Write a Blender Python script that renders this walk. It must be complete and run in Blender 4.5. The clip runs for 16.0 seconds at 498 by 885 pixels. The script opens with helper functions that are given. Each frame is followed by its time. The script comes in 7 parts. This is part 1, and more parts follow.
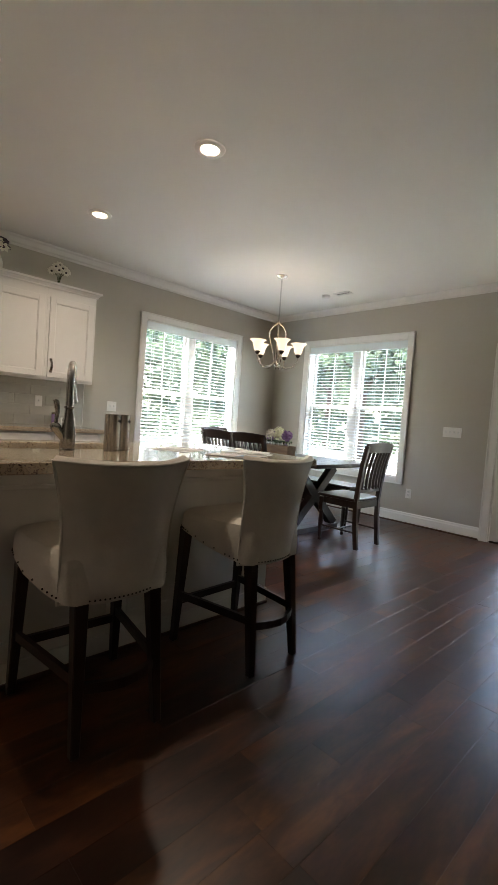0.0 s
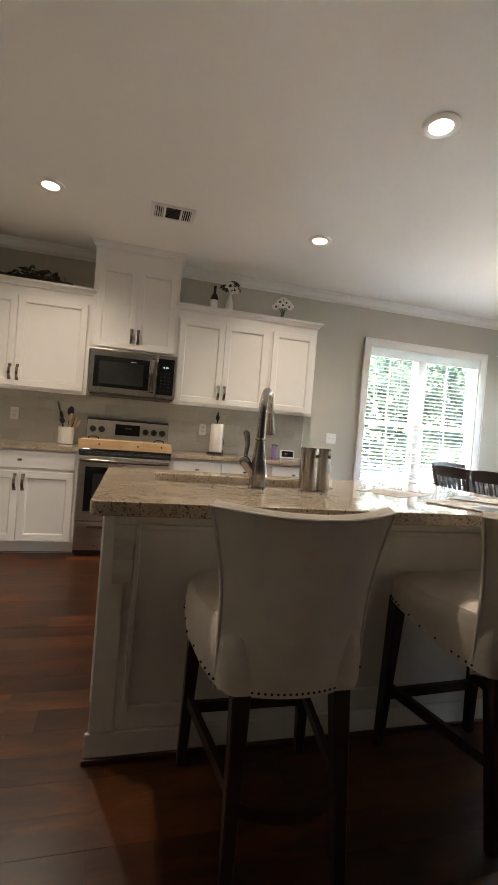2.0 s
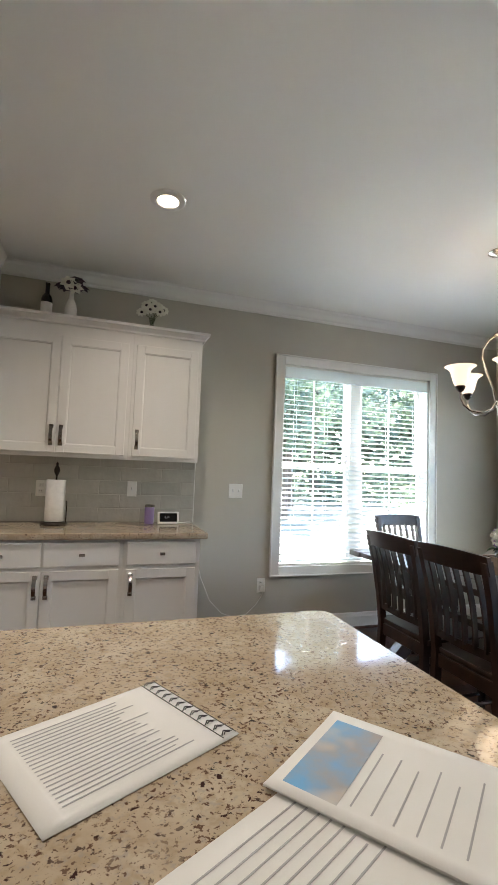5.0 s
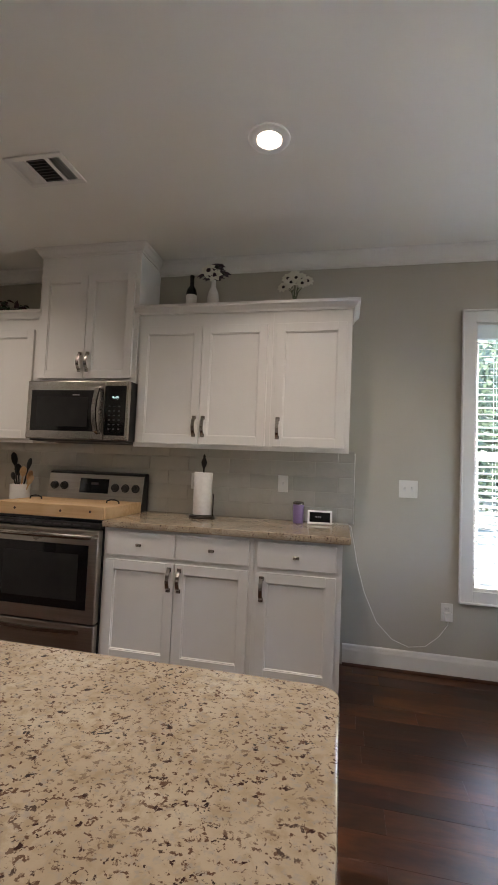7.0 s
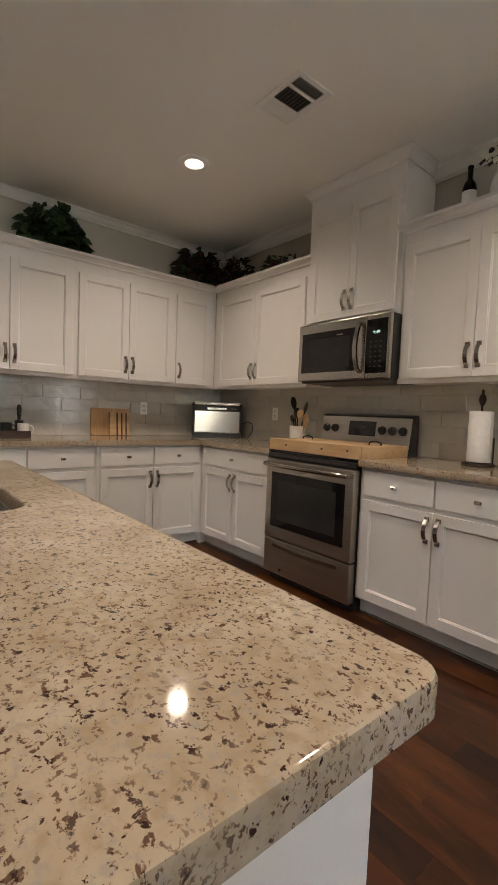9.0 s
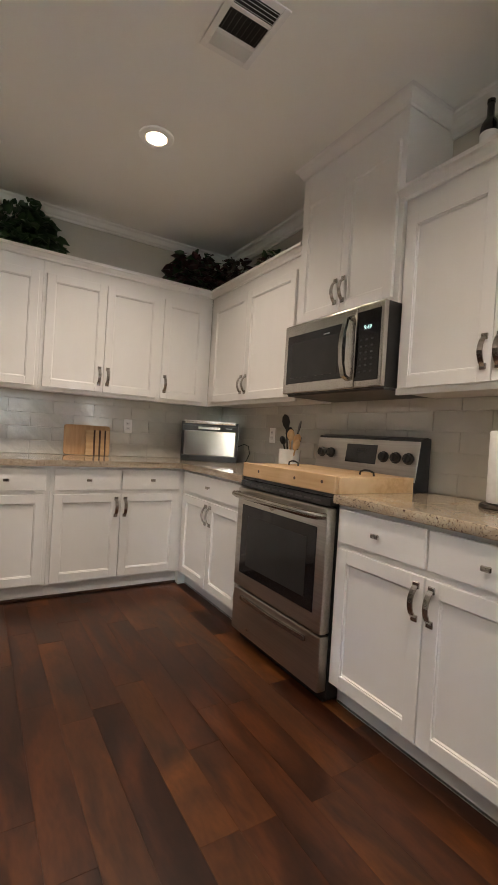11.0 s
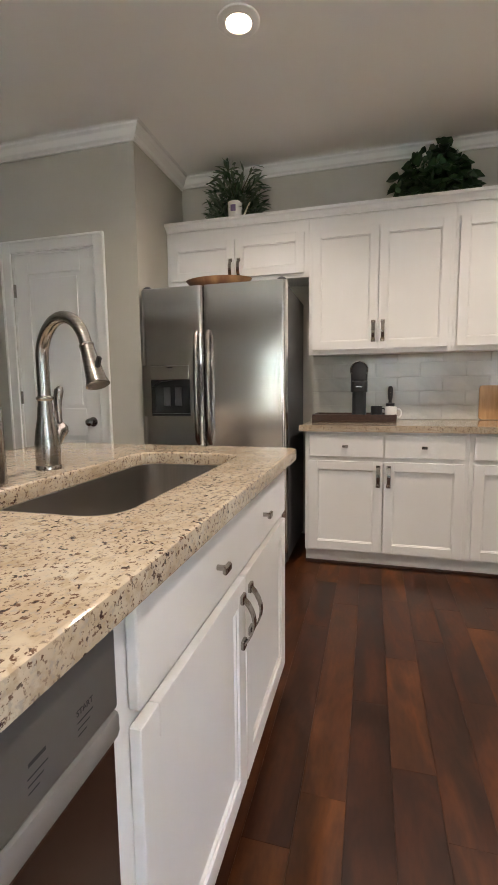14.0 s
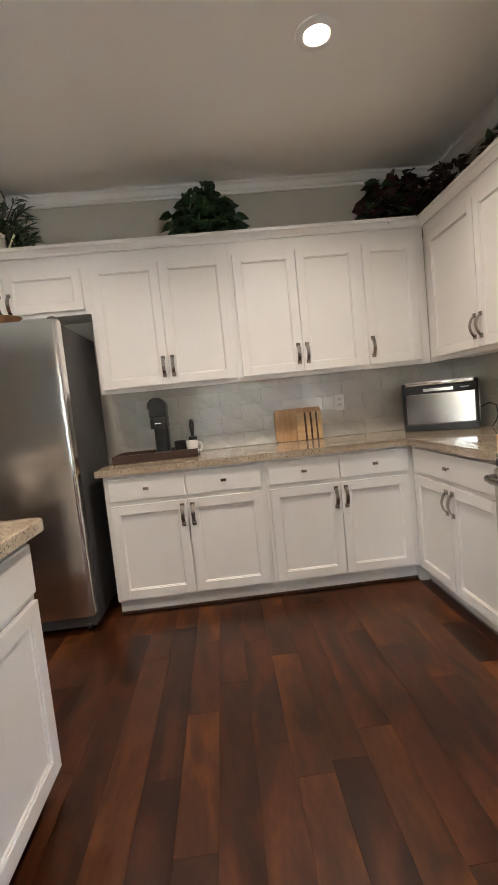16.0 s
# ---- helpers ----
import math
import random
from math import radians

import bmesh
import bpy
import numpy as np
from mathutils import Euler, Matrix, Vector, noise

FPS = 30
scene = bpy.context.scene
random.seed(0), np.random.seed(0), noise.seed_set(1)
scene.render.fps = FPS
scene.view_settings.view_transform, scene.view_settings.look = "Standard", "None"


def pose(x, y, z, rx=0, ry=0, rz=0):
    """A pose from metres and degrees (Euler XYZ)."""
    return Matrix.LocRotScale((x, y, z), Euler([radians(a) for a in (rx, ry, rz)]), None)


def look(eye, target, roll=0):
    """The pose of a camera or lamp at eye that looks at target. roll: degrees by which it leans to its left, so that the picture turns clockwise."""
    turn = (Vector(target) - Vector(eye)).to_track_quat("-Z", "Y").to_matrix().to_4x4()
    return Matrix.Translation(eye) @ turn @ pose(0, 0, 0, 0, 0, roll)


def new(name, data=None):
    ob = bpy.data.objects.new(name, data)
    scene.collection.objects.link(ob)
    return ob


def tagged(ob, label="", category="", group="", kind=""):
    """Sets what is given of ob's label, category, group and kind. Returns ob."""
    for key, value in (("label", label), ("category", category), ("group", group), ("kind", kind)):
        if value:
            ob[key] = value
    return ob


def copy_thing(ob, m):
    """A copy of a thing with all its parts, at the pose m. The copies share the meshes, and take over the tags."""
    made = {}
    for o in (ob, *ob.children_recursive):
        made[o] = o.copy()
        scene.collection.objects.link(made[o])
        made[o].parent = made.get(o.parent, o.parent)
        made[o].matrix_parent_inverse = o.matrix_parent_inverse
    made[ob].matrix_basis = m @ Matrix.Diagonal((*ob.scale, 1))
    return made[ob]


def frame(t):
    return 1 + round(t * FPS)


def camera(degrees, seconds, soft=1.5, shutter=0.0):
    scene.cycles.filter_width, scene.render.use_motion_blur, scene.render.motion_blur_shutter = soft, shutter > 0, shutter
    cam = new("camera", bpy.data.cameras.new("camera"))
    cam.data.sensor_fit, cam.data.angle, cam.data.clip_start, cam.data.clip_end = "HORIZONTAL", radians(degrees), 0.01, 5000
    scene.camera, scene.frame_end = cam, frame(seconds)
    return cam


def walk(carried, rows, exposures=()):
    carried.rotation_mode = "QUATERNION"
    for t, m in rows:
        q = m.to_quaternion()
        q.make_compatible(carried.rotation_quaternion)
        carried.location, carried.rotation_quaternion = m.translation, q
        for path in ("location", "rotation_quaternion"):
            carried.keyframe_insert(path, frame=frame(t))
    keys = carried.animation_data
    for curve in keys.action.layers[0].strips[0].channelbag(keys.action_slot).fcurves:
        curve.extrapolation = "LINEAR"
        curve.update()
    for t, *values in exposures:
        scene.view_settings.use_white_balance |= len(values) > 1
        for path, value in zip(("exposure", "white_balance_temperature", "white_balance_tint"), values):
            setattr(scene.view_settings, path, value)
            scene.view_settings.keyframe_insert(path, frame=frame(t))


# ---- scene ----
cam = camera(58.1, 16.0)
METRES, EYE, TILT, LEAN, TURN = 5.18, 1.134, 0.0, 0.0, -43.3
PATH = [
    (0, (0.966, 1.066, 1.115), (2.352, 2.504, 1.018), 4.2),
    (0.5, (1.008, 1.195, 1.123), (2.121, 2.854, 1.043), 4.0),
    (1, (1.095, 1.27, 1.123), (1.927, 3.087, 1.054), 4.3),
    (1.5, (1.212, 1.301, 1.13), (1.804, 3.211, 1.07), 4.9),
    (2, (1.275, 1.375, 1.129), (1.787, 3.308, 1.097), 4.6),
    (2.5, (1.303, 1.55, 1.153), (1.782, 3.492, 1.153), 4.0),
    (3, (1.425, 1.738, 1.192), (1.959, 3.664, 1.23), 3.5),
    (3.5, (1.686, 1.941, 1.231), (2.385, 3.813, 1.308), 2.7),
    (3.7, (1.803, 2.031, 1.248), (2.574, 3.874, 1.343), 2.4),
    (5.8, (2.662, 2.659, 1.303), (2.948, 4.631, 1.476), 1.9),
    (6, (2.725, 2.698, 1.282), (2.893, 4.683, 1.457), 1.8),
    (6.5, (2.883, 2.741, 1.288), (2.777, 4.733, 1.437), 1.7),
    (7, (3.025, 2.902, 1.263), (2.609, 4.855, 1.374), 2.4),
    (7.5, (3.111, 3.062, 1.218), (2.278, 4.88, 1.235), 2.7),
    (7.9, (3.102, 3.078, 1.103), (1.956, 4.717, 1.082), 4.2),
    (8, (3.19, 3.084, 1.106), (1.918, 4.627, 1.065), 3.8),
    (8.5, (3.203, 3.086, 1.137), (1.713, 4.415, 1.014), 2.3),
    (9, (3.217, 3.239, 1.152), (1.673, 4.503, 1.025), 2.3),
    (9.2, (3.216, 3.316, 1.149), (1.654, 4.559, 1.042), 2.5),
    (11.3, (3.044, 4.105, 1.133), (1.286, 5.058, 1.112), 3.5),
    (11.5, (3.031, 4.132, 1.152), (1.226, 4.992, 1.103), 3.0),
    (12, (2.985, 4.172, 1.112), (1.077, 4.768, 1.03), 1.9),
    (12.1, (2.985, 4.181, 1.111), (1.061, 4.72, 1.024), 1.5),
    (12.5, (2.839, 4.182, 1.11), (0.866, 4.498, 1.015), 0.5),
    (13, (2.757, 4.162, 1.13), (0.762, 4.159, 0.998), -0.1),
    (13.4, (2.754, 4.091, 1.113), (0.777, 3.84, 0.949), -0.2),
    (13.5, (2.753, 4.043, 1.12), (0.784, 3.742, 0.942), -0.2),
    (14, (2.79, 3.902, 1.13), (0.873, 3.38, 0.902), -0.6),
    (14.5, (2.783, 3.882, 1.127), (0.857, 3.392, 0.901), -1.6),
    (15, (2.693, 3.982, 1.144), (0.731, 3.65, 0.943), -3.5),
    (15.5, (2.66, 4.079, 1.158), (0.672, 3.944, 0.987), -5.0),
    (16, (2.639, 4.243, 1.212), (0.649, 4.352, 1.046), -5.8),
]
EXPO = [(0.0, 4.55, 7150, 11), (2.5, 4.95, 7000, 12), (3.7, 4.72, 6700, 8), (6.0, 4.45, 6550, 13), (7.0, 4.35, 6650, 15), (7.5, 4.15, 6850, 15), (8.0, 4.45, 7050, 16), (9.0, 4.5, 7150, 16),
        (12.5, 5.1, 6650, 13), (14.5, 5.15, 6600, 13), (16.0, 5.1, 6650, 13)]
walk(cam, [(t, look(eye, target, roll)) for t, eye, target, roll in PATH], EXPO)

# ---- world, sun, exposure ----
scene.view_settings.exposure = 3.9
wd = bpy.data.worlds.new("sky")
scene.world = wd
wd.use_nodes = True
sky = wd.node_tree.nodes.new("ShaderNodeTexSky")
sky.sky_type, sky.sun_disc = "NISHITA", False
sky.sun_elevation, sky.sun_rotation = radians(62), radians(22)
wd.node_tree.nodes["Background"].inputs["Strength"].default_value = 0.15
wd.node_tree.links.new(sky.outputs[0], wd.node_tree.nodes["Background"].inputs["Color"])
sun = new("sun", bpy.data.lights.new("sun", "SUN"))
sun.data.energy, sun.data.angle, sun.data.color = 3.0, radians(0.5), (1.0, 0.97, 0.92)
sun.matrix_world = look((4.0, 9.9, 20.1), (0, 0, 0))

W_WALL, N_WALL, E_WALL, S_WALL, P_WALL, CEIL = -0.66, 6.0, 6.18, -3.2, 0.09, 2.765




# ---- materials ----
def pbr(name, c1, c2=None, scale=8.0, rough=0.5, metal=0.0, bump=0.0, bscale=60.0, stretch=(1, 1, 1), wear=0.06, coat=0.0, c3=None, s3=3.0, rand=0.0, spec=0.5, bdist=0.004, aniso=0.0):
    """Two-scale noise colour, roughness variation and fine relief."""
    m = bpy.data.materials.new(name)
    m.use_nodes = True
    nt = m.node_tree
    N, L = nt.nodes, nt.links
    b = N["Principled BSDF"]
    tc = N.new("ShaderNodeTexCoord")
    mp = N.new("ShaderNodeMapping")
    mp.inputs["Scale"].default_value = stretch
    L.new(tc.outputs["Object"], mp.inputs["Vector"])
    no = N.new("ShaderNodeTexNoise")
    no.inputs["Scale"].default_value, no.inputs["Detail"].default_value = scale, 6
    L.new(mp.outputs[0], no.inputs["Vector"])
    mix = N.new("ShaderNodeMix")
    mix.data_type = "RGBA"
    mix.inputs["A"].default_value = (*c1, 1)
    mix.inputs["B"].default_value = (*(c2 or [c * (1 - wear) for c in c1]), 1)
    cr = N.new("ShaderNodeMapRange")
    cr.inputs["From Min"].default_value, cr.inputs["From Max"].default_value = 0.35, 0.65
    L.new(no.outputs["Fac"], cr.inputs["Value"])
    L.new(cr.outputs[0], mix.inputs["Factor"])
    col = mix.outputs["Result"]
    n2 = N.new("ShaderNodeTexNoise")
    n2.inputs["Scale"].default_value, n2.inputs["Detail"].default_value = s3, 3
    L.new(tc.outputs["Object"], n2.inputs["Vector"])
    if c3:
        m3 = N.new("ShaderNodeMix")
        m3.data_type = "RGBA"
        r3 = N.new("ShaderNodeMapRange")
        r3.inputs["From Min"].default_value, r3.inputs["From Max"].default_value = 0.5, 0.7
        L.new(n2.outputs["Fac"], r3.inputs["Value"])
        L.new(r3.outputs[0], m3.inputs["Factor"])
        L.new(col, m3.inputs["A"])
        m3.inputs["B"].default_value = (*c3, 1)
        col = m3.outputs["Result"]
    if rand:
        oi = N.new("ShaderNodeObjectInfo")
        hs = N.new("ShaderNodeHueSaturation")
        mr = N.new("ShaderNodeMapRange")
        mr.inputs["To Min"].default_value, mr.inputs["To Max"].default_value = 1 - rand, 1 + rand
        L.new(oi.outputs["Random"], mr.inputs["Value"])
        L.new(mr.outputs[0], hs.inputs["Value"])
        L.new(col, hs.inputs["Color"])
        col = hs.outputs[0]
    L.new(col, b.inputs["Base Color"])
    rr = N.new("ShaderNodeMapRange")
    rr.inputs["To Min"].default_value, rr.inputs["To Max"].default_value = max(0.02, rough * 0.85), min(1, rough * 1.18)
    L.new(n2.outputs["Fac"], rr.inputs["Value"])
    L.new(rr.outputs[0], b.inputs["Roughness"])
    b.inputs["Metallic"].default_value = metal
    b.inputs["Specular IOR Level"].default_value = spec
    b.inputs["Coat Weight"].default_value = coat
    b.inputs["Anisotropic"].default_value = aniso
    b.inputs["Anisotropic Rotation"].default_value = 0.25
    if bump:
        nb = N.new("ShaderNodeTexNoise")
        nb.inputs["Scale"].default_value, nb.inputs["Detail"].default_value = bscale, 4
        L.new(mp.outputs[0], nb.inputs["Vector"])
        bp = N.new("ShaderNodeBump")
        bp.inputs["Strength"].default_value, bp.inputs["Distance"].default_value = bump, bdist
        L.new(nb.outputs["Fac"], bp.inputs["Height"])
        L.new(bp.outputs[0], b.inputs["Normal"])
    return m


def glass_mat(name, color=(1, 1, 1), rough=0.0, solid=False):
    m = bpy.data.materials.new(name)
    m.use_nodes = True
    b = m.node_tree.nodes["Principled BSDF"]
    b.inputs["Base Color"].default_value = (*color, 1)
    b.inputs["Transmission Weight"].default_value = 1
    b.inputs["Roughness"].default_value = rough
    b.inputs["IOR"].default_value = 1.45 if solid else 1.02
    return m


def glow_mat(name, color, strength, base=(0.9, 0.88, 0.84)):
    m = bpy.data.materials.new(name)
    m.use_nodes = True
    b = m.node_tree.nodes["Principled BSDF"]
    b.inputs["Base Color"].default_value = (*base, 1)
    b.inputs["Emission Color"].default_value = (*color, 1)
    b.inputs["Emission Strength"].default_value = strength
    return m


def granite_mat():
    m = bpy.data.materials.new("granite")
    m.use_nodes = True
    nt = m.node_tree
    N, L = nt.nodes, nt.links
    b = N["Principled BSDF"]
    tc = N.new("ShaderNodeTexCoord")
    mp = N.new("ShaderNodeMapping")
    mp.inputs["Scale"].default_value = (0.95, 1.08, 1.0)
    L.new(tc.outputs["Object"], mp.inputs["Vector"])

    def noise_ramp(scale, detail, stops, rough=0.6, off=0.0):
        n = N.new("ShaderNodeTexNoise")
        n.noise_dimensions = "4D"
        n.inputs["W"].default_value = off
        n.inputs["Scale"].default_value, n.inputs["Detail"].default_value, n.inputs["Roughness"].default_value = scale, detail, rough
        n.inputs["Distortion"].default_value = 0.4
        L.new(mp.outputs[0], n.inputs["Vector"])
        r = N.new("ShaderNodeValToRGB")
        e = r.color_ramp.elements
        e[0].position, e[0].color = stops[0][0], (*stops[0][1], 1)
        e[1].position, e[1].color = stops[-1][0], (*stops[-1][1], 1)
        for p, c in stops[1:-1]:
            k = e.new(p)
            k.color = (*c, 1)
        L.new(n.outputs["Fac"], r.inputs[0])
        return r.outputs[0]

    def over(a, c, fac):
        x = N.new("ShaderNodeMix")
        x.data_type = "RGBA"
        L.new(a, x.inputs["A"])
        x.inputs["B"].default_value = (*c, 1)
        L.new(fac, x.inputs["Factor"])
        return x.outputs["Result"]

    K, W = (0, 0, 0), (1, 1, 1)
    base = noise_ramp(8, 6, [(0.3, (0.40, 0.315, 0.222)), (0.5, (0.475, 0.387, 0.288)), (0.7, (0.55, 0.475, 0.37))])
    base = over(base, (0.36, 0.275, 0.18), noise_ramp(48, 6, [(0.50, K), (0.62, (0.7, 0.7, 0.7))], off=3))
    base = over(base, (0.34, 0.31, 0.28), noise_ramp(110, 4, [(0.54, K), (0.64, (0.6, 0.6, 0.6))], off=5))
    # clusters: small flecks come where a broad noise is high
    clus = noise_ramp(13, 3, [(0.36, (0.45, 0.45, 0.45)), (0.52, W)], off=21)

    def both(u, v):
        x = N.new("ShaderNodeMix")
        x.data_type, x.blend_type = "RGBA", "MULTIPLY"
        x.inputs["Factor"].default_value = 1
        L.new(u, x.inputs["A"])
        L.new(v, x.inputs["B"])
        return x.outputs["Result"]
    base = over(base, (0.13, 0.075, 0.05), both(noise_ramp(150, 4, [(0.56, K), (0.61, W)], off=9), clus))
    base = over(base, (0.045, 0.022, 0.020), both(noise_ramp(90, 4, [(0.595, K), (0.63, W)], 0.6, off=14), clus))
    base = over(base, (0.035, 0.022, 0.022), noise_ramp(34, 6, [(0.655, K), (0.67, W)], 0.7, off=31))
    L.new(base, b.inputs["Base Color"])
    b.inputs["Roughness"].default_value = 0.07
    return m


def plank_mat(name, per_object):
    m = bpy.data.materials.new(name)
    m.use_nodes = True
    nt = m.node_tree
    N, L = nt.nodes, nt.links
    b = N["Principled BSDF"]
    if per_object:
        src = N.new("ShaderNodeObjectInfo").outputs["Random"]
    else:
        src = N.new("ShaderNodeNewGeometry").outputs["Random Per Island"]
    geo = N.new("ShaderNodeNewGeometry")
    comb = N.new("ShaderNodeCombineXYZ")
    mul = N.new("ShaderNodeMath")
    mul.operation = "MULTIPLY"
    mul.inputs[1].default_value = 37.0
    L.new(src, mul.inputs[0])
    L.new(mul.outputs[0], comb.inputs["Z"])
    add = N.new("ShaderNodeVectorMath")
    L.new(geo.outputs["Position"], add.inputs[0])
    L.new(comb.outputs[0], add.inputs[1])
    mp = N.new("ShaderNodeMapping")
    mp.inputs["Scale"].default_value = (1.0, 3.4, 1.0)
    L.new(add.outputs[0], mp.inputs["Vector"])
    n1 = N.new("ShaderNodeTexNoise")
    n1.inputs["Scale"].default_value, n1.inputs["Detail"].default_value, n1.inputs["Distortion"].default_value = 2.2, 7, 1.0
    L.new(mp.outputs[0], n1.inputs["Vector"])
    n2 = N.new("ShaderNodeTexNoise")
    n2.inputs["Scale"].default_value, n2.inputs["Detail"].default_value = 22, 5
    L.new(mp.outputs[0], n2.inputs["Vector"])
    r = N.new("ShaderNodeValToRGB")
    e = r.color_ramp.elements
    e[0].position, e[0].color = 0.28, (0.018, 0.0056, 0.0023, 1)
    e[1].position, e[1].color = 0.74, (0.110, 0.0315, 0.0075, 1)
    k = e.new(0.5)
    k.color = (0.047, 0.0130, 0.0038, 1)
    L.new(n1.outputs["Fac"], r.inputs[0])
    hs = N.new("ShaderNodeHueSaturation")
    mr = N.new("ShaderNodeMapRange")
    mr.inputs["To Min"].default_value, mr.inputs["To Max"].default_value = 0.58, 1.6
    L.new(src, mr.inputs["Value"])
    L.new(mr.outputs[0], hs.inputs["Value"])
    mh = N.new("ShaderNodeMapRange")
    mh.inputs["To Min"].default_value, mh.inputs["To Max"].default_value = 0.495, 0.508
    L.new(src, mh.inputs["Value"])
    L.new(mh.outputs[0], hs.inputs["Hue"])
    L.new(r.outputs[0], hs.inputs["Color"])
    x = N.new("ShaderNodeMix")
    x.data_type, x.blend_type = "RGBA", "MULTIPLY"
    x.inputs["Factor"].default_value = 0.22
    L.new(hs.outputs[0], x.inputs["A"])
    r2 = N.new("ShaderNodeValToRGB")
    r2.color_ramp.elements[0].position, r2.color_ramp.elements[1].position = 0.35, 0.6
    L.new(n2.outputs["Fac"], r2.inputs[0])
    L.new(r2.outputs[0], x.inputs["B"])
    L.new(x.outputs["Result"], b.inputs["Base Color"])
    rr = N.new("ShaderNodeMapRange")
    rr.inputs["To Min"].default_value, rr.inputs["To Max"].default_value = 0.25, 0.43
    b.inputs["Specular IOR Level"].default_value = 0.4
    L.new(n1.outputs["Fac"], rr.inputs["Value"])
    L.new(rr.outputs[0], b.inputs["Roughness"])
    bp = N.new("ShaderNodeBump")
    bp.inputs["Strength"].default_value, bp.inputs["Distance"].default_value = 0.35, 0.004
    L.new(n1.outputs["Fac"], bp.inputs["Height"])
    L.new(bp.outputs[0], b.inputs["Normal"])
    return m


def vinyl_mat():
    """White vinyl slats that let part of the daylight through."""
    m = bpy.data.materials.new("blind_slat")
    m.use_nodes = True
    nt = m.node_tree
    N, L = nt.nodes, nt.links
    b = N["Principled BSDF"]
    b.inputs["Base Color"].default_value = (0.80, 0.83, 0.84, 1)
    b.inputs["Roughness"].default_value = 0.45
    n = N.new("ShaderNodeTexNoise")
    n.inputs["Scale"].default_value, n.inputs["Detail"].default_value = 7.0, 4
    mr = N.new("ShaderNodeMapRange")
    mr.inputs["To Min"].default_value, mr.inputs["To Max"].default_value = 0.38, 0.52
    L.new(n.outputs["Fac"], mr.inputs["Value"])
    L.new(mr.outputs[0], b.inputs["Roughness"])
    t = N.new("ShaderNodeBsdfTranslucent")
    t.inputs["Color"].default_value = (0.74, 0.80, 0.82, 1)
    x = N.new("ShaderNodeMixShader")
    x.inputs[0].default_value = 0.38
    L.new(b.outputs[0], x.inputs[1])
    L.new(t.outputs[0], x.inputs[2])
    L.new(x.outputs[0], N["Material Output"].inputs["Surface"])
    return m


def thin_leaf(name, c, back):
    """Leaves lit from behind: a diffuse face mixed with sunlight coming through."""
    m = pbr(name, c, [v * 1.35 for v in c], 0.7, 0.6, c3=[v * 1.2 for v in c], s3=0.9)
    N, L = m.node_tree.nodes, m.node_tree.links
    t = N.new("ShaderNodeBsdfTranslucent")
    t.inputs["Color"].default_value = (*back, 1)
    x = N.new("ShaderNodeMixShader")
    x.inputs[0].default_value = 0.45
    L.new(N["Principled BSDF"].outputs[0], x.inputs[1])
    L.new(t.outputs[0], x.inputs[2])
    L.new(x.outputs[0], N["Material Output"].inputs["Surface"])
    return m


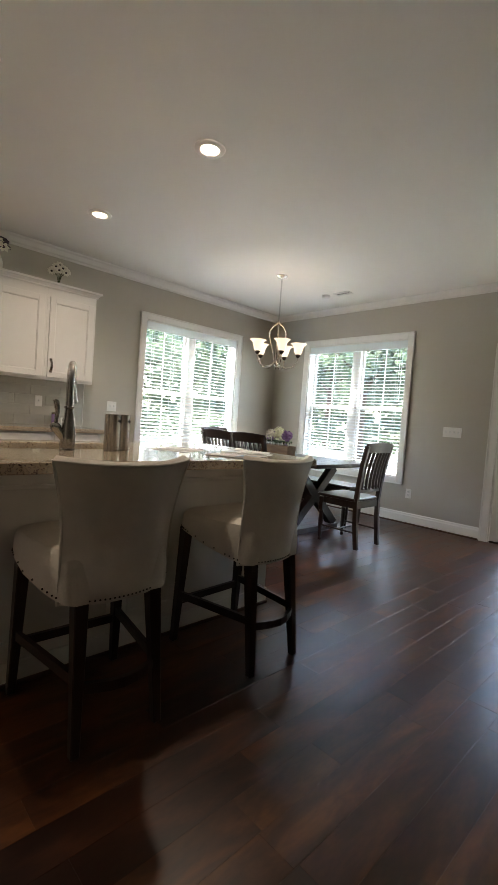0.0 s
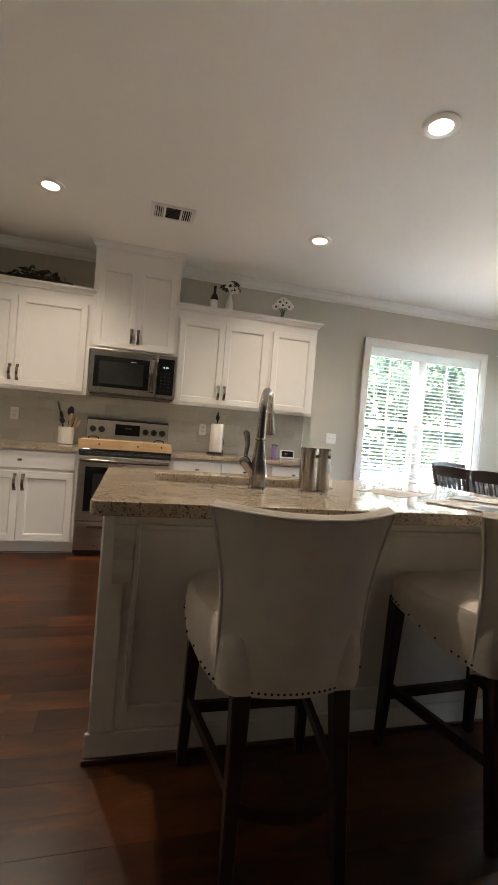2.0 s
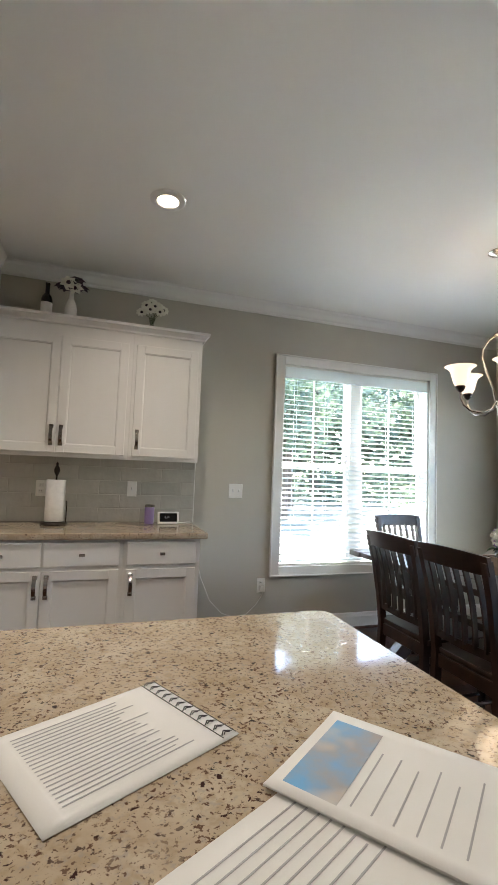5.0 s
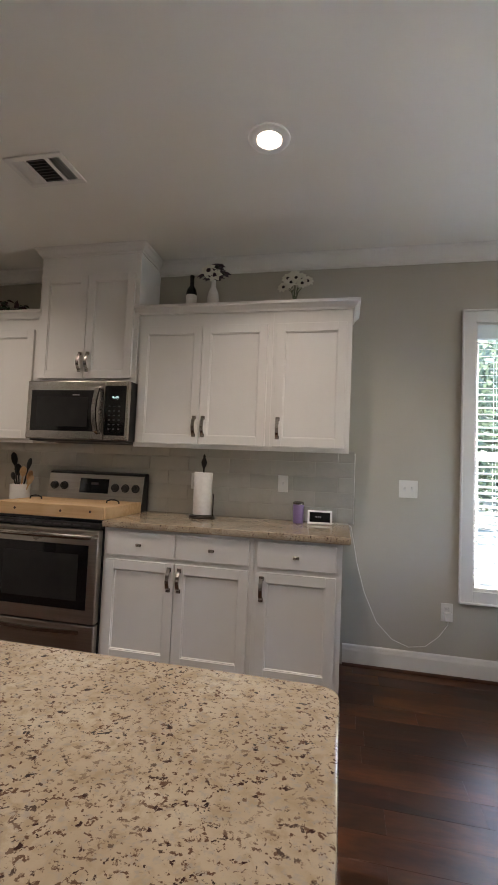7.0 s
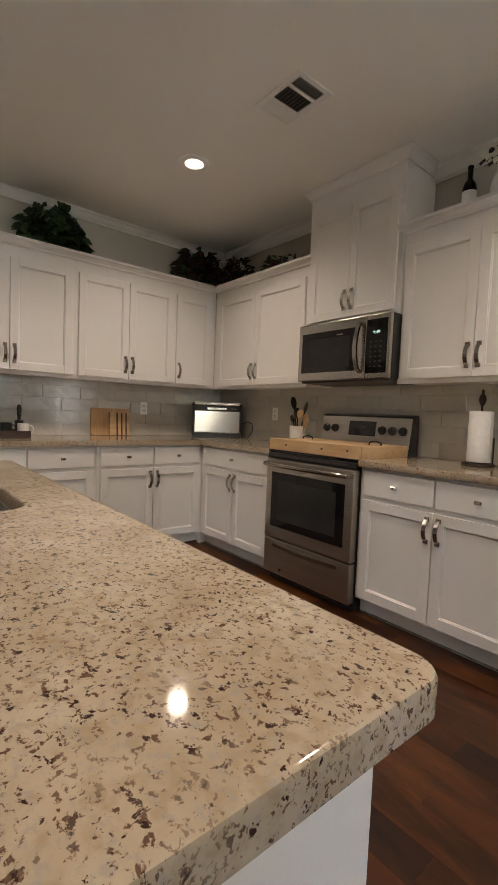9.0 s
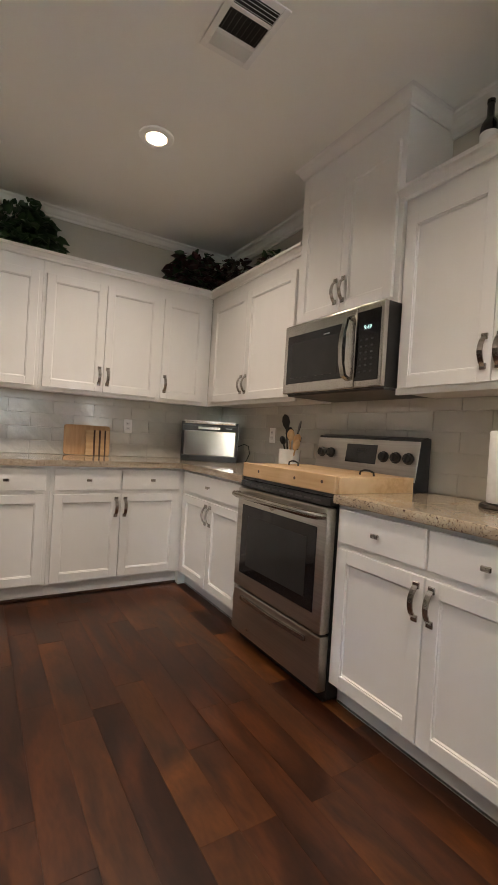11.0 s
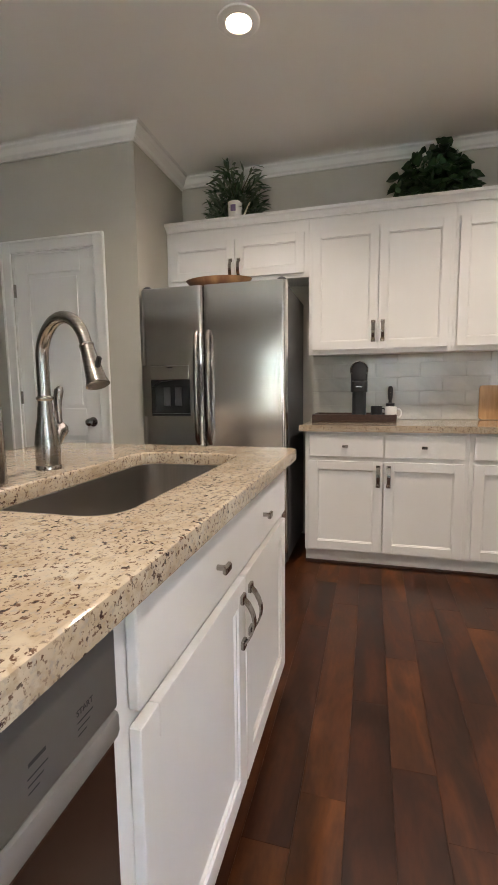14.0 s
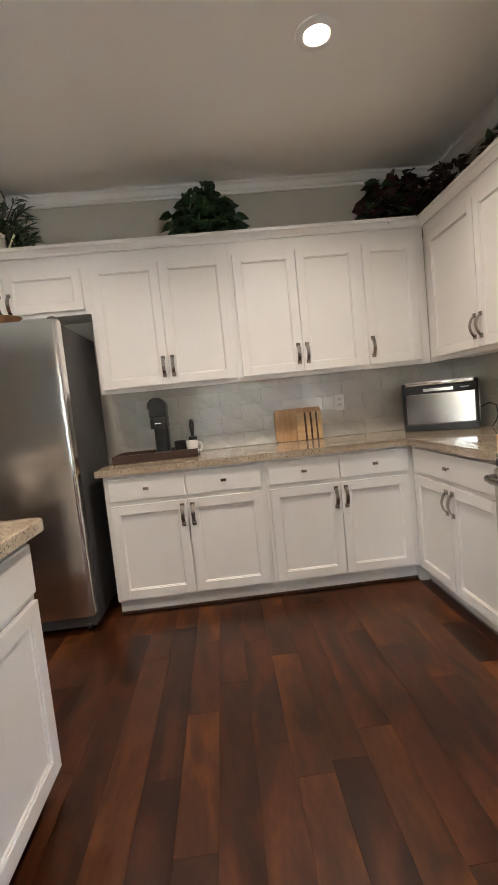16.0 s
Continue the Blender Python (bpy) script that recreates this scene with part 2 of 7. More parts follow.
M = dict(
    wall=pbr("wall_paint", (0.51, 0.485, 0.42), (0.495, 0.47, 0.405), 1.5, 0.75, bump=0.12, bscale=160),
    ceil=pbr("ceiling_paint", (0.90, 0.89, 0.84), (0.885, 0.875, 0.825), 0.8, 0.9, bump=0.1, bscale=220),
    trim=pbr("trim_paint", (0.82, 0.81, 0.78), (0.80, 0.79, 0.75), 4, 0.4, bump=0.03, bscale=40),
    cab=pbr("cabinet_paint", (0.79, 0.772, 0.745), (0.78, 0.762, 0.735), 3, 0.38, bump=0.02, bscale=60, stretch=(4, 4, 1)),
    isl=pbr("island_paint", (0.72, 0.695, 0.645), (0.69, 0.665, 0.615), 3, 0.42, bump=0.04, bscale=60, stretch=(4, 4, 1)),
    # vent white darkened: the middle louvres' shade is put into the colour
    vlouvre=pbr("shaded_louvre", (0.16, 0.15, 0.14), rough=0.7),
    # near-black standing in for the shade inside recesses
    gap=pbr("recess_shade", (0.02, 0.018, 0.016), rough=0.8),
    granite=granite_mat(),
    plank=plank_mat("floor_plank", True),
    plank2=plank_mat("floor_plank_far", False),
    sub=pbr("joint_dark", (0.022, 0.010, 0.006), rough=0.8),
    nickel=pbr("brushed_nickel", (0.46, 0.435, 0.41), (0.36, 0.34, 0.315), 30, 0.19, 1.0, 0.05, 200, (1, 1, 8)),
    steel=pbr("stainless", (0.58, 0.55, 0.515), (0.50, 0.475, 0.445), 3, 0.24, 1.0, 0.05, 120, (60, 60, 0.6)),
    steelh=pbr("stainless_side", (0.84, 0.815, 0.80), (0.84, 0.815, 0.80), 1.6, 0.15, 1.0, 0.02, 9, (9, 9, 0.5)),
    rsteel=pbr("range_steel", (0.55, 0.515, 0.475), (0.47, 0.44, 0.405), 3, 0.29, 1.0, 0.02, 120, (0.6, 40, 40)),
    key=pbr("keypad_print", (0.035, 0.035, 0.037), rough=0.5),
    silver=pbr("silver_paint", (0.28, 0.27, 0.262), (0.255, 0.247, 0.24), 12, 0.4, 0.35),
    sink=pbr("sink_steel", (0.46, 0.43, 0.40), (0.42, 0.395, 0.365), 6, 0.30, 1.0, 0.02, 150, (1, 20, 1)),
    black=pbr("black_plastic", (0.012, 0.012, 0.013), (0.02, 0.02, 0.02), 10, 0.35),
    blackg=pbr("black_glass", (0.008, 0.008, 0.009), rough=0.06),
    slate=pbr("slate_plastic", (0.028, 0.029, 0.033), rough=0.4),
    grey=pbr("grey_side", (0.07, 0.07, 0.072), rough=0.5, bump=0.1, bscale=300),
    bronze=pbr("dark_metal", (0.03, 0.025, 0.022), (0.05, 0.04, 0.03), 20, 0.4, 0.8),
    dark=pbr("espresso_wood", (0.018, 0.010, 0.008), (0.035, 0.017, 0.011), 5, 0.3, bump=0.08, bscale=30, stretch=(3, 3, 0.5)),
    brown=pbr("walnut_wood", (0.05, 0.022, 0.013), (0.085, 0.036, 0.02), 5, 0.32, bump=0.08, bscale=30, stretch=(3, 3, 0.5)),
    leather=pbr("stool_fabric", (0.66, 0.60, 0.53), (0.61, 0.555, 0.49), 14, 0.55, bump=0.25, bscale=90),
    pipe=pbr("stool_piping", (0.62, 0.58, 0.52), rough=0.55),
    pine=pbr("pine_wood", (0.62, 0.42, 0.23), (0.50, 0.31, 0.15), 4, 0.5, bump=0.1, bscale=30, stretch=(0.6, 8, 8), c3=(0.66, 0.47, 0.28)),
    maple=pbr("maple_wood", (0.58, 0.36, 0.18), (0.48, 0.27, 0.12), 5, 0.45, stretch=(8, 8, 0.8)),
    walnut=pbr("walnut_stripe", (0.075, 0.035, 0.02), (0.05, 0.022, 0.012), 9, 0.45, stretch=(8, 8, 0.8)),
    tray=pbr("tray_wood", (0.035, 0.018, 0.012), (0.06, 0.03, 0.02), 8, 0.45, bump=0.1, stretch=(8, 1, 8)),
    ceramic=pbr("white_ceramic", (0.8, 0.79, 0.76), (0.76, 0.75, 0.72), 9, 0.15, coat=0.3),
    paper=pbr("paper", (0.80, 0.80, 0.79), (0.76, 0.76, 0.75), 5, 0.7),
    ink=pbr("ink", (0.03, 0.03, 0.033), rough=0.7),
    inkg=pbr("grey_print", (0.42, 0.43, 0.45), rough=0.7),
    towel=pbr("paper_towel", (0.84, 0.83, 0.81), (0.78, 0.77, 0.75), 40, 0.85, bump=0.4, bscale=80),
    leaf=pbr("ivy_leaf", (0.022, 0.055, 0.020), (0.045, 0.10, 0.035), 12, 0.45),
    leafg=pbr("sage_leaf", (0.09, 0.13, 0.075), (0.15, 0.19, 0.12), 12, 0.55),
    leafd=pbr("burgundy_leaf", (0.075, 0.018, 0.022), (0.03, 0.035, 0.02), 14, 0.5),
    stem=pbr("stem", (0.07, 0.09, 0.03), rough=0.6),
    petalw=pbr("white_petal", (0.82, 0.80, 0.72), (0.72, 0.71, 0.60), 30, 0.6),
    petald=pbr("dark_petal", (0.025, 0.010, 0.025), (0.05, 0.02, 0.04), 30, 0.6),
    petalp=pbr("purple_petal", (0.20, 0.10, 0.28), (0.30, 0.17, 0.38), 30, 0.6),
    petalc=pbr("cream_petal", (0.80, 0.80, 0.55), (0.84, 0.84, 0.68), 30, 0.6),
    ctrl=pbr("control_grey", (0.13, 0.124, 0.116), (0.115, 0.11, 0.102), 12, 0.45, 0.2),
    dwsteel=pbr("dark_stainless", (0.36, 0.33, 0.31), rough=0.16, metal=1.0, bump=0.01, bscale=120, stretch=(60, 1, 1)),
    bowl=pbr("carved_wood", (0.42, 0.22, 0.09), (0.20, 0.085, 0.035), 5, 0.4, bump=0.1, stretch=(1, 3, 1), c3=(0.09, 0.04, 0.02), s3=2.5),
    crate=pbr("crate_wood", (0.22, 0.14, 0.08), (0.15, 0.09, 0.05), 6, 0.6, bump=0.15, stretch=(1, 8, 8)),
    purple=pbr("candle_purple", (0.23, 0.17, 0.34), (0.20, 0.14, 0.30), 9, 0.3),
    can=glow_mat("can_lens", (1.0, 0.82, 0.62), 1.0),
    lcd=glow_mat("clock_digits", (0.35, 0.85, 0.8), 0.05),
    shade=glow_mat("shade_glass", (1.0, 0.76, 0.53), 0.060, (0.85, 0.78, 0.65)),
    pane=glass_mat("pane_glass"),
    vase=glass_mat("vase_glass", (0.93, 0.96, 0.97), 0.02, True),
    blind=vinyl_mat(),
    tile=pbr("glazed_tile", (0.50, 0.485, 0.435), (0.55, 0.53, 0.475), 7, 0.06, bump=0.8, bdist=0.008, bscale=14, coat=1.0, rand=0.07, spec=0.8),
    grout=pbr("grout", (0.50, 0.48, 0.43), rough=0.85),
    grass=pbr("lawn", (0.085, 0.098, 0.075), (0.105, 0.118, 0.09), 1.2, 0.9, bump=0.6, bscale=25, c3=(0.13, 0.135, 0.115), s3=0.5),
    bark=pbr("bark", (0.10, 0.075, 0.055), (0.05, 0.04, 0.03), 6, 0.9, bump=0.8, bscale=14, stretch=(4, 4, 1)),
    tleaf=thin_leaf("tree_leaf", (0.08, 0.11, 0.08), (0.10, 0.135, 0.085)),
    fence=pbr("vinyl_fence", (0.72, 0.73, 0.72), rough=0.5),
)


# ---- mesh tools ----
def part(name, bm, material, parent=None, label="", kind="", smooth=False):
    me = bpy.data.meshes.new(name)
    bmesh.ops.recalc_face_normals(bm, faces=bm.faces)
    bm.to_mesh(me)
    bm.free()
    for mt in (material if isinstance(material, (list, tuple)) else [material]):
        me.materials.append(mt)
    if smooth:
        me.shade_smooth()
        me.set_sharp_from_angle(angle=radians(38))
        top = max(p.area for p in me.polygons)
        big = [p for p in me.polygons if p.area > 0.2 * top]
        if len(big) <= 8:
            for p in big:
                p.use_smooth = False
    ob = new(name, me)
    ob.parent = parent
    return tagged(ob, label=label, kind=kind)


def thing(name, at=(0, 0, 0), rz=0, label="", category="", group=""):
    ob = new(name)
    ob.matrix_world = pose(*at, 0, 0, rz)
    ob.empty_display_size = 0.1
    return tagged(ob, label=label, category=category, group=group)


def box(bm, x0, x1, y0, y1, z0, z1, bevel=0.0, m=None, mi=0):
    vs = [bm.verts.new((x, y, z)) for x in (x0, x1) for y in (y0, y1) for z in (z0, z1)]
    fs = [bm.faces.new([vs[i] for i in q]) for q in ((0, 1, 3, 2), (4, 6, 7, 5), (0, 4, 5, 1), (2, 3, 7, 6), (0, 2, 6, 4), (1, 5, 7, 3))]
    for f in fs:
        f.material_index = mi
    if bevel:
        es = list({e for f in fs for e in f.edges})
        r = bmesh.ops.bevel(bm, geom=es, offset=bevel, segments=1 if bevel < 0.004 else 2, affect="EDGES", profile=0.5)
        vs = list({v for f in r["faces"] for v in f.verts} | {v for v in vs if v.is_valid})
        for f in {f for v in vs for f in v.link_faces}:
            f.material_index = mi
    if m is not None:
        bmesh.ops.transform(bm, matrix=m, verts=vs)
    return vs


def bx(name, dims, material, parent=None, bevel=0.0015, label="", kind="", m=None):
    bm = bmesh.new()
    box(bm, *dims, bevel=bevel, m=m)
    return part(name, bm, material, parent, label, kind, smooth=bevel > 0.004)


def lathe(bm, profile, seg=24, m=None, mi=0):
    """Turns (radius, height) pairs about z."""
    rings = []
    for r, z in profile:
        rings.append([bm.verts.new((max(r, 1e-4) * math.cos(2 * math.pi * i / seg), max(r, 1e-4) * math.sin(2 * math.pi * i / seg), z)) for i in range(seg)])
    for a, b in zip(rings, rings[1:]):
        for i in range(seg):
            bm.faces.new((a[i], a[(i + 1) % seg], b[(i + 1) % seg], b[i])).material_index = mi
    bm.faces.new(rings[0][::-1]).material_index = mi
    bm.faces.new(rings[-1]).material_index = mi
    vs = [v for r in rings for v in r]
    if m is not None:
        bmesh.ops.transform(bm, matrix=m, verts=vs)
    return vs


def tube(bm, pts, r, seg=10, flat=None, mi=0):
    """Sweeps a round (or flat, (w, h)) section along points; r may be a list."""
    pts = [Vector(p) for p in pts]
    rings, up = [], None
    for i, p in enumerate(pts):
        d = (pts[min(i + 1, len(pts) - 1)] - pts[max(i - 1, 0)]).normalized()
        if up is None:
            up = Vector((0, 0, 1)) if abs(d.z) < 0.9 else Vector((1, 0, 0))
        side = d.cross(up).normalized()
        up = side.cross(d).normalized()
        rr = r[i] if isinstance(r, (list, tuple)) else r
        if flat:
            offs = [side * sx * flat[0] / 2 + up * sz * flat[1] / 2 for sx, sz in ((-1, -1), (1, -1), (1, 1), (-1, 1))]
        else:
            offs = [(side * math.cos(2 * math.pi * k / seg) + up * math.sin(2 * math.pi * k / seg)) * rr for k in range(seg)]
        rings.append([bm.verts.new(p + o) for o in offs])
    n = len(rings[0])
    for a, b in zip(rings, rings[1:]):
        for i in range(n):
            bm.faces.new((a[i], a[(i + 1) % n], b[(i + 1) % n], b[i])).material_index = mi
    bm.faces.new(rings[0][::-1]).material_index = mi
    bm.faces.new(rings[-1]).material_index = mi


def arc(cx, cz, r, a0, a1, n, y=0.0):
    return [(cx + r * math.cos(radians(a0 + (a1 - a0) * i / n)), y, cz + r * math.sin(radians(a0 + (a1 - a0) * i / n))) for i in range(n + 1)]


def prism(bm, outline, z0, z1, bevel=0.0, m=None, mi=0):
    """An outline in x, y raised from z0 to z1."""
    a = [bm.verts.new((x, y, z0)) for x, y in outline]
    b = [bm.verts.new((x, y, z1)) for x, y in outline]
    n = len(a)
    fs = [bm.faces.new(a[::-1]), bm.faces.new(b)]
    for i in range(n):
        fs.append(bm.faces.new((a[i], a[(i + 1) % n], b[(i + 1) % n], b[i])))
    vs = a + b
    for f in fs:
        f.material_index = mi
    if bevel:
        es = list({e for f in fs[:2] for e in f.edges})
        r = bmesh.ops.bevel(bm, geom=es, offset=bevel, segments=2, affect="EDGES", profile=0.5)
        vs = list({v for f in r["faces"] for v in f.verts} | {v for v in vs if v.is_valid})
    if m is not None:
        bmesh.ops.transform(bm, matrix=m, verts=vs)
    return vs


def extrude_profile(name, prof, p0, p1, out, material, parent=None, kind="structure", mitre0=0, mitre1=0):
    """A moulding: (outward, up) pairs swept from p0 to p1; mitre 1 shortens, -1 lengthens an end by the outward distance."""
    bm = bmesh.new()
    p0, p1, out = Vector(p0), Vector(p1), Vector(out)
    d = (p1 - p0).normalized()
    A = [bm.verts.new(p0 + out * o + Vector((0, 0, u)) + d * o * mitre0) for o, u in prof]
    B = [bm.verts.new(p1 + out * o + Vector((0, 0, u)) - d * o * mitre1) for o, u in prof]
    n = len(prof)
    for i in range(n):
        bm.faces.new((A[i], A[(i + 1) % n], B[(i + 1) % n], B[i]))
    bm.faces.new(A[::-1])
    bm.faces.new(B)
    return part(name, bm, material, parent, kind=kind)


# ---- the shell of the room ----
def wall_with_hole(name, axis, at, thick, a0, a1, holes):
    """A wall along x (axis 'x', at = y) or y, from a0 to a1, floor to ceiling, with holes (b0, b1, z0, z1)."""
    bm = bmesh.new()

    def seg(b0, b1, z0, z1):
        if b1 - b0 < 1e-4 or z1 - z0 < 1e-4:
            return
        if axis == "x":
            box(bm, b0, b1, min(at, at + thick), max(at, at + thick), z0, z1)
        else:
            box(bm, min(at, at + thick), max(at, at + thick), b0, b1, z0, z1)
    b = a0
    for h in sorted(holes):
        seg(b, h[0], 0, CEIL)
        seg(h[0], h[1], 0, h[2])
        seg(h[0], h[1], h[3], CEIL)
        b = h[1]
    seg(b, a1, 0, CEIL)
    return tagged(part(name, bm, M["wall"], kind="structure"), label="matte warm grey painted plaster wall", category="wall")


NW = (3.836, 5.34, 0.55, 2.26)
EW = (3.78, 5.32, 0.55, 2.26)
ED = (1.80, 2.68, 0.0, 2.04)
PD = (1.47, 2.13, 0.0, 2.09)
wall_n = wall_with_hole("wall_north", "x", N_WALL, 0.16, W_WALL - 0.16, E_WALL + 0.16, [NW])
wall_e = wall_with_hole("wall_east", "y", E_WALL, 0.16, S_WALL, N_WALL, [EW, ED])
wall_w = wall_with_hole("wall_west", "y", W_WALL, -0.16, 2.44, N_WALL, [])
wall_p = wall_with_hole("wall_pantry", "y", P_WALL, -0.12, S_WALL, 2.44, [PD])
tagged(part("wall_pantry_return", (lambda b: (box(b, W_WALL - 0.16, P_WALL - 0.12, 2.32, 2.44, 0, CEIL), b)[1])(bmesh.new()), M["wall"], kind="structure"), label="matte warm grey painted return wall beside the fridge", category="wall")
wall_s = wall_with_hole("wall_south", "x", S_WALL, -0.16, -0.2, E_WALL + 0.16, [])
tagged(bx("ceiling", (W_WALL - 0.2, E_WALL + 0.2, S_WALL - 0.2, N_WALL + 0.2, CEIL, CEIL + 0.12), M["ceil"], bevel=0), label="smooth matte off-white ceiling", category="ceiling", kind="structure")
floor = tagged(bx("floor", (W_WALL - 0.2, E_WALL + 0.2, S_WALL - 0.2, N_WALL + 0.2, -0.1, -0.004), M["sub"], bevel=0), label="dark reddish brown hand-scraped hardwood plank floor", category="floor", kind="structure")
tagged(bx("wall_pantry_closet", (-1.2, -1.1, 1.2, 2.32, 0, CEIL), M["wall"], bevel=0), label="plain closet back wall", category="wall", kind="structure")

CROWN = [(o, u * 0.84) for o, u in [(0.0, 0.0), (0.0, -0.095), (0.012, -0.095), (0.016, -0.078), (0.03, -0.066), (0.052, -0.03), (0.068, -0.018), (0.072, -0.006), (0.084, 0.0)]]
BASEB = [(0, 0), (0.016, 0), (0.016, 0.10), (0.012, 0.112), (0.010, 0.128), (0.005, 0.135), (0, 0.135)]
for nm, p0, p1, out, m0, m1 in (
        ("trim_crown_north", (W_WALL, N_WALL, CEIL), (0.86, N_WALL, CEIL), (0, -1, 0), 1, 0), ("trim_crown_north", (1.63, N_WALL, CEIL), (E_WALL, N_WALL, CEIL), (0, -1, 0), 0, 1),
        ("trim_crown_east", (E_WALL, N_WALL, CEIL), (E_WALL, S_WALL, CEIL), (-1, 0, 0), 1, 1), ("trim_crown_west", (W_WALL, 2.44, CEIL), (W_WALL, N_WALL, CEIL), (1, 0, 0), 1, 1),
        ("trim_crown_return", (W_WALL, 2.44, CEIL), (P_WALL, 2.44, CEIL), (0, 1, 0), 1, -1), ("trim_crown_pantry", (P_WALL, S_WALL, CEIL), (P_WALL, 2.44, CEIL), (1, 0, 0), 1, -1),
        ("trim_crown_south", (P_WALL, S_WALL, CEIL), (E_WALL, S_WALL, CEIL), (0, 1, 0), 1, 1)):
    tagged(extrude_profile(nm, [(o, u * {"trim_crown_west": 0.82, "trim_crown_north": 1.2}.get(nm, 1.0)) for o, u in CROWN], p0, p1, out, M["trim"], mitre0=m0, mitre1=m1), label="white painted stepped crown moulding", category="moulding")
for nm, p0, p1, out in (
        ("baseboard_north", (3.05, N_WALL, 0), (E_WALL - 0.016, N_WALL, 0), (0, -1, 0)), ("baseboard_east", (E_WALL, N_WALL, 0), (E_WALL, ED[1] + 0.082, 0), (-1, 0, 0)),
        ("baseboard_east", (E_WALL, ED[0] - 0.082, 0), (E_WALL, S_WALL, 0), (-1, 0, 0)), ("baseboard_pantry", (P_WALL, S_WALL, 0), (P_WALL, PD[0] - 0.072, 0), (1, 0, 0)),
        ("baseboard_pantry", (P_WALL, PD[1] + 0.072, 0), (P_WALL, 2.44, 0), (1, 0, 0)), ("baseboard_south", (P_WALL + 0.016, S_WALL, 0), (E_WALL - 0.016, S_WALL, 0), (0, 1, 0))):
    tagged(extrude_profile(nm, BASEB, p0, p1, out, M["trim"]), label="white painted baseboard with a moulded top", category="baseboard")
for nm, p0, p1, out in (("trim_shoe_north", (3.05, N_WALL - 0.016, 0), (E_WALL - 0.03, N_WALL - 0.016, 0), (0, -1, 0)), ("trim_shoe_east", (E_WALL - 0.016, N_WALL - 0.016, 0), (E_WALL - 0.016, ED[1] + 0.082, 0), (-1, 0, 0))):
    tagged(extrude_profile(nm, [(0, 0), (0.014, 0), (0.01, 0.012), (0, 0.018)], p0, p1, out, M["brown"]), label="dark stained quarter-round shoe strip", category="moulding")


# ---- windows with blinds; local x along the wall, y into the room ----
def window(name, m, width, z0, z1, drop):
    """width: the opening's; drop: how far above the sill the blind ends."""
    w = thing(name, label="white double window in a moulded frame with horizontal slat blinds lowered and open", category="window")
    w["kind"] = "structure"
    w.matrix_world = m
    h = width / 2
    bm = bmesh.new()
    for a in ((-h - 0.075, -h, 0.0, 0.02, z0 - 0.075, z1 + 0.075), (h, h + 0.075, 0.0, 0.02, z0 - 0.075, z1 + 0.075), (-h, h, 0.0, 0.02, z1, z1 + 0.075), (-h, h, 0.0, 0.02, z0 - 0.075, z0)):
        box(bm, *a, bevel=0.003)
    for a in ((-h - 0.083, -h - 0.070, 0.004, 0.03, z0 - 0.083, z1 + 0.083), (h + 0.070, h + 0.083, 0.004, 0.03, z0 - 0.083, z1 + 0.083), (-h - 0.07, h + 0.07, 0.004, 0.03, z1 + 0.070, z1 + 0.083), (-h - 0.07, h + 0.07, 0.004, 0.03, z0 - 0.083, z0 - 0.070)):
        box(bm, *a, bevel=0.003)
    part("casing", bm, M["trim"], w)
    bm = bmesh.new()
    box(bm, -h, -h + 0.012, -0.159, -0.001, z0, z1)
    box(bm, h - 0.012, h, -0.159, -0.001, z0, z1)
    box(bm, -h + 0.012, h - 0.012, -0.159, -0.001, z1 - 0.012, z1)
    box(bm, -h + 0.012, h - 0.012, -0.159, -0.001, z0, z0 + 0.015)
    part("window_frame", bm, M["trim"], w)
    bx("mullion", (-0.055, 0.055, -0.15, -0.075, z0 + 0.015, z1 - 0.012), M["trim"], w, 0.004)
    zm = (z0 + z1) / 2
    for a, b in ((-h + 0.012, -0.055), (0.055, h - 0.012)):
        for s0, s1, y in ((z0 + 0.015, zm + 0.018, -0.10), (zm - 0.018, z1 - 0.012, -0.13)):
            bm = bmesh.new()
            for q in ((a, a + 0.04, y - 0.014, y + 0.014, s0, s1), (b - 0.04, b, y - 0.014, y + 0.014, s0, s1), (a + 0.04, b - 0.04, y - 0.014, y + 0.014, s0, s0 + 0.04), (a + 0.04, b - 0.04, y - 0.014, y + 0.014, s1 - 0.04, s1)):
                box(bm, *q, bevel=0.003)
            sash = part("sash", bm, M["trim"], w)
            g = bx("pane", (a + 0.04, b - 0.04, y - 0.002, y + 0.002, s0 + 0.04, s1 - 0.04), M["pane"], sash, 0)
            g.visible_shadow = False
            bm = bmesh.new()
            mx = (a + b) / 2
            box(bm, mx - 0.008, mx + 0.008, y - 0.006, y - 0.0025, s0 + 0.04, s1 - 0.04)
            part("muntin", bm, M["trim"], sash)
    bm = bmesh.new()
    box(bm, -h + 0.014, h - 0.014, -0.045, 0.0, z1 - 0.105, z1 - 0.014, bevel=0.004)
    part("valance", bm, M["blind"], w)
    bm = bmesh.new()
    box(bm, -h + 0.016, h - 0.016, -0.026, 0.026, -0.0016, 0.0016)
    zz, tilt, i = z1 - 0.125, -12, 0
    me = None
    while zz > z0 + drop + 0.03:
        if me is None:
            s = part("slat", bm, M["blind"], w)
            me = s.data
        else:
            s = new("slat", me)
            s.parent = w
        s.matrix_basis = pose(0, -0.034, zz + 0.0012 * math.sin(i * 1.7), tilt, 0, 0.12 * math.sin(i * 2.1))
        zz -= 0.0425
        i += 1
    bx("bottom_rail", (-h + 0.03, h - 0.03, -0.058, -0.012, z0 + drop, z0 + drop + 0.018), M["blind"], w, 0.003)
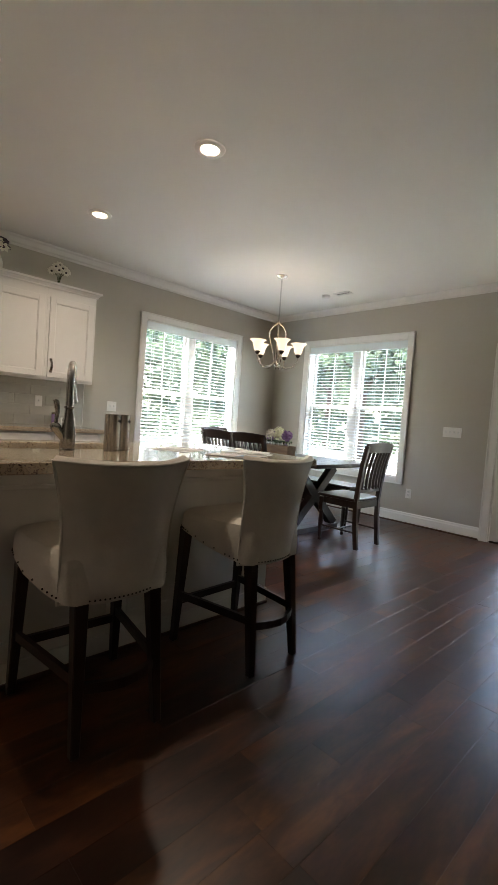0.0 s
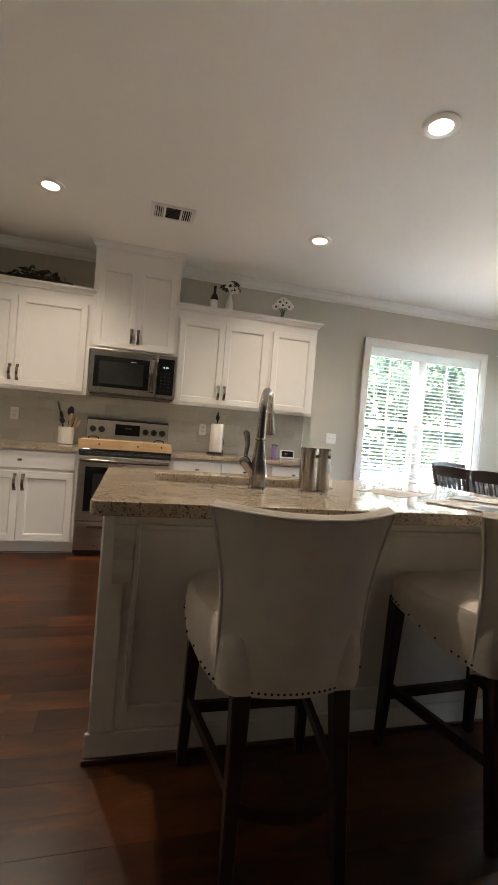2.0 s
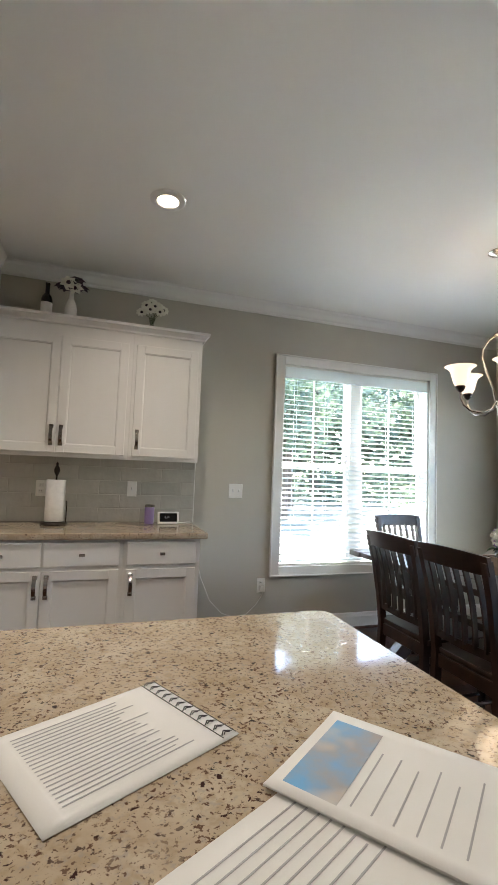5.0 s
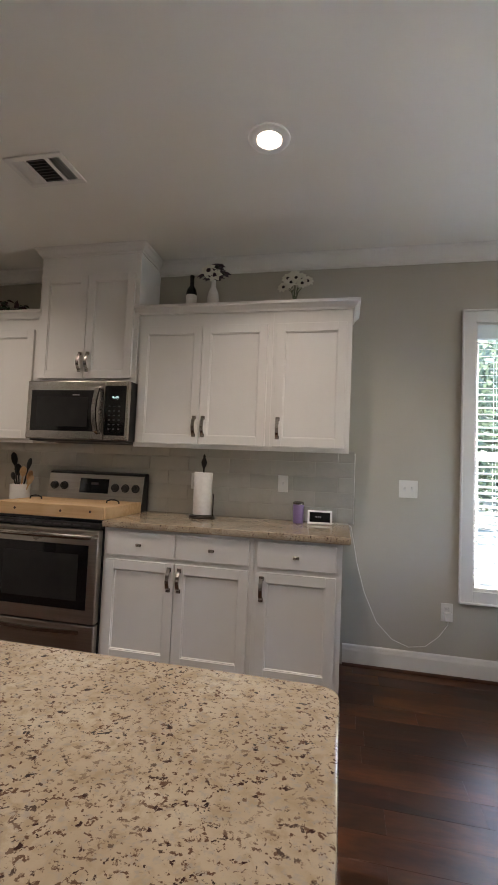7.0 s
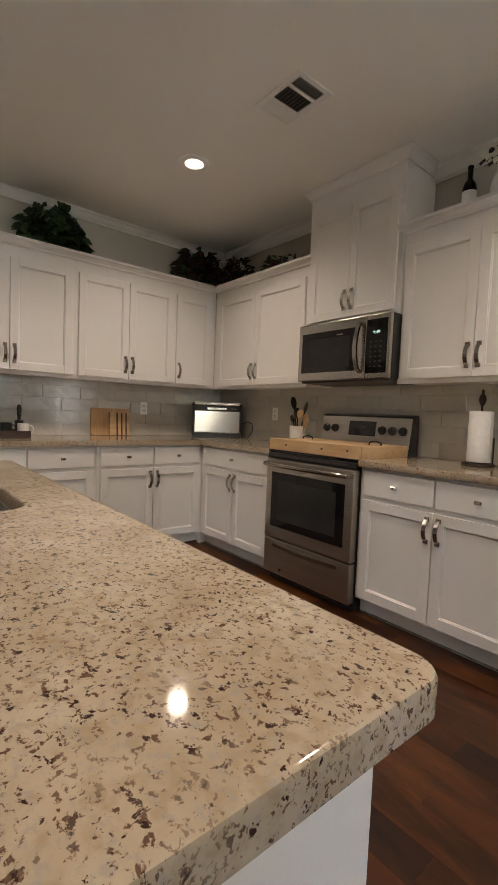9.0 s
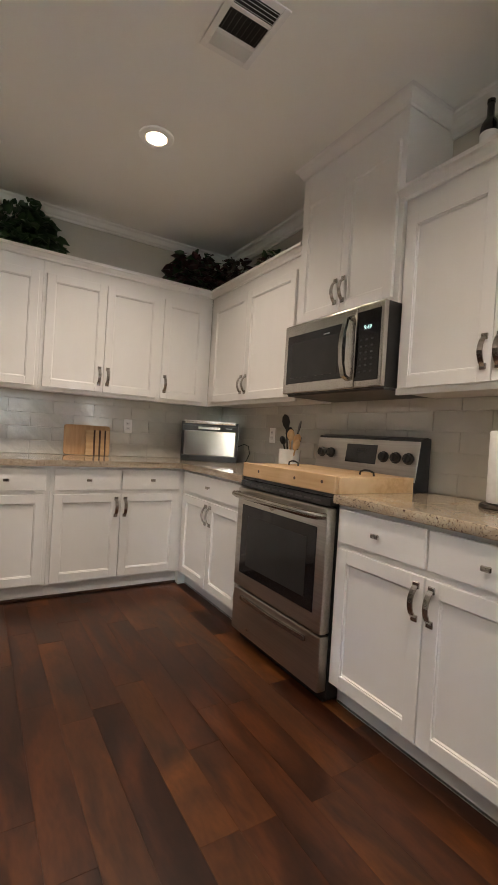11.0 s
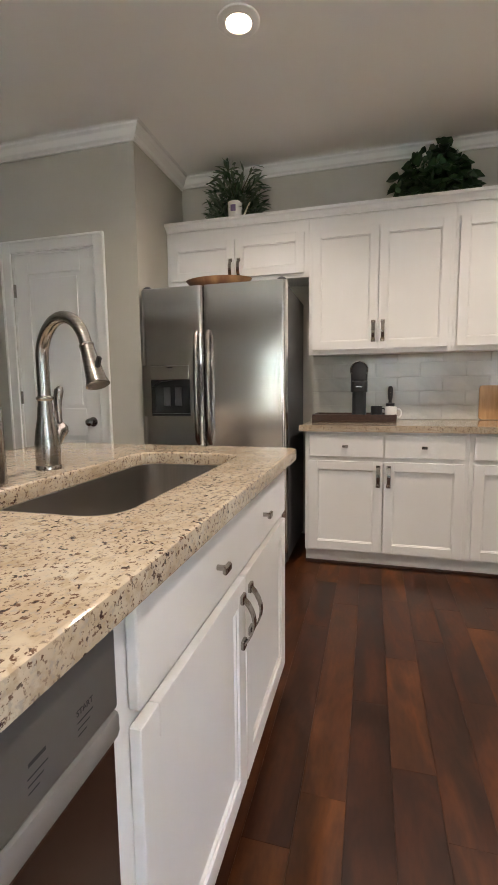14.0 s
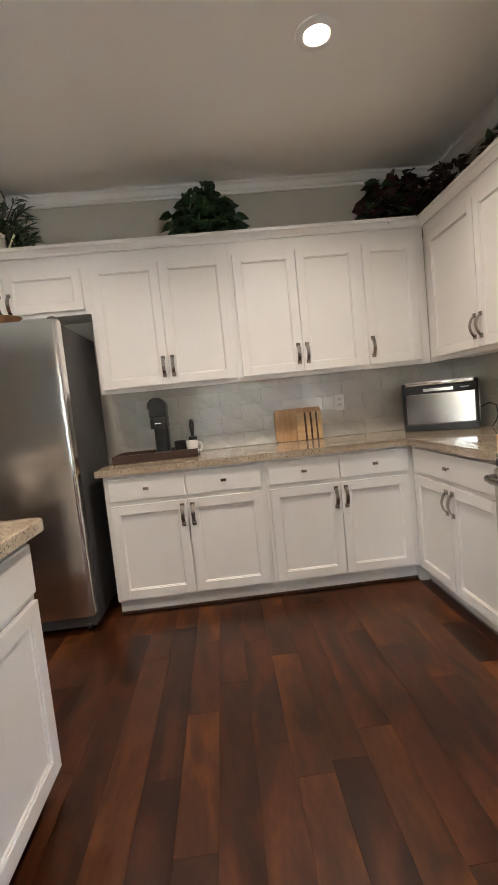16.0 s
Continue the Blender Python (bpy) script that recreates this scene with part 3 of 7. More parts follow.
    for x in (-h + 0.13, -0.32, 0.32, h - 0.13):
        bm = bmesh.new()
        for y in (-0.006, -0.062):
            tube(bm, [(x, y, z1 - 0.1), (x, y, z0 + drop + 0.01)], 0.0012, 5)
        part("ladder_cord", bm, M["blind"], w)
    bm = bmesh.new()
    tube(bm, [(-h + 0.06, 0.008, z1 - 0.09), (-h + 0.062, 0.012, z1 - 0.75)], 0.004, 6)
    part("tilt_wand", bm, M["blind"], w)
    return w


window("window_1", pose((NW[0] + NW[1]) / 2, N_WALL, 0, 0, 0, 180), NW[1] - NW[0], NW[2], NW[3], 0.03)
window("window_2", pose(E_WALL, (EW[0] + EW[1]) / 2, 0, 0, 0, 90), EW[1] - EW[0], EW[2], EW[3], 0.03)


# ---- doors; local x along the wall, y into the room, front at y = 0 ----
def casing(parent, x0, x1, z1, w=0.07):
    bm = bmesh.new()
    for a in ((x0 - w, x0, 0, 0.018, 0, z1 + w), (x1, x1 + w, 0, 0.018, 0, z1 + w), (x0, x1, 0, 0.018, z1, z1 + w)):
        box(bm, *a, bevel=0.003)
    for a in ((x0 - w - 0.008, x0 - w + 0.008, 0.002, 0.027, 0, z1 + w + 0.008), (x1 + w - 0.008, x1 + w + 0.008, 0.002, 0.027, 0, z1 + w + 0.008), (x0 - w + 0.008, x1 + w - 0.008, 0.002, 0.027, z1 + w - 0.008, z1 + w + 0.008)):
        box(bm, *a, bevel=0.003)
    part("casing", bm, M["trim"], parent)
    bm = bmesh.new()
    for a in ((x0, x0 + 0.012, -0.118, -0.001, 0, z1), (x1 - 0.012, x1, -0.118, -0.001, 0, z1), (x0 + 0.012, x1 - 0.012, -0.118, -0.001, z1 - 0.012, z1)):
        box(bm, *a)
    part("jamb", bm, M["trim"], parent)


def knob(parent, x, z, y=0.0, name="door_handle", r=0.027):
    bm = bmesh.new()
    lathe(bm, [(0.033, 0), (0.033, 0.006), (0.012, 0.01), (0.011, 0.03), (r * 0.8, 0.036), (r, 0.048), (r * 0.9, 0.06), (r * 0.4, 0.066)], 20, pose(x, y, z, -90))
    return part(name, bm, M["nickel"], parent, "brushed nickel round knob", smooth=True)


d1 = thing("door_1", label="white two-panel interior door, closed, with a nickel knob", category="door")
d1["kind"] = "structure"
d1.matrix_world = pose(P_WALL, (PD[0] + PD[1]) / 2, 0, 0, 0, -90)
hw = (PD[1] - PD[0]) / 2
casing(d1, -hw, hw, PD[3])
bm = bmesh.new()
a, b, zt = -hw + 0.014, hw - 0.014, PD[3] - 0.015
box(bm, a, b, -0.045, -0.014, 0.008, zt)
for q in ((a, a + 0.11, 0.008, zt), (b - 0.11, b, 0.008, zt), (a + 0.11, b - 0.11, zt - 0.13, zt), (a + 0.11, b - 0.11, 0.83, 1.02), (a + 0.11, b - 0.11, 0.008, 0.23)):
    box(bm, q[0], q[1], -0.014, -0.004, q[2], q[3], bevel=0.002)
for z0, z1 in ((0.26, 0.80), (1.05, zt - 0.16)):
    box(bm, a + 0.14, b - 0.14, -0.014, -0.007, z0, z1, bevel=0.004)
part("leaf", bm, M["trim"], d1)
knob(d1, -hw + 0.075, 0.93, -0.004)
for x in (-0.266, 0.20):
    bx("door_hook", (x - 0.013, x + 0.013, -0.004, -0.001, zt - 0.055, zt + 0.001), M["trim"], d1, 0.0008, "white over-door hook strap")
for z in (0.25, 1.1, 1.84):
    bx("hinge", (hw - 0.02, hw - 0.004, -0.006, 0.006, z - 0.045, z + 0.045), M["nickel"], d1, 0.002)

d2 = thing("door_2", label="white painted exterior door with a tall glass lite, closed", category="door")
d2["kind"] = "structure"
d2.matrix_world = pose(E_WALL, (ED[0] + ED[1]) / 2, 0, 0, 0, 90)
hw = (ED[1] - ED[0]) / 2
casing(d2, -hw, hw, ED[3], 0.08)
bm = bmesh.new()
a, b, zt = -hw + 0.014, hw - 0.014, ED[3] - 0.015
for q in ((a, a + 0.14, 0.02, zt), (b - 0.14, b, 0.02, zt), (a + 0.14, b - 0.14, zt - 0.15, zt), (a + 0.14, b - 0.14, 0.02, 0.27)):
    box(bm, q[0], q[1], -0.05, -0.008, q[2], q[3], bevel=0.002)
part("leaf", bm, M["trim"], d2)
bx("pane", (a + 0.14, b - 0.14, -0.034, -0.026, 0.27, zt - 0.15), M["pane"], d2, 0).visible_shadow = False
bx("threshold", (a, b, -0.11, 0.0, 0.0, 0.018), M["bronze"], d2, 0.003)
knob(d2, hw - 0.08, 0.95, -0.008)


# ---- fixed small things on walls and ceiling ----
def wall_plate(m, gangs, kind, label):
    t = thing("wall_switch" if kind == "switch" else "wall_outlet", label=label, category="light switch" if kind == "switch" else "outlet")
    t.matrix_world = m
    w = 0.07 + 0.046 * (gangs - 1)
    bx("plate", (-w / 2, w / 2, 0, 0.006, -0.057, 0.057), M["trim"], t, 0.002)
    for i in range(gangs):
        x = (i - (gangs - 1) / 2) * 0.046
        if kind == "switch":
            bx("toggle", (x - 0.005, x + 0.005, 0.006, 0.018, -0.004, 0.014), M["ceramic"], t, 0.002, m=pose(0, 0, 0, 0, 0, 0))
            bx("slot", (x - 0.008, x + 0.008, 0.006, 0.0075, -0.014, 0.016), M["paper"], t, 0)
        else:
            for z in (-0.02, 0.02):
                bm = bmesh.new()
                box(bm, x - 0.017, x + 0.017, 0.006, 0.0085, z - 0.014, z + 0.014, bevel=0.003)
                s = part("socket", bm, M["ceramic"], t)
                bm = bmesh.new()
                for dx in (-0.006, 0.006):
                    box(bm, x + dx - 0.0012, x + dx + 0.0012, 0.0085, 0.0092, z - 0.002, z + 0.007)
                part("slots", bm, M["black"], s)
    return t


ON_N = lambda x, z: pose(x, N_WALL - (0.0088 if x < 3.1 else 0), z, 0, 0, 180)
ON_E = lambda y, z: pose(E_WALL, y, z, 0, 0, 90)
ON_W = lambda y, z: pose(W_WALL + 0.0088, y, z, 0, 0, -90)
wall_plate(ON_N(3.442, 1.165), 2, "switch", "white two-gang light switch plate on the grey wall")
wall_plate(ON_N(2.62, 1.16), 1, "switch", "white single switch plate above the granite counter")
wall_plate(ON_N(1.99, 1.15), 1, "outlet", "white outlet plate behind the paper towel roll")
wall_plate(ON_N(0.215, 1.16), 1, "outlet", "white outlet plate beside the stove on the grey wall")
wall_plate(ON_N(3.69, 0.40), 1, "outlet", "white low wall outlet with a charger plugged in")
wall_plate(ON_W(5.12, 1.165), 1, "outlet", "white outlet plate on the painted backsplash wall")
wall_plate(ON_E(3.155, 1.15), 4, "switch", "white four-gang light switch plate on the grey wall")
wall_plate(pose(2.9908, 3.27, 0.775, 0, 0, 90), 1, "outlet", "white outlet plate on the end panel of the island")
wall_plate(ON_E(3.61, 0.37), 1, "outlet", "white low wall outlet below the window")

for x, y in ((2.65, 4.83), (2.67, 3.37), (0.61, 4.82), (0.68, 3.30)):
    t = thing("recessed_light", (x, y, CEIL), label="white round recessed ceiling light, switched on and glowing warm", category="ceiling light", group="recessed ceiling lights")
    bm = bmesh.new()
    lathe(bm, [(0.053, -0.0005), (0.058, -0.012), (0.080, -0.015), (0.094, -0.007), (0.096, 0.0)], 40)
    part("trim_ring", bm, M["trim"], t, smooth=True)
    bm = bmesh.new()
    lathe(bm, [(0.0525, -0.001), (0.0525, -0.004), (0.04, -0.0055), (0.01, -0.006)], 40)
    part("lens", bm, M["can"], t, "glowing warm white lens", smooth=True)
    lp = new("spot_lamp", bpy.data.lights.new("spot_lamp", "SPOT"))
    lp.data.energy, lp.data.color, lp.data.spot_size, lp.data.spot_blend, lp.data.shadow_soft_size = 2.4, (1.0, 0.88, 0.75), radians(142), 1.0, 0.045
    lp.matrix_world = pose(x, y, CEIL - 0.03)


def ceiling_vent(x, y, w, d, rz, louvres):
    t = thing("ceiling_vent", (x, y, CEIL), rz, label="white metal ceiling air vent with open louvres", category="air vent")
    bm = bmesh.new()
    e = 0.030 if w > 0.2 else 0.018
    for q in ((-w / 2, w / 2, -d / 2, -d / 2 + e), (-w / 2, w / 2, d / 2 - e, d / 2), (-w / 2, -w / 2 + e, -d / 2 + e, d / 2 - e), (w / 2 - e, w / 2, -d / 2 + e, d / 2 - e)):
        box(bm, *q, -0.009, 0.0, bevel=0.002)
    part("frame", bm, M["trim"], t)
    # flat dark sheet in place of the shade up in the duct
    bx("backing", (-w / 2 + e, w / 2 - e, -d / 2 + e, d / 2 - e, -0.0022, -0.0005), M["gap"], t, 0)
    s1, s2, bar = -w / 2 + e + (w - 2 * e) * 0.27, w / 2 - e - (w - 2 * e) * 0.27, 0.009 if w > 0.2 else 0.004
    for xx in (s1, s2):
        bx("divider", (xx - bar, xx + bar, -d / 2 + e, d / 2 - e, -0.009, -0.0023), M["trim"], t, 0.0015)
    for k in range(louvres):
        yy = -d / 2 + e + (d - 2 * e) * (k + 0.5) / louvres
        bm = bmesh.new()
        box(bm, s1 + bar, s2 - bar, -0.0035, 0.0035, -0.0005, 0.0005, m=pose(0, yy, -0.006, 62))
        # middle section: same white louvres, shade painted in
        part("louvre", bm, M["vlouvre"], t)
    for a, b, ang, hw in ((-w / 2 + e, s1 - bar, -38, 0.0058), (s2 + bar, w / 2 - e, 40, 0.0030)):
        for k in range(4):
            xx = a + (b - a) * (k + 0.5) / 4
            bm = bmesh.new()
            box(bm, -hw, hw, -d / 2 + e, d / 2 - e, -0.0006, 0.0006, m=pose(xx, 0, -0.0065, 0, ang))
            part("louvre", bm, M["trim"], t)


ceiling_vent(1.462, 4.875, 0.33, 0.235, 0, 8)
ceiling_vent(5.60, 4.40, 0.12, 0.22, 0, 5)
t = thing("smoke_detector", (5.58, 4.64, CEIL), label="small round white smoke detector on the ceiling", category="smoke detector")
bm = bmesh.new()
lathe(bm, [(0.05, 0), (0.05, -0.02), (0.04, -0.03), (0.01, -0.032)], 24)
part("housing", bm, M["trim"], t, smooth=True)


# ---- cabinets; local x along the wall from 0, front towards -y ----
def pull(parent, x, z, y, length=0.115):
    """An arched flat strap pull, upright."""
    bm = bmesh.new()
    pts = [(x, y - 0.006 - 0.026 * math.sin(math.pi * i / 8) ** 0.8, z - length / 2 + length * i / 8) for i in range(9)]
    tube(bm, pts, 0, flat=(0.021, 0.0045))
    for s in (-1, 1):
        box(bm, x - 0.013, x + 0.013, y - 0.009, y, z + s * length / 2 - 0.012, z + s * length / 2 + 0.012, bevel=0.002)
    return part("handle", bm, M["nickel"], parent, "brushed nickel arched strap pull")


def square_knob(parent, x, z, y):
    bm = bmesh.new()
    lathe(bm, [(0.006, 0), (0.006, 0.016)], 10, pose(x, y, z, 90))
    box(bm, x - 0.017, x + 0.017, y - 0.026, y - 0.016, z - 0.009, z + 0.009, bevel=0.003)
    return part("knob", bm, M["nickel"], parent, "brushed nickel rectangular knob")


def shaker(cab, x0, x1, z0, z1, y, mat, handle=None, rail=0.055, name="door"):
    f, bk = y - 0.020, y - 0.001
    bm = bmesh.new()
    a, b, c, d = x0 + rail, x1 - rail, z0 + rail, z1 - rail
    rows = []
    for ins, yy in ((-0.001, bk), (-0.001, f + 0.006), (0.004, f + 0.0065), (0.008, f + 0.012)):
        rows.append([bm.verts.new((p, yy, q)) for p, q in ((a + ins, c + ins), (b - ins, c + ins), (b - ins, d - ins), (a + ins, d - ins))])
    for r, s in zip(rows, rows[1:]):
        for i in range(4):
            bm.faces.new((r[i], r[(i + 1) % 4], s[(i + 1) % 4], s[i]))
    bm.faces.new(rows[-1])
    bm.faces.new(rows[0][::-1])
    d_ob = part(name, bm, mat, cab)
    for nm, q in (("stile", (x0, a, z0, z1)), ("stile", (b, x1, z0, z1)), ("rail", (a, b, z0, c)), ("rail", (a, b, d, z1))):
        bx(nm, (q[0], q[1], f, bk, q[2], q[3]), mat, d_ob, 0.0014)
    d = d_ob
    if handle:
        pull(d, handle[0], handle[1], f)
    return d


def drawer(cab, x0, x1, z0, z1, y, mat, knobs=1):
    d = bx("drawer", (x0, x1, y - 0.020, y - 0.001, z0, z1), mat, cab, 0.004)
    for k in range(knobs):
        square_knob(d, x0 + (x1 - x0) * (k + 1) / (knobs + 1), (z0 + z1) / 2, y - 0.020)
    return d


def upper(name, m, w, depth, z0, z1, doors, mat=None, label="white painted shaker wall cabinet with closed doors and nickel pulls", hz=0.085):
    """doors: (x0, x1, side of the handle)."""
    mat = mat or M["cab"]
    c = thing(name, label=label, category="cabinet")
    c.matrix_world = m
    bm = bmesh.new()
    box(bm, 0, w, -depth, 0, z0 + 0.012, z1 + 0.04 if z1 < 2.5 else z1)
    box(bm, 0, w, -depth, -depth + 0.02, z0, z0 + 0.012)
    part("body", bm, mat, c)
    for x0, x1, side in doors:
        shaker(c, x0, x1, z0 + 0.028, z1 - 0.095 if z1 < 2.5 else z1 - 0.20, -depth, mat, (x1 - 0.028 if side > 0 else x0 + 0.028, z0 + 0.028 + hz + 0.03))
    return c


def base(name, m, w, depth, doors, drawers, mat=None, label="white painted shaker base cabinet with closed drawers and doors", toe=0.055):
    mat = mat or M["cab"]
    c = thing(name, label=label, category="cabinet")
    c.matrix_world = m
    bm = bmesh.new()
    box(bm, 0, w, -depth, 0, 0.10, 0.874)
    box(bm, 0, w, -depth + toe, 0, 0, 0.10)
    part("body", bm, mat, c)
    for x0, x1, side in doors:
        shaker(c, x0, x1, 0.115, 0.690, -depth, mat, (x1 - 0.028 if side > 0 else x0 + 0.028, 0.600))
    for x0, x1, k in drawers:
        drawer(c, x0, x1, 0.715, 0.855, -depth, mat, k)
    return c


UZ0, UZ1 = 1.372, 2.280
NF = N_WALL
U = upper("wall_cabinet", pose(1.632, NF, 0), 0.928, 0.305, UZ0, UZ1, [(0.022, 0.458, 1), (0.462, 0.898, -1)])
upper("wall_cabinet", pose(2.561, NF, 0), 0.492, 0.305, UZ0, UZ1, [(0.022, 0.462, -1)])
upper("wall_cabinet", pose(-0.353, NF, 0), 1.213, 0.305, UZ0, UZ1, [(0.075, 0.605, 1), (0.610, 1.180, -1)])
upper("microwave_cabinet", pose(0.862, NF, 0), 0.768, 0.325, 1.80, CEIL - 0.002, [(0.03, 0.382, 1), (0.386, 0.738, -1)], label="tall white painted shaker cabinet above the microwave, reaching the ceiling")
WM = lambda y: pose(W_WALL, y, 0, 0, 0, 90)
upper("wall_cabinet", WM(3.481), 0.910, 0.305, UZ0, UZ1, [(0.024, 0.452, 1), (0.456, 0.884, -1)])
upper("wall_cabinet", WM(4.392), 1.30, 0.305, UZ0, UZ1, [(0.022, 0.430, 1), (0.434, 0.842, -1), (0.878, 1.236, -1)])
upper("fridge_cabinet", WM(2.443), 1.037, 0.305, 1.895, UZ1, [(0.03, 0.515, 1), (0.519, 1.004, -1)], label="short white painted shaker cabinet above the refrigerator", hz=0.03)

CT = [(0, 0), (0, 0.0), (0.012, 0.0), (0.016, 0.014), (0.034, 0.034), (0.046, 0.040), (0.046, 0.058), (0.0, 0.058)]


def cornice(name, p0, p1, out, m0, m1):
    tagged(extrude_profile(name, CT[1:], p0, p1, out, M["cab"], mitre0=m0, mitre1=m1), label="white painted crown strip along the cabinet tops", category="moulding")


zc = UZ1 - 0.012
cornice("trim_cabinet_north", (1.602, N_WALL - 0.305, zc), (3.053, N_WALL - 0.305, zc), (0, -1, 0), 0, -1)
cornice("trim_cabinet_north_end", (3.053, N_WALL, zc), (3.053, N_WALL - 0.305, zc), (1, 0, 0), 0, -1)
cornice("trim_cabinet_corner", (W_WALL + 0.305, N_WALL - 0.305, zc), (0.888, N_WALL - 0.305, zc), (0, -1, 0), 1, 0)
cornice("trim_cabinet_west", (W_WALL + 0.305, 2.444, zc), (W_WALL + 0.305, N_WALL - 0.305, zc), (1, 0, 0), 0, 1)
for nm, p0, p1, out, m0, m1 in (("trim_crown_cabinet", (0.862, N_WALL - 0.325, CEIL), (1.630, N_WALL - 0.325, CEIL), (0, -1, 0), -1, -1),
                                ("trim_crown_cabinet", (0.862, N_WALL, CEIL), (0.862, N_WALL - 0.325, CEIL), (-1, 0, 0), 1, -1),
                                ("trim_crown_cabinet", (1.630, N_WALL, CEIL), (1.630, N_WALL - 0.325, CEIL), (1, 0, 0), 1, -1)):
    tagged(extrude_profile(nm, [(o * 0.62, u * 0.8) for o, u in CROWN], p0, p1, out, M["cab"], mitre0=m0, mitre1=m1), label="white painted crown moulding round the tall cabinet", category="moulding")

base("base_cabinet", pose(1.634, NF, 0), 0.916, 0.61, [(0.024, 0.455, 1), (0.461, 0.892, -1)], [(0.024, 0.452, 1), (0.464, 0.892, 1)])
base("base_cabinet", pose(2.551, NF, 0), 0.482, 0.61, [(0.022, 0.452, -1)], [(0.022, 0.452, 1)])
base("base_cabinet", pose(-0.049, NF, 0), 0.915, 0.61, [(0.055, 0.470, 1), (0.476, 0.892, -1)], [(0.055, 0.892, 1)])
base("base_cabinet", WM(3.502), 0.962, 0.61, [(0.026, 0.478, 1), (0.484, 0.936, -1)], [(0.026, 0.476, 1), (0.486, 0.936, 1)])
base("base_cabinet", WM(4.465), 0.924, 0.61, [(0.022, 0.452, 1), (0.458, 0.888, -1)], [(0.022, 0.450, 1), (0.460, 0.888, 1)])
bx("trim_corner_filler", (W_WALL, -0.0495, 5.3895, 6.0, 0, 0.874), M["cab"], None, 0, kind="structure")
tagged(bpy.data.objects["trim_corner_filler"], label="white painted corner filler between the base cabinets", category="cabinet")
for q in ((-0.105, -0.09, 3.502, 5.46, 0, 0.016), (-0.105, 0.865, 5.445, 5.46, 0, 0.016), (1.634, 3.033, 5.445, 5.46, 0, 0.016)):
    tagged(bx("trim_toe_strip", q, M["brown"], None, 0.003, kind="structure"), label="dark stained shoe strip under the cabinets", category="moulding")


def slab(name, outline, label, z0=0.874, z1=0.914):
    bm = bmesh.new()
    prism(bm, outline, z0, z1, bevel=0.006)
    ob = part(name, bm, M["granite"], None, label, smooth=True)
    return tagged(ob, category="countertop")


slab("countertop", [(W_WALL, 3.466), (-0.012, 3.466), (-0.012, 5.352), (0.866, 5.352), (0.866, N_WALL), (W_WALL, N_WALL)], "cream granite worktop with brown and black flecks on the corner cabinets")
slab("countertop", [(1.634, 5.352), (3.074, 5.352), (3.074, N_WALL), (1.634, N_WALL)], "cream speckled granite worktop on the base cabinets beside the stove")


# ---- island ----
IX0, IX1, IY0, IY1 = 1.183, 3.030, 2.620, 3.648


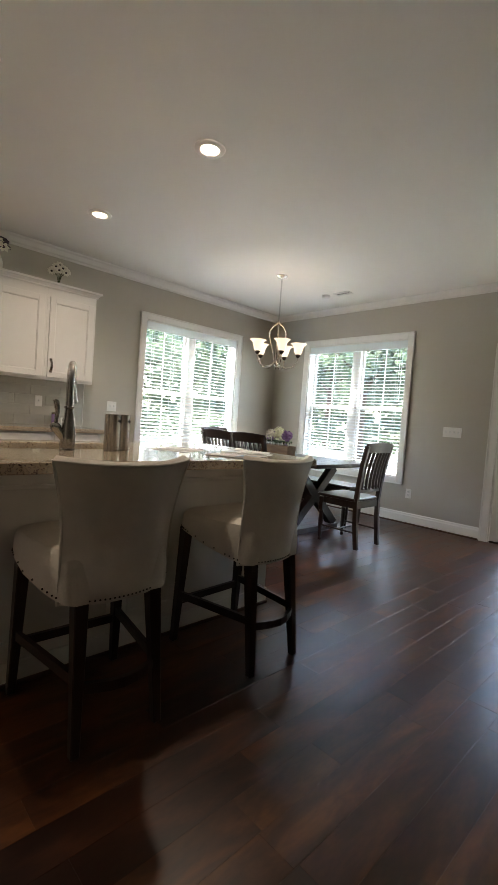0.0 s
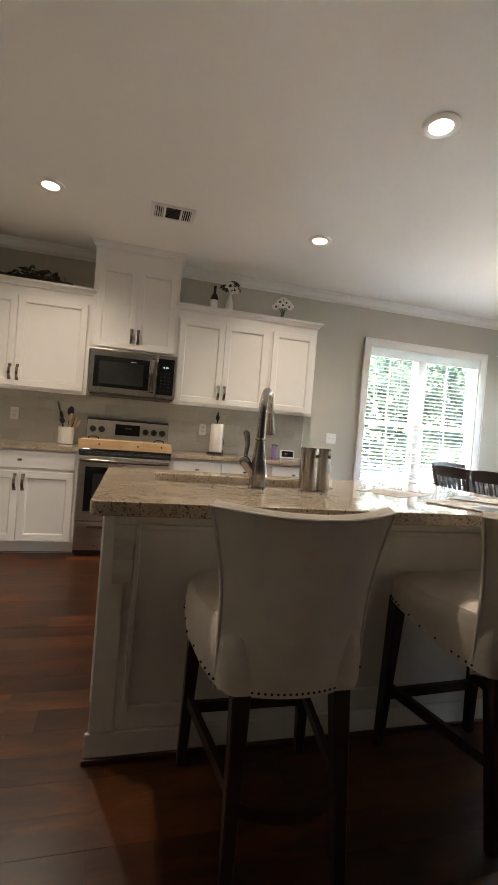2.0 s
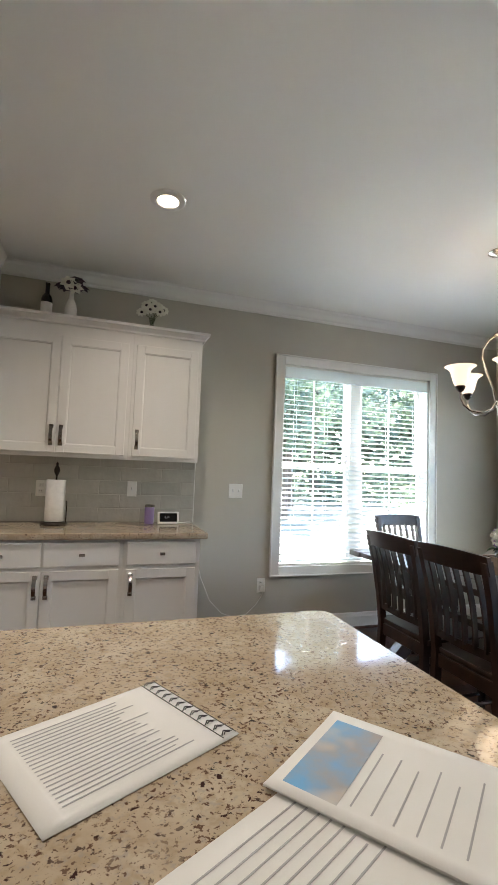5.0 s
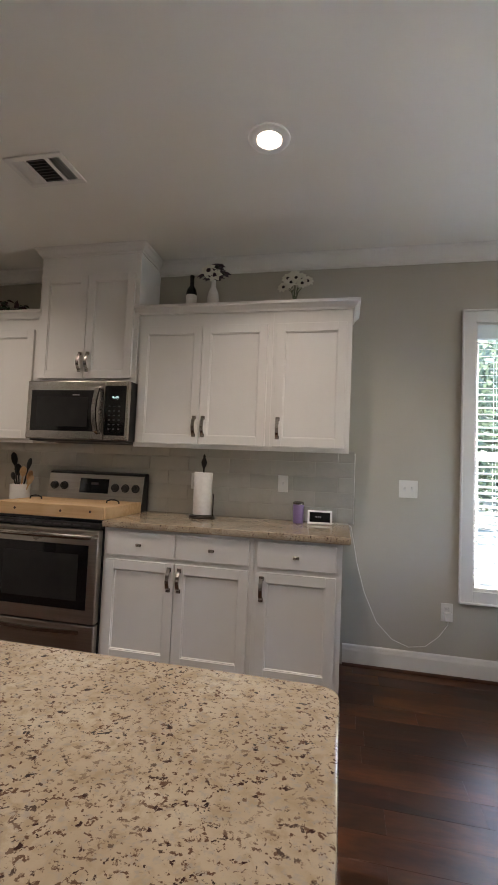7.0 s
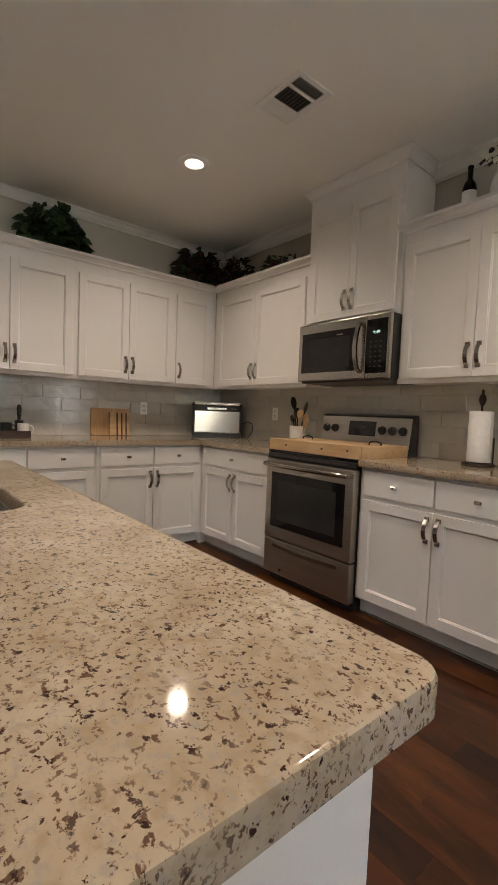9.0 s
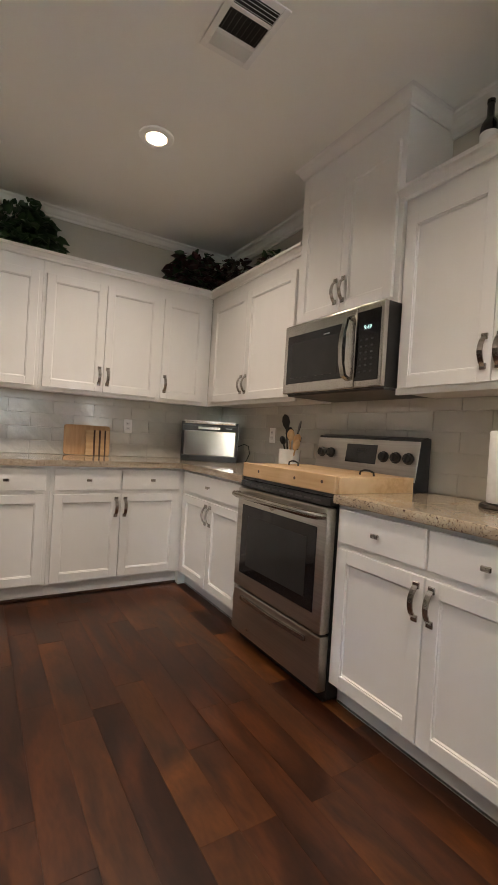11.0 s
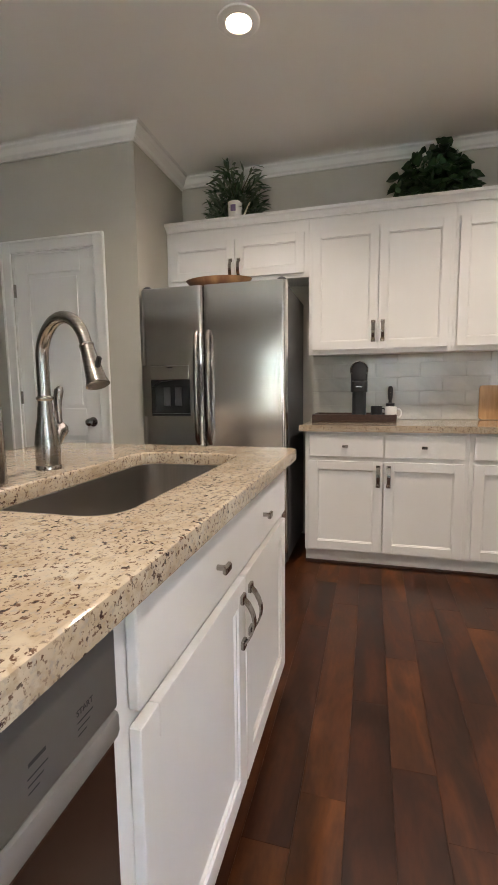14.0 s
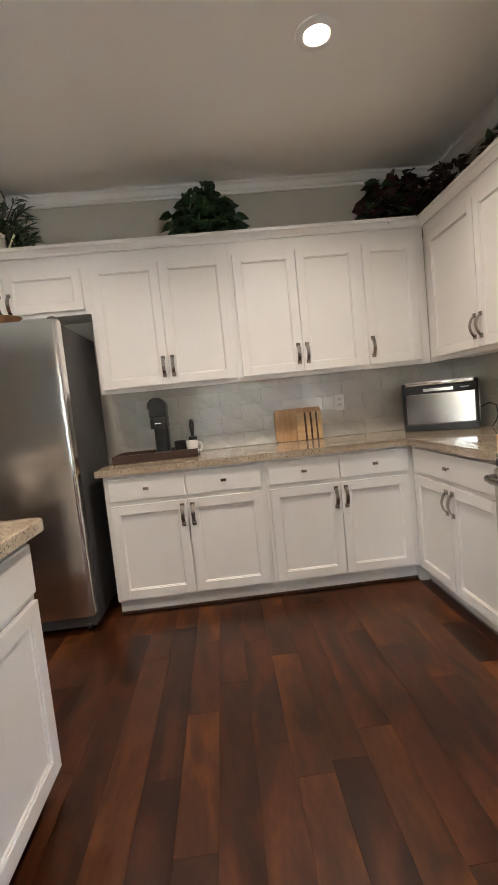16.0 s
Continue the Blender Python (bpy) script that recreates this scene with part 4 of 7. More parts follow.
def island():
    c = thing("kitchen_island", (0, 0, 0), label="white painted kitchen island with panelled back, nickel pulls and curved brackets", category="kitchen island")
    x0, x1, y0, y1 = 1.215, 2.990, 2.930, 3.590
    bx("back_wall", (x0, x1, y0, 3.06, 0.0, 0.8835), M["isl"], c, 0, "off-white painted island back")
    bx("side_wall", (x0, 1.30, 3.06, 3.525, 0.0, 0.8835), M["cab"], c, 0)
    bx("side_wall", (x0, 1.2995, 3.5255, y1, 0.09, 0.8835), M["cab"], c, 0)
    bx("side_wall", (2.955, x1, 3.06, y1, 0.0, 0.8835), M["cab"], c, 0)
    bx("face_frame", (1.30, 2.25, 3.525, y1, 0.09, 0.8835), M["cab"], c, 0)
    bx("cabinet_floor", (1.30, 2.25, 3.06, 3.525, 0.0, 0.60), M["cab"], c, 0)
    bx("divider", (2.25, 2.345, 3.06, y1, 0.0, 0.8835), M["cab"], c, 0)
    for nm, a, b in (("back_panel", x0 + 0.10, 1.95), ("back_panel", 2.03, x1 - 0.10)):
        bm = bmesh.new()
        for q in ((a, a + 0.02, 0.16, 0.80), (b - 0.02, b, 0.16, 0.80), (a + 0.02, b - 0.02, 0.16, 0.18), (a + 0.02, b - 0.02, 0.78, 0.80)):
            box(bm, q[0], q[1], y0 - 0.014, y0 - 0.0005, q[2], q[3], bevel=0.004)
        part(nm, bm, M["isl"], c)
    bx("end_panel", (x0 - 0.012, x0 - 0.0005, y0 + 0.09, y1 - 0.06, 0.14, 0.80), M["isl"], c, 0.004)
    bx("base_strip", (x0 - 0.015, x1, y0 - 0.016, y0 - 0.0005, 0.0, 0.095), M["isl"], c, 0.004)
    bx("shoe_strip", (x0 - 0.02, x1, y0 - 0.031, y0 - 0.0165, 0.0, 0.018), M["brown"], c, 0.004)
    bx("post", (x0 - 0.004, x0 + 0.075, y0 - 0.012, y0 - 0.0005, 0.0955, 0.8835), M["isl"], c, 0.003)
    for x in (x0 + 0.035, x1 - 0.11):
        prof = [(0, 0.882), (-0.20, 0.882), (-0.205, 0.845), (-0.185, 0.835), (-0.17, 0.79), (-0.13, 0.765), (-0.085, 0.745), (-0.07, 0.70), (-0.085, 0.66), (-0.06, 0.625), (-0.02, 0.61), (0, 0.60)]
        bm = bmesh.new()
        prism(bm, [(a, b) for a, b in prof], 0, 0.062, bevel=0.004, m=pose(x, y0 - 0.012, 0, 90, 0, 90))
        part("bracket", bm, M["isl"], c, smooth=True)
    T = M["cab"]
    d = bx("false_drawer", (-2.290, -1.235, -y1 - 0.020, -y1 - 0.001, 0.700, 0.855), T, c, 0.004)
    d.matrix_basis = pose(0, 0, 0, 0, 0, 180)
    for x in (-1.97, -1.57):
        square_knob(d, x, 0.778, -y1 - 0.020)
    for a, b, s in ((-2.290, -1.770, 1), (-1.762, -1.235, -1)):
        dd = shaker(c, a, b, 0.115, 0.675, -y1, T, (b - 0.03 if s > 0 else a + 0.03, 0.575))
        dd.matrix_basis = pose(0, 0, 0, 0, 0, 180)
    # toe recess: its shade is painted as a near-black board
    bx("toe_board", (x0, x1, y1 - 0.075, y1 - 0.06, 0.0, 0.09), M["gap"], c, 0)
    return c


island()


def round_rect(x0, x1, y0, y1, r, n=6, cc=None):
    pts = []
    for cx, cy, a in ((x1 - r, y1 - r, 0), (x0 + r, y1 - r, 90), (x0 + r, y0 + r, 180), (x1 - r, y0 + r, 270)):
        pts += [(cx + r * math.cos(radians(a + 90 * i / n)), cy + r * math.sin(radians(a + 90 * i / n))) for i in range(n + 1)]
    return pts


SX0, SX1, SY0, SY1 = 1.39, 2.15, 3.14, 3.49


def island_top():
    """The worktop with the sink cut out: a ring of faces between two outlines of equal count, plus the slab's edges."""
    out, inn = round_rect(IX0, IX1, IY0, IY1, 0.035, 7), round_rect(SX0, SX1, SY0, SY1, 0.07, 7)
    bm = bmesh.new()
    rows = []
    for pts, s, zz in ((out, 1, ((0.002, 0.884), (0, 0.886), (0, 0.917), (0.0018, 0.9222), (0.0055, 0.924), (0.008, 0.924))), (inn, -1, ((0.009, 0.924), (0.006, 0.924), (0.002, 0.922), (0, 0.918), (0, 0.884)))):
        cx = sum(p[0] for p in pts) / len(pts)
        cy = sum(p[1] for p in pts) / len(pts)
        for ins, z in zz:
            rows.append([bm.verts.new((x - s * ins * (1 if x > cx else -1), y - s * ins * (1 if y > cy else -1), z)) for x, y in pts])
    rows.append(rows[0])
    n = len(out)
    for a, b in zip(rows, rows[1:]):
        for i in range(n):
            bm.faces.new((a[i], a[(i + 1) % n], b[(i + 1) % n], b[i]))
    tagged(part("island_countertop", bm, M["granite"], None, "thick cream granite island worktop with dark flecks around the sink", smooth=True), category="countertop")


island_top()


def sink():
    t = thing("sink", (0, 0, 0), label="undermount brushed stainless single-bowl sink in the island", category="sink")
    bm = bmesh.new()
    prev = None
    loops = []
    for grow, z, r in ((0.014, 0.883, 0.08), (-0.004, 0.8832, 0.07), (-0.004, 0.87, 0.07), (-0.006, 0.80, 0.068), (-0.010, 0.71, 0.066), (-0.014, 0.69, 0.062), (-0.024, 0.676, 0.056), (-0.036, 0.6695, 0.05), (-0.05, 0.668, 0.045), (-0.10, 0.665, 0.03), (-0.165, 0.663, 0.01)):
        pts = round_rect(SX0 - grow, SX1 + grow, SY0 - grow, SY1 + grow, r, 7)
        loops.append([bm.verts.new((x, y, z)) for x, y in pts])
    n = len(loops[0])
    for a, b in zip(loops, loops[1:]):
        for i in range(n):
            bm.faces.new((a[i], a[(i + 1) % n], b[(i + 1) % n], b[i]))
    bm.faces.new(loops[-1])
    b = part("basin", bm, M["sink"], t, smooth=True)
    bm = bmesh.new()
    lathe(bm, [(0.045, 0.0), (0.045, 0.004), (0.035, 0.005), (0.03, 0.001)], 24, pose(1.75, 3.32, 0.6625))
    part("drain", bm, M["nickel"], t, smooth=True)


sink()


def faucet():
    t = thing("faucet", (1.765, 3.055, 0.9242), label="brushed nickel pull-down gooseneck kitchen faucet on the island", category="faucet")
    bm = bmesh.new()
    lathe(bm, [(0.033, 0), (0.033, 0.010), (0.0315, 0.012), (0.0325, 0.045), (0.0325, 0.07), (0.029, 0.10), (0.022, 0.14), (0.0175, 0.185), (0.022, 0.19), (0.022, 0.195), (0.017, 0.199)], 28)
    part("body", bm, M["nickel"], t, smooth=True)
    bm = bmesh.new()
    d = Vector((0.42, 0.91, 0)).normalized()
    pts = [Vector((0, 0, 0.195)), Vector((0, 0, 0.295))]
    for i in range(1, 15):
        a = radians(180 - 165 * i / 14)
        pts.append(d * (0.112 + 0.112 * math.cos(a)) + Vector((0, 0, 0.295 + 0.097 * math.sin(a))))
    tube(bm, pts, [0.0165] * 3 + [0.0165 - 0.0002 * i for i in range(len(pts) - 3)], 16)
    part("spout", bm, M["nickel"], t, smooth=True)
    e, dirv = pts[-1], (pts[-1] - pts[-2]).normalized()
    bm = bmesh.new()
    tube(bm, [e + dirv * q for q in (0.0, 0.003, 0.006, 0.008, 0.045, 0.09, 0.106, 0.108)], [0.0145, 0.0175, 0.0175, 0.0160, 0.0185, 0.023, 0.028, 0.024], 20)
    h = part("spray_head", bm, M["nickel"], t, smooth=True)
    bm = bmesh.new()
    mid = e + dirv * 0.06 - d.cross(Vector((0, 0, 1))) * 0 + (dirv.cross(Vector((1, 0, 0)))).normalized() * -0.016
    box(bm, -0.007, 0.007, -0.005, 0.005, -0.024, 0.024, bevel=0.003, m=Matrix.Translation(e + dirv * 0.060 + d * 0.019) @ pose(0, 0, 0, -15))
    part("button", bm, M["black"], h)
    bm = bmesh.new()
    tube(bm, [(-0.012, 0, 0.045), (-0.035, 0, 0.075), (-0.052, 0, 0.098)], [0.014, 0.018, 0.020], 14)
    lathe(bm, [(0.006, -0.014), (0.021, -0.010), (0.0225, 0.0), (0.018, 0.012), (0.008, 0.020)], 20, pose(-0.056, 0, 0.104, 0, -30))
    tube(bm, [(-0.056, 0, 0.11), (-0.053, 0, 0.14), (-0.050, 0, 0.165), (-0.052, 0, 0.19), (-0.058, 0, 0.212), (-0.066, 0, 0.222)], [0.008, 0.008, 0.0095, 0.012, 0.013, 0.007], 12)
    part("lever", bm, M["nickel"], t, smooth=True)


faucet()


def canister(x, y, lb):
    t = thing("canister", (x, y, 0.9242), label=lb, category="canister", group="steel canisters")
    bm = bmesh.new()
    lathe(bm, [(0.034, 0), (0.037, 0.002), (0.037, 0.162), (0.0375, 0.166), (0.0375, 0.174), (0.034, 0.176), (0.033, 0.168), (0.01, 0.1675)], 32)
    part("body", bm, M["steel"], t, smooth=True)
    bm = bmesh.new()
    lathe(bm, [(0.007, 0), (0.007, 0.003), (0.004, 0.004)], 12, pose(0.02, -0.0325, 0.142, 90, 0, 30))
    part("button", bm, M["black"], t)


canister(1.985, 3.075, "brushed stainless steel grinder canister by the sink")
canister(2.055, 3.110, "brushed stainless steel shaker canister by the sink")


# ---- dishwasher in the island, front towards +y ----
def dishwasher():
    t = thing("dishwasher", (2.650, 3.49, 0), 180, label="stainless dishwasher with a printed control strip, built into the island", category="dishwasher")
    bx("body", (-0.295, 0.295, -0.09, -0.002, 0.10, 0.868), M["grey"], t)
    bx("door", (-0.297, 0.297, -0.122, -0.092, 0.11, 0.715), M["dwsteel"], t, 0.005)
    bx("control_strip", (-0.297, 0.297, -0.128, -0.092, 0.757, 0.866), M["ctrl"], t, 0.004)
    bx("strip_lip", (-0.297, 0.297, -0.132, -0.092, 0.722, 0.7565), M["silver"], t, 0.008)
    bx("grip_recess", (-0.27, 0.27, -0.112, -0.093, 0.7155, 0.7215), M["black"], t, 0)
    bx("kick_plate", (-0.297, 0.297, -0.06, -0.05, 0.0, 0.10), M["black"], t)
    for i, (x, s) in enumerate(((0.235, "START"), (0.165, ""), (0.10, ""), (0.03, ""), (-0.06, ""), (-0.15, ""), (-0.23, ""))):
        if s:
            cu = bpy.data.curves.new("print", "FONT")
            cu.body, cu.size, cu.extrude, cu.align_x = s, 0.0095, 0.0002, "CENTER"
            cu.materials.append(M["ink"])
            ob = new("print", cu)
            ob.parent = t
            ob.matrix_basis = pose(x, -0.1283, 0.80, 90)
        else:
            bx("print_bar", (x - 0.011, x + 0.011, -0.1284, -0.1282, 0.803, 0.807), M["ink"], t, 0)
        bm = bmesh.new()
        for k in range(3):
            box(bm, x - 0.013, x + 0.013 - 0.006 * k, -0.1284, -0.1282, 0.792 - 0.007 * k, 0.7935 - 0.007 * k)
        part("print_lines", bm, M["ink"], t)


dishwasher()


# ---- refrigerator, front towards +x ----
def fridge():
    t = thing("refrigerator", (W_WALL + 0.03, 2.935, 0), 90, label="stainless steel side-by-side refrigerator with ice dispenser and curved bar handles", category="refrigerator")
    d = 0.66
    bm = bmesh.new()
    box(bm, -0.468, 0.468, -d, 0, 0.03, 1.765, bevel=0.006)
    part("body", bm, M["grey"], t, "dark grey textured cabinet sides")

    def door(x0, x1, hole=None):
        bm = bmesh.new()
        n = 6
        outl = [(x0, -d - 0.012), (x0, -d - 0.068)] + [(x0 + 0.03 * (1 - math.cos(radians(90 * i / n))), -d - 0.068 - 0.022 * math.sin(radians(90 * i / n))) for i in range(1, n + 1)]
        outl += [(x1 - 0.03 * (1 - math.cos(radians(90 * i / n))), -d - 0.068 - 0.022 * math.sin(radians(90 * i / n))) for i in range(n, 0, -1)] + [(x1, -d - 0.068), (x1, -d - 0.012)]
        if hole:
            prism(bm, outl, 0.11, hole[0])
            prism(bm, outl, hole[1], 1.78)
            hx0, hx1 = hole[2], hole[3]
            box(bm, x0, hx0, -d - 0.0895, -d - 0.012, hole[0], hole[1])
            box(bm, hx1, x1, -d - 0.0895, -d - 0.012, hole[0], hole[1])
            box(bm, hx0, hx1, -d - 0.03, -d - 0.012, hole[0], hole[1])
        else:
            prism(bm, outl, 0.11, 1.78)
        return part("door", bm, M["steelh"], t, smooth=True)
    L = door(-0.472, -0.052, (0.975, 1.30, -0.415, -0.145))
    R = door(-0.046, 0.472)
    for o, x in ((L, -0.088), (R, -0.010)):
        bm = bmesh.new()
        tube(bm, [(x, -d - 0.09, 0.80), (x, -d - 0.118, 0.83), (x, -d - 0.128, 0.95), (x, -d - 0.132, 1.15), (x, -d - 0.128, 1.35), (x, -d - 0.118, 1.47), (x, -d - 0.09, 1.50)], [0.014, 0.016, 0.015, 0.015, 0.015, 0.016, 0.014], 12)
        part("handle", bm, M["nickel"], o, "curved brushed bar handle", smooth=True)
    p = bx("dispenser", (-0.414, -0.146, -d - 0.094, -d - 0.0305, 1.205, 1.299), M["steelh"], L, 0.004, "grey dispenser panel")
    bm = bmesh.new()
    box(bm, -0.414, -0.146, -d - 0.036, -d - 0.0305, 0.976, 1.204)
    box(bm, -0.414, -0.146, -d - 0.088, -d - 0.036, 0.976, 0.990)
    prism(bm, [(-0.27 + 0.0, 0)] and [(-0.414, 1.165), (-0.37, 1.195), (-0.28, 1.204), (-0.19, 1.195), (-0.146, 1.165), (-0.146, 1.2045), (-0.414, 1.2045)], d + 0.04, d + 0.09, m=pose(0, 0, 0, 90))
    part("dispenser_recess", bm, M["black"], L, "black dispenser recess")
    for x in (-0.32, -0.24):
        bx("paddle", (x - 0.022, x + 0.022, -d - 0.062, -d - 0.05, 1.04, 1.16), M["grey"], L, 0.003)
    bx("brand_plate", (-0.30, -0.26, -d - 0.0955, -d - 0.0945, 1.283, 1.287), M["ink"], L, 0)
    for x in (-0.44, 0.44):
        bm = bmesh.new()
        lathe(bm, [(0.026, 0), (0.026, 0.012), (0.015, 0.02)], 16, pose(x, -d - 0.045, 1.781))
        part("hinge_cap", bm, M["grey"], t, smooth=True)
    bx("kick_grille", (-0.46, 0.46, -d - 0.04, -d - 0.001, 0.03, 0.105), M["grey"], t, 0.003)
    for x in (-0.42, 0.42):
        bm = bmesh.new()
        lathe(bm, [(0.03, -0.012), (0.03, 0.012)], 16, pose(x, -d - 0.02, 0.03, 0, 90))
        part("roller", bm, M["black"], t)
    bm = bmesh.new()


fridge()


# ---- stove ----
def stove():
    t = thing("electric_range", (1.25, N_WALL - 0.02, 0), label="stainless steel electric range with a black oven window and control panel", category="stove")
    fy = -0.615
    bm = bmesh.new()
    box(bm, -0.378, 0.378, fy + 0.02, -0.02, 0.02, 0.893)
    part("body", bm, M["black"], t, "black enamel sides")
    bx("cooktop", (-0.379, 0.379, fy - 0.01, -0.07, 0.894, 0.912), M["blackg"], t, 0.004, "black glass cooktop")
    bx("vent_strip", (-0.377, 0.377, fy - 0.022, fy + 0.019, 0.858, 0.892), M["black"], t, 0.004)
    bm = bmesh.new()
    for k in range(10):
        box(bm, -0.33 + k * 0.066, -0.28 + k * 0.066, fy - 0.0235, fy - 0.022, 0.872, 0.880)
    part("vent_slots", bm, M["grey"], t)
    door = bx("oven_door", (-0.377, 0.377, fy - 0.035, fy + 0.019, 0.305, 0.852), M["rsteel"], t, 0.008)
    bx("oven_window", (-0.318, 0.318, fy - 0.0375, fy - 0.035, 0.385, 0.762), M["blackg"], door, 0.001, "black glass oven window")
    bx("window_rim", (-0.255, 0.255, fy - 0.0385, fy - 0.0377, 0.435, 0.705), M["black"], door, 0)
    bm = bmesh.new()
    tube(bm, [(-0.365, fy - 0.035, 0.815), (-0.35, fy - 0.075, 0.818), (-0.30, fy - 0.088, 0.818), (0, fy - 0.094, 0.818), (0.30, fy - 0.088, 0.818), (0.35, fy - 0.075, 0.818), (0.365, fy - 0.035, 0.815)], 0.0155, 14)
    part("handle", bm, M["nickel"], door, "curved stainless bar handle", smooth=True)
    dr = bx("drawer", (-0.377, 0.377, fy - 0.032, fy + 0.019, 0.055, 0.297), M["rsteel"], t, 0.008)
    bm = bmesh.new()
    tube(bm, [(-0.28, fy - 0.034, 0.255), (0, fy - 0.040, 0.248), (0.28, fy - 0.034, 0.255)], 0, flat=(0.02, 0.02))
    part("grip", bm, M["nickel"], dr)
    bx("base", (-0.36, 0.36, fy + 0.02, -0.05, 0.0, 0.019), M["black"], t, 0)
    bm = bmesh.new()
    prism(bm, [(-0.085, 0.9125), (-0.105, 0.93), (-0.07, 1.175), (-0.03, 1.185), (0.0, 1.18), (0.0, 0.9125)], -0.383, 0.383, bevel=0.004, m=Matrix(((0, 0, 1, 0), (1, 0, 0, 0), (0, 1, 0, 0), (0, 0, 0, 1))))
    part("backguard", bm, M["black"], t, smooth=True)
    tl = math.degrees(math.atan2(0.035, 0.245))
    P = pose(0, -0.1055, 0.93, -tl)
    bx("control_panel", (-0.380, 0.380, -0.004, 0.0, 0.03, 0.235), M["rsteel"], t, 0.002, "stainless control panel", m=P)
    bx("display", (-0.12, 0.11, -0.006, -0.004, 0.10, 0.205), M["blackg"], t, 0, "black oven display", m=P)
    bx("digits", (-0.03, 0.03, -0.0065, -0.006, 0.16, 0.178), M["grey"], t, 0, m=P)
    for x in (-0.325, -0.245, 0.165, 0.245, 0.325):
        bm = bmesh.new()
        lathe(bm, [(0.030, 0), (0.030, 0.008), (0.024, 0.012), (0.022, 0.026), (0.018, 0.028)], 20, P @ pose(x, -0.004, 0.145, 90))
        box(bm, -0.005, 0.005, -0.036, -0.026, -0.022, 0.022, bevel=0.002, m=P @ pose(x, -0.004, 0.145))
        part("knob", bm, M["black"], t, "black control knob", smooth=True)


stove()


def stove_board():
    t = thing("stove_cover_board", (1.245, 5.645, 0.9125), label="pale pine stove-top cover board with black carrying handles", category="wooden board")
    bx("board", (-0.375, 0.375, -0.265, 0.215, 0.055, 0.073), M["pine"], t, 0.003)
    bx("front_rail", (-0.385, 0.385, -0.286, -0.2655, 0.0, 0.078), M["pine"], t, 0.003)
    for x0, x1 in ((-0.392, -0.3755), (0.3755, 0.392)):
        bx("side_rail", (x0, x1, -0.265, 0.215, 0.0, 0.074), M["pine"], t, 0.003)
    for x in (-0.29, 0.29):
        bm = bmesh.new()
        tube(bm, [(x - 0.045, 0, 0.074), (x - 0.042, 0, 0.09), (x - 0.015, 0, 0.098), (x + 0.015, 0, 0.098), (x + 0.042, 0, 0.09), (x + 0.045, 0, 0.074)], 0.005, 8)
        part("handle", bm, M["black"], t, smooth=True)
    for x, z in ((-0.22, 0.04), (0.1, 0.04), (0.3, 0.045)):
        bm = bmesh.new()
        lathe(bm, [(0.008, 0), (0.008, 0.001)], 10, pose(x, -0.286, z, 90))
        part("knot", bm, M["walnut"], t)


stove_board()


def microwave():
    t = thing("microwave", (1.262, N_WALL - 0.002, 1.372), label="stainless over-the-range microwave with a black window and glowing clock", category="microwave")
    bx("body", (-0.378, 0.378, -0.385, 0, 0.03, 0.424), M["black"], t, 0.003, "black casing")
    bx("underside", (-0.370, 0.370, -0.38, -0.01, 0.018, 0.0295), M["grey"], t, 0.002)
    d = bx("door", (-0.379, 0.205, -0.415, -0.386, 0.03, 0.424), M["steel"], t, 0.006)
    bx("window", (-0.345, 0.135, -0.4175, -0.415, 0.085, 0.36), M["blackg"], d, 0.001, "black glass window")
    bx("window_mesh", (-0.30, 0.085, -0.4185, -0.4177, 0.115, 0.315), M["black"], d, 0)
    bx("brand_plate", (-0.03, 0.02, -0.4192, -0.4186, 0.325, 0.331), M["inkg"], d, 0)
    bm = bmesh.new()
    tube(bm, [(0.168, -0.415, 0.075), (0.168, -0.448, 0.09), (0.160, -0.460, 0.16), (0.158, -0.464, 0.225), (0.160, -0.460, 0.29), (0.168, -0.448, 0.365), (0.168, -0.415, 0.38)], 0, flat=(0.030, 0.014))
    part("handle", bm, M["nickel"], d, "bowed polished bar handle", smooth=True)
    c = bx("control_panel", (0.207, 0.379, -0.415, -0.386, 0.03, 0.424), M["steel"], t, 0.006)
    bx("keypad", (0.211, 0.358, -0.4175, -0.415, 0.062, 0.392), M["blackg"], c, 0.001, "black keypad")
    bm = bmesh.new()
    for i in range(3):
        for k in range(6):
            box(bm, 0.238 + i * 0.035, 0.252 + i * 0.035, -0.4181, -0.4176, 0.10 + k * 0.03, 0.108 + k * 0.03)
    part("keys", bm, M["key"], c)
    cu = bpy.data.curves.new("clock_digits", "FONT")
    cu.body, cu.size, cu.extrude, cu.align_x = "9:49", 0.028, 0.0003, "CENTER"
    cu.materials.append(M["lcd"])
    ob = new("clock_digits", cu)
    ob.parent = c
    ob.matrix_basis = pose(0.283, -0.418, 0.302, 90)


microwave()


# ---- outside ----
ground = tagged(bx("ground", (-60, 70, N_WALL + 0.5, 90, -0.6, -0.45), M["grass"], None, 0), label="sunlit green lawn outside the windows", category="lawn", kind="structure")
bm = bmesh.new()
box(bm, E_WALL + 0.5, 70, -60, N_WALL + 0.5, -0.6, -0.45)
tagged(part("ground_east", bm, M["grass"], None, kind="structure"), label="sunlit green lawn beside the house", category="lawn")


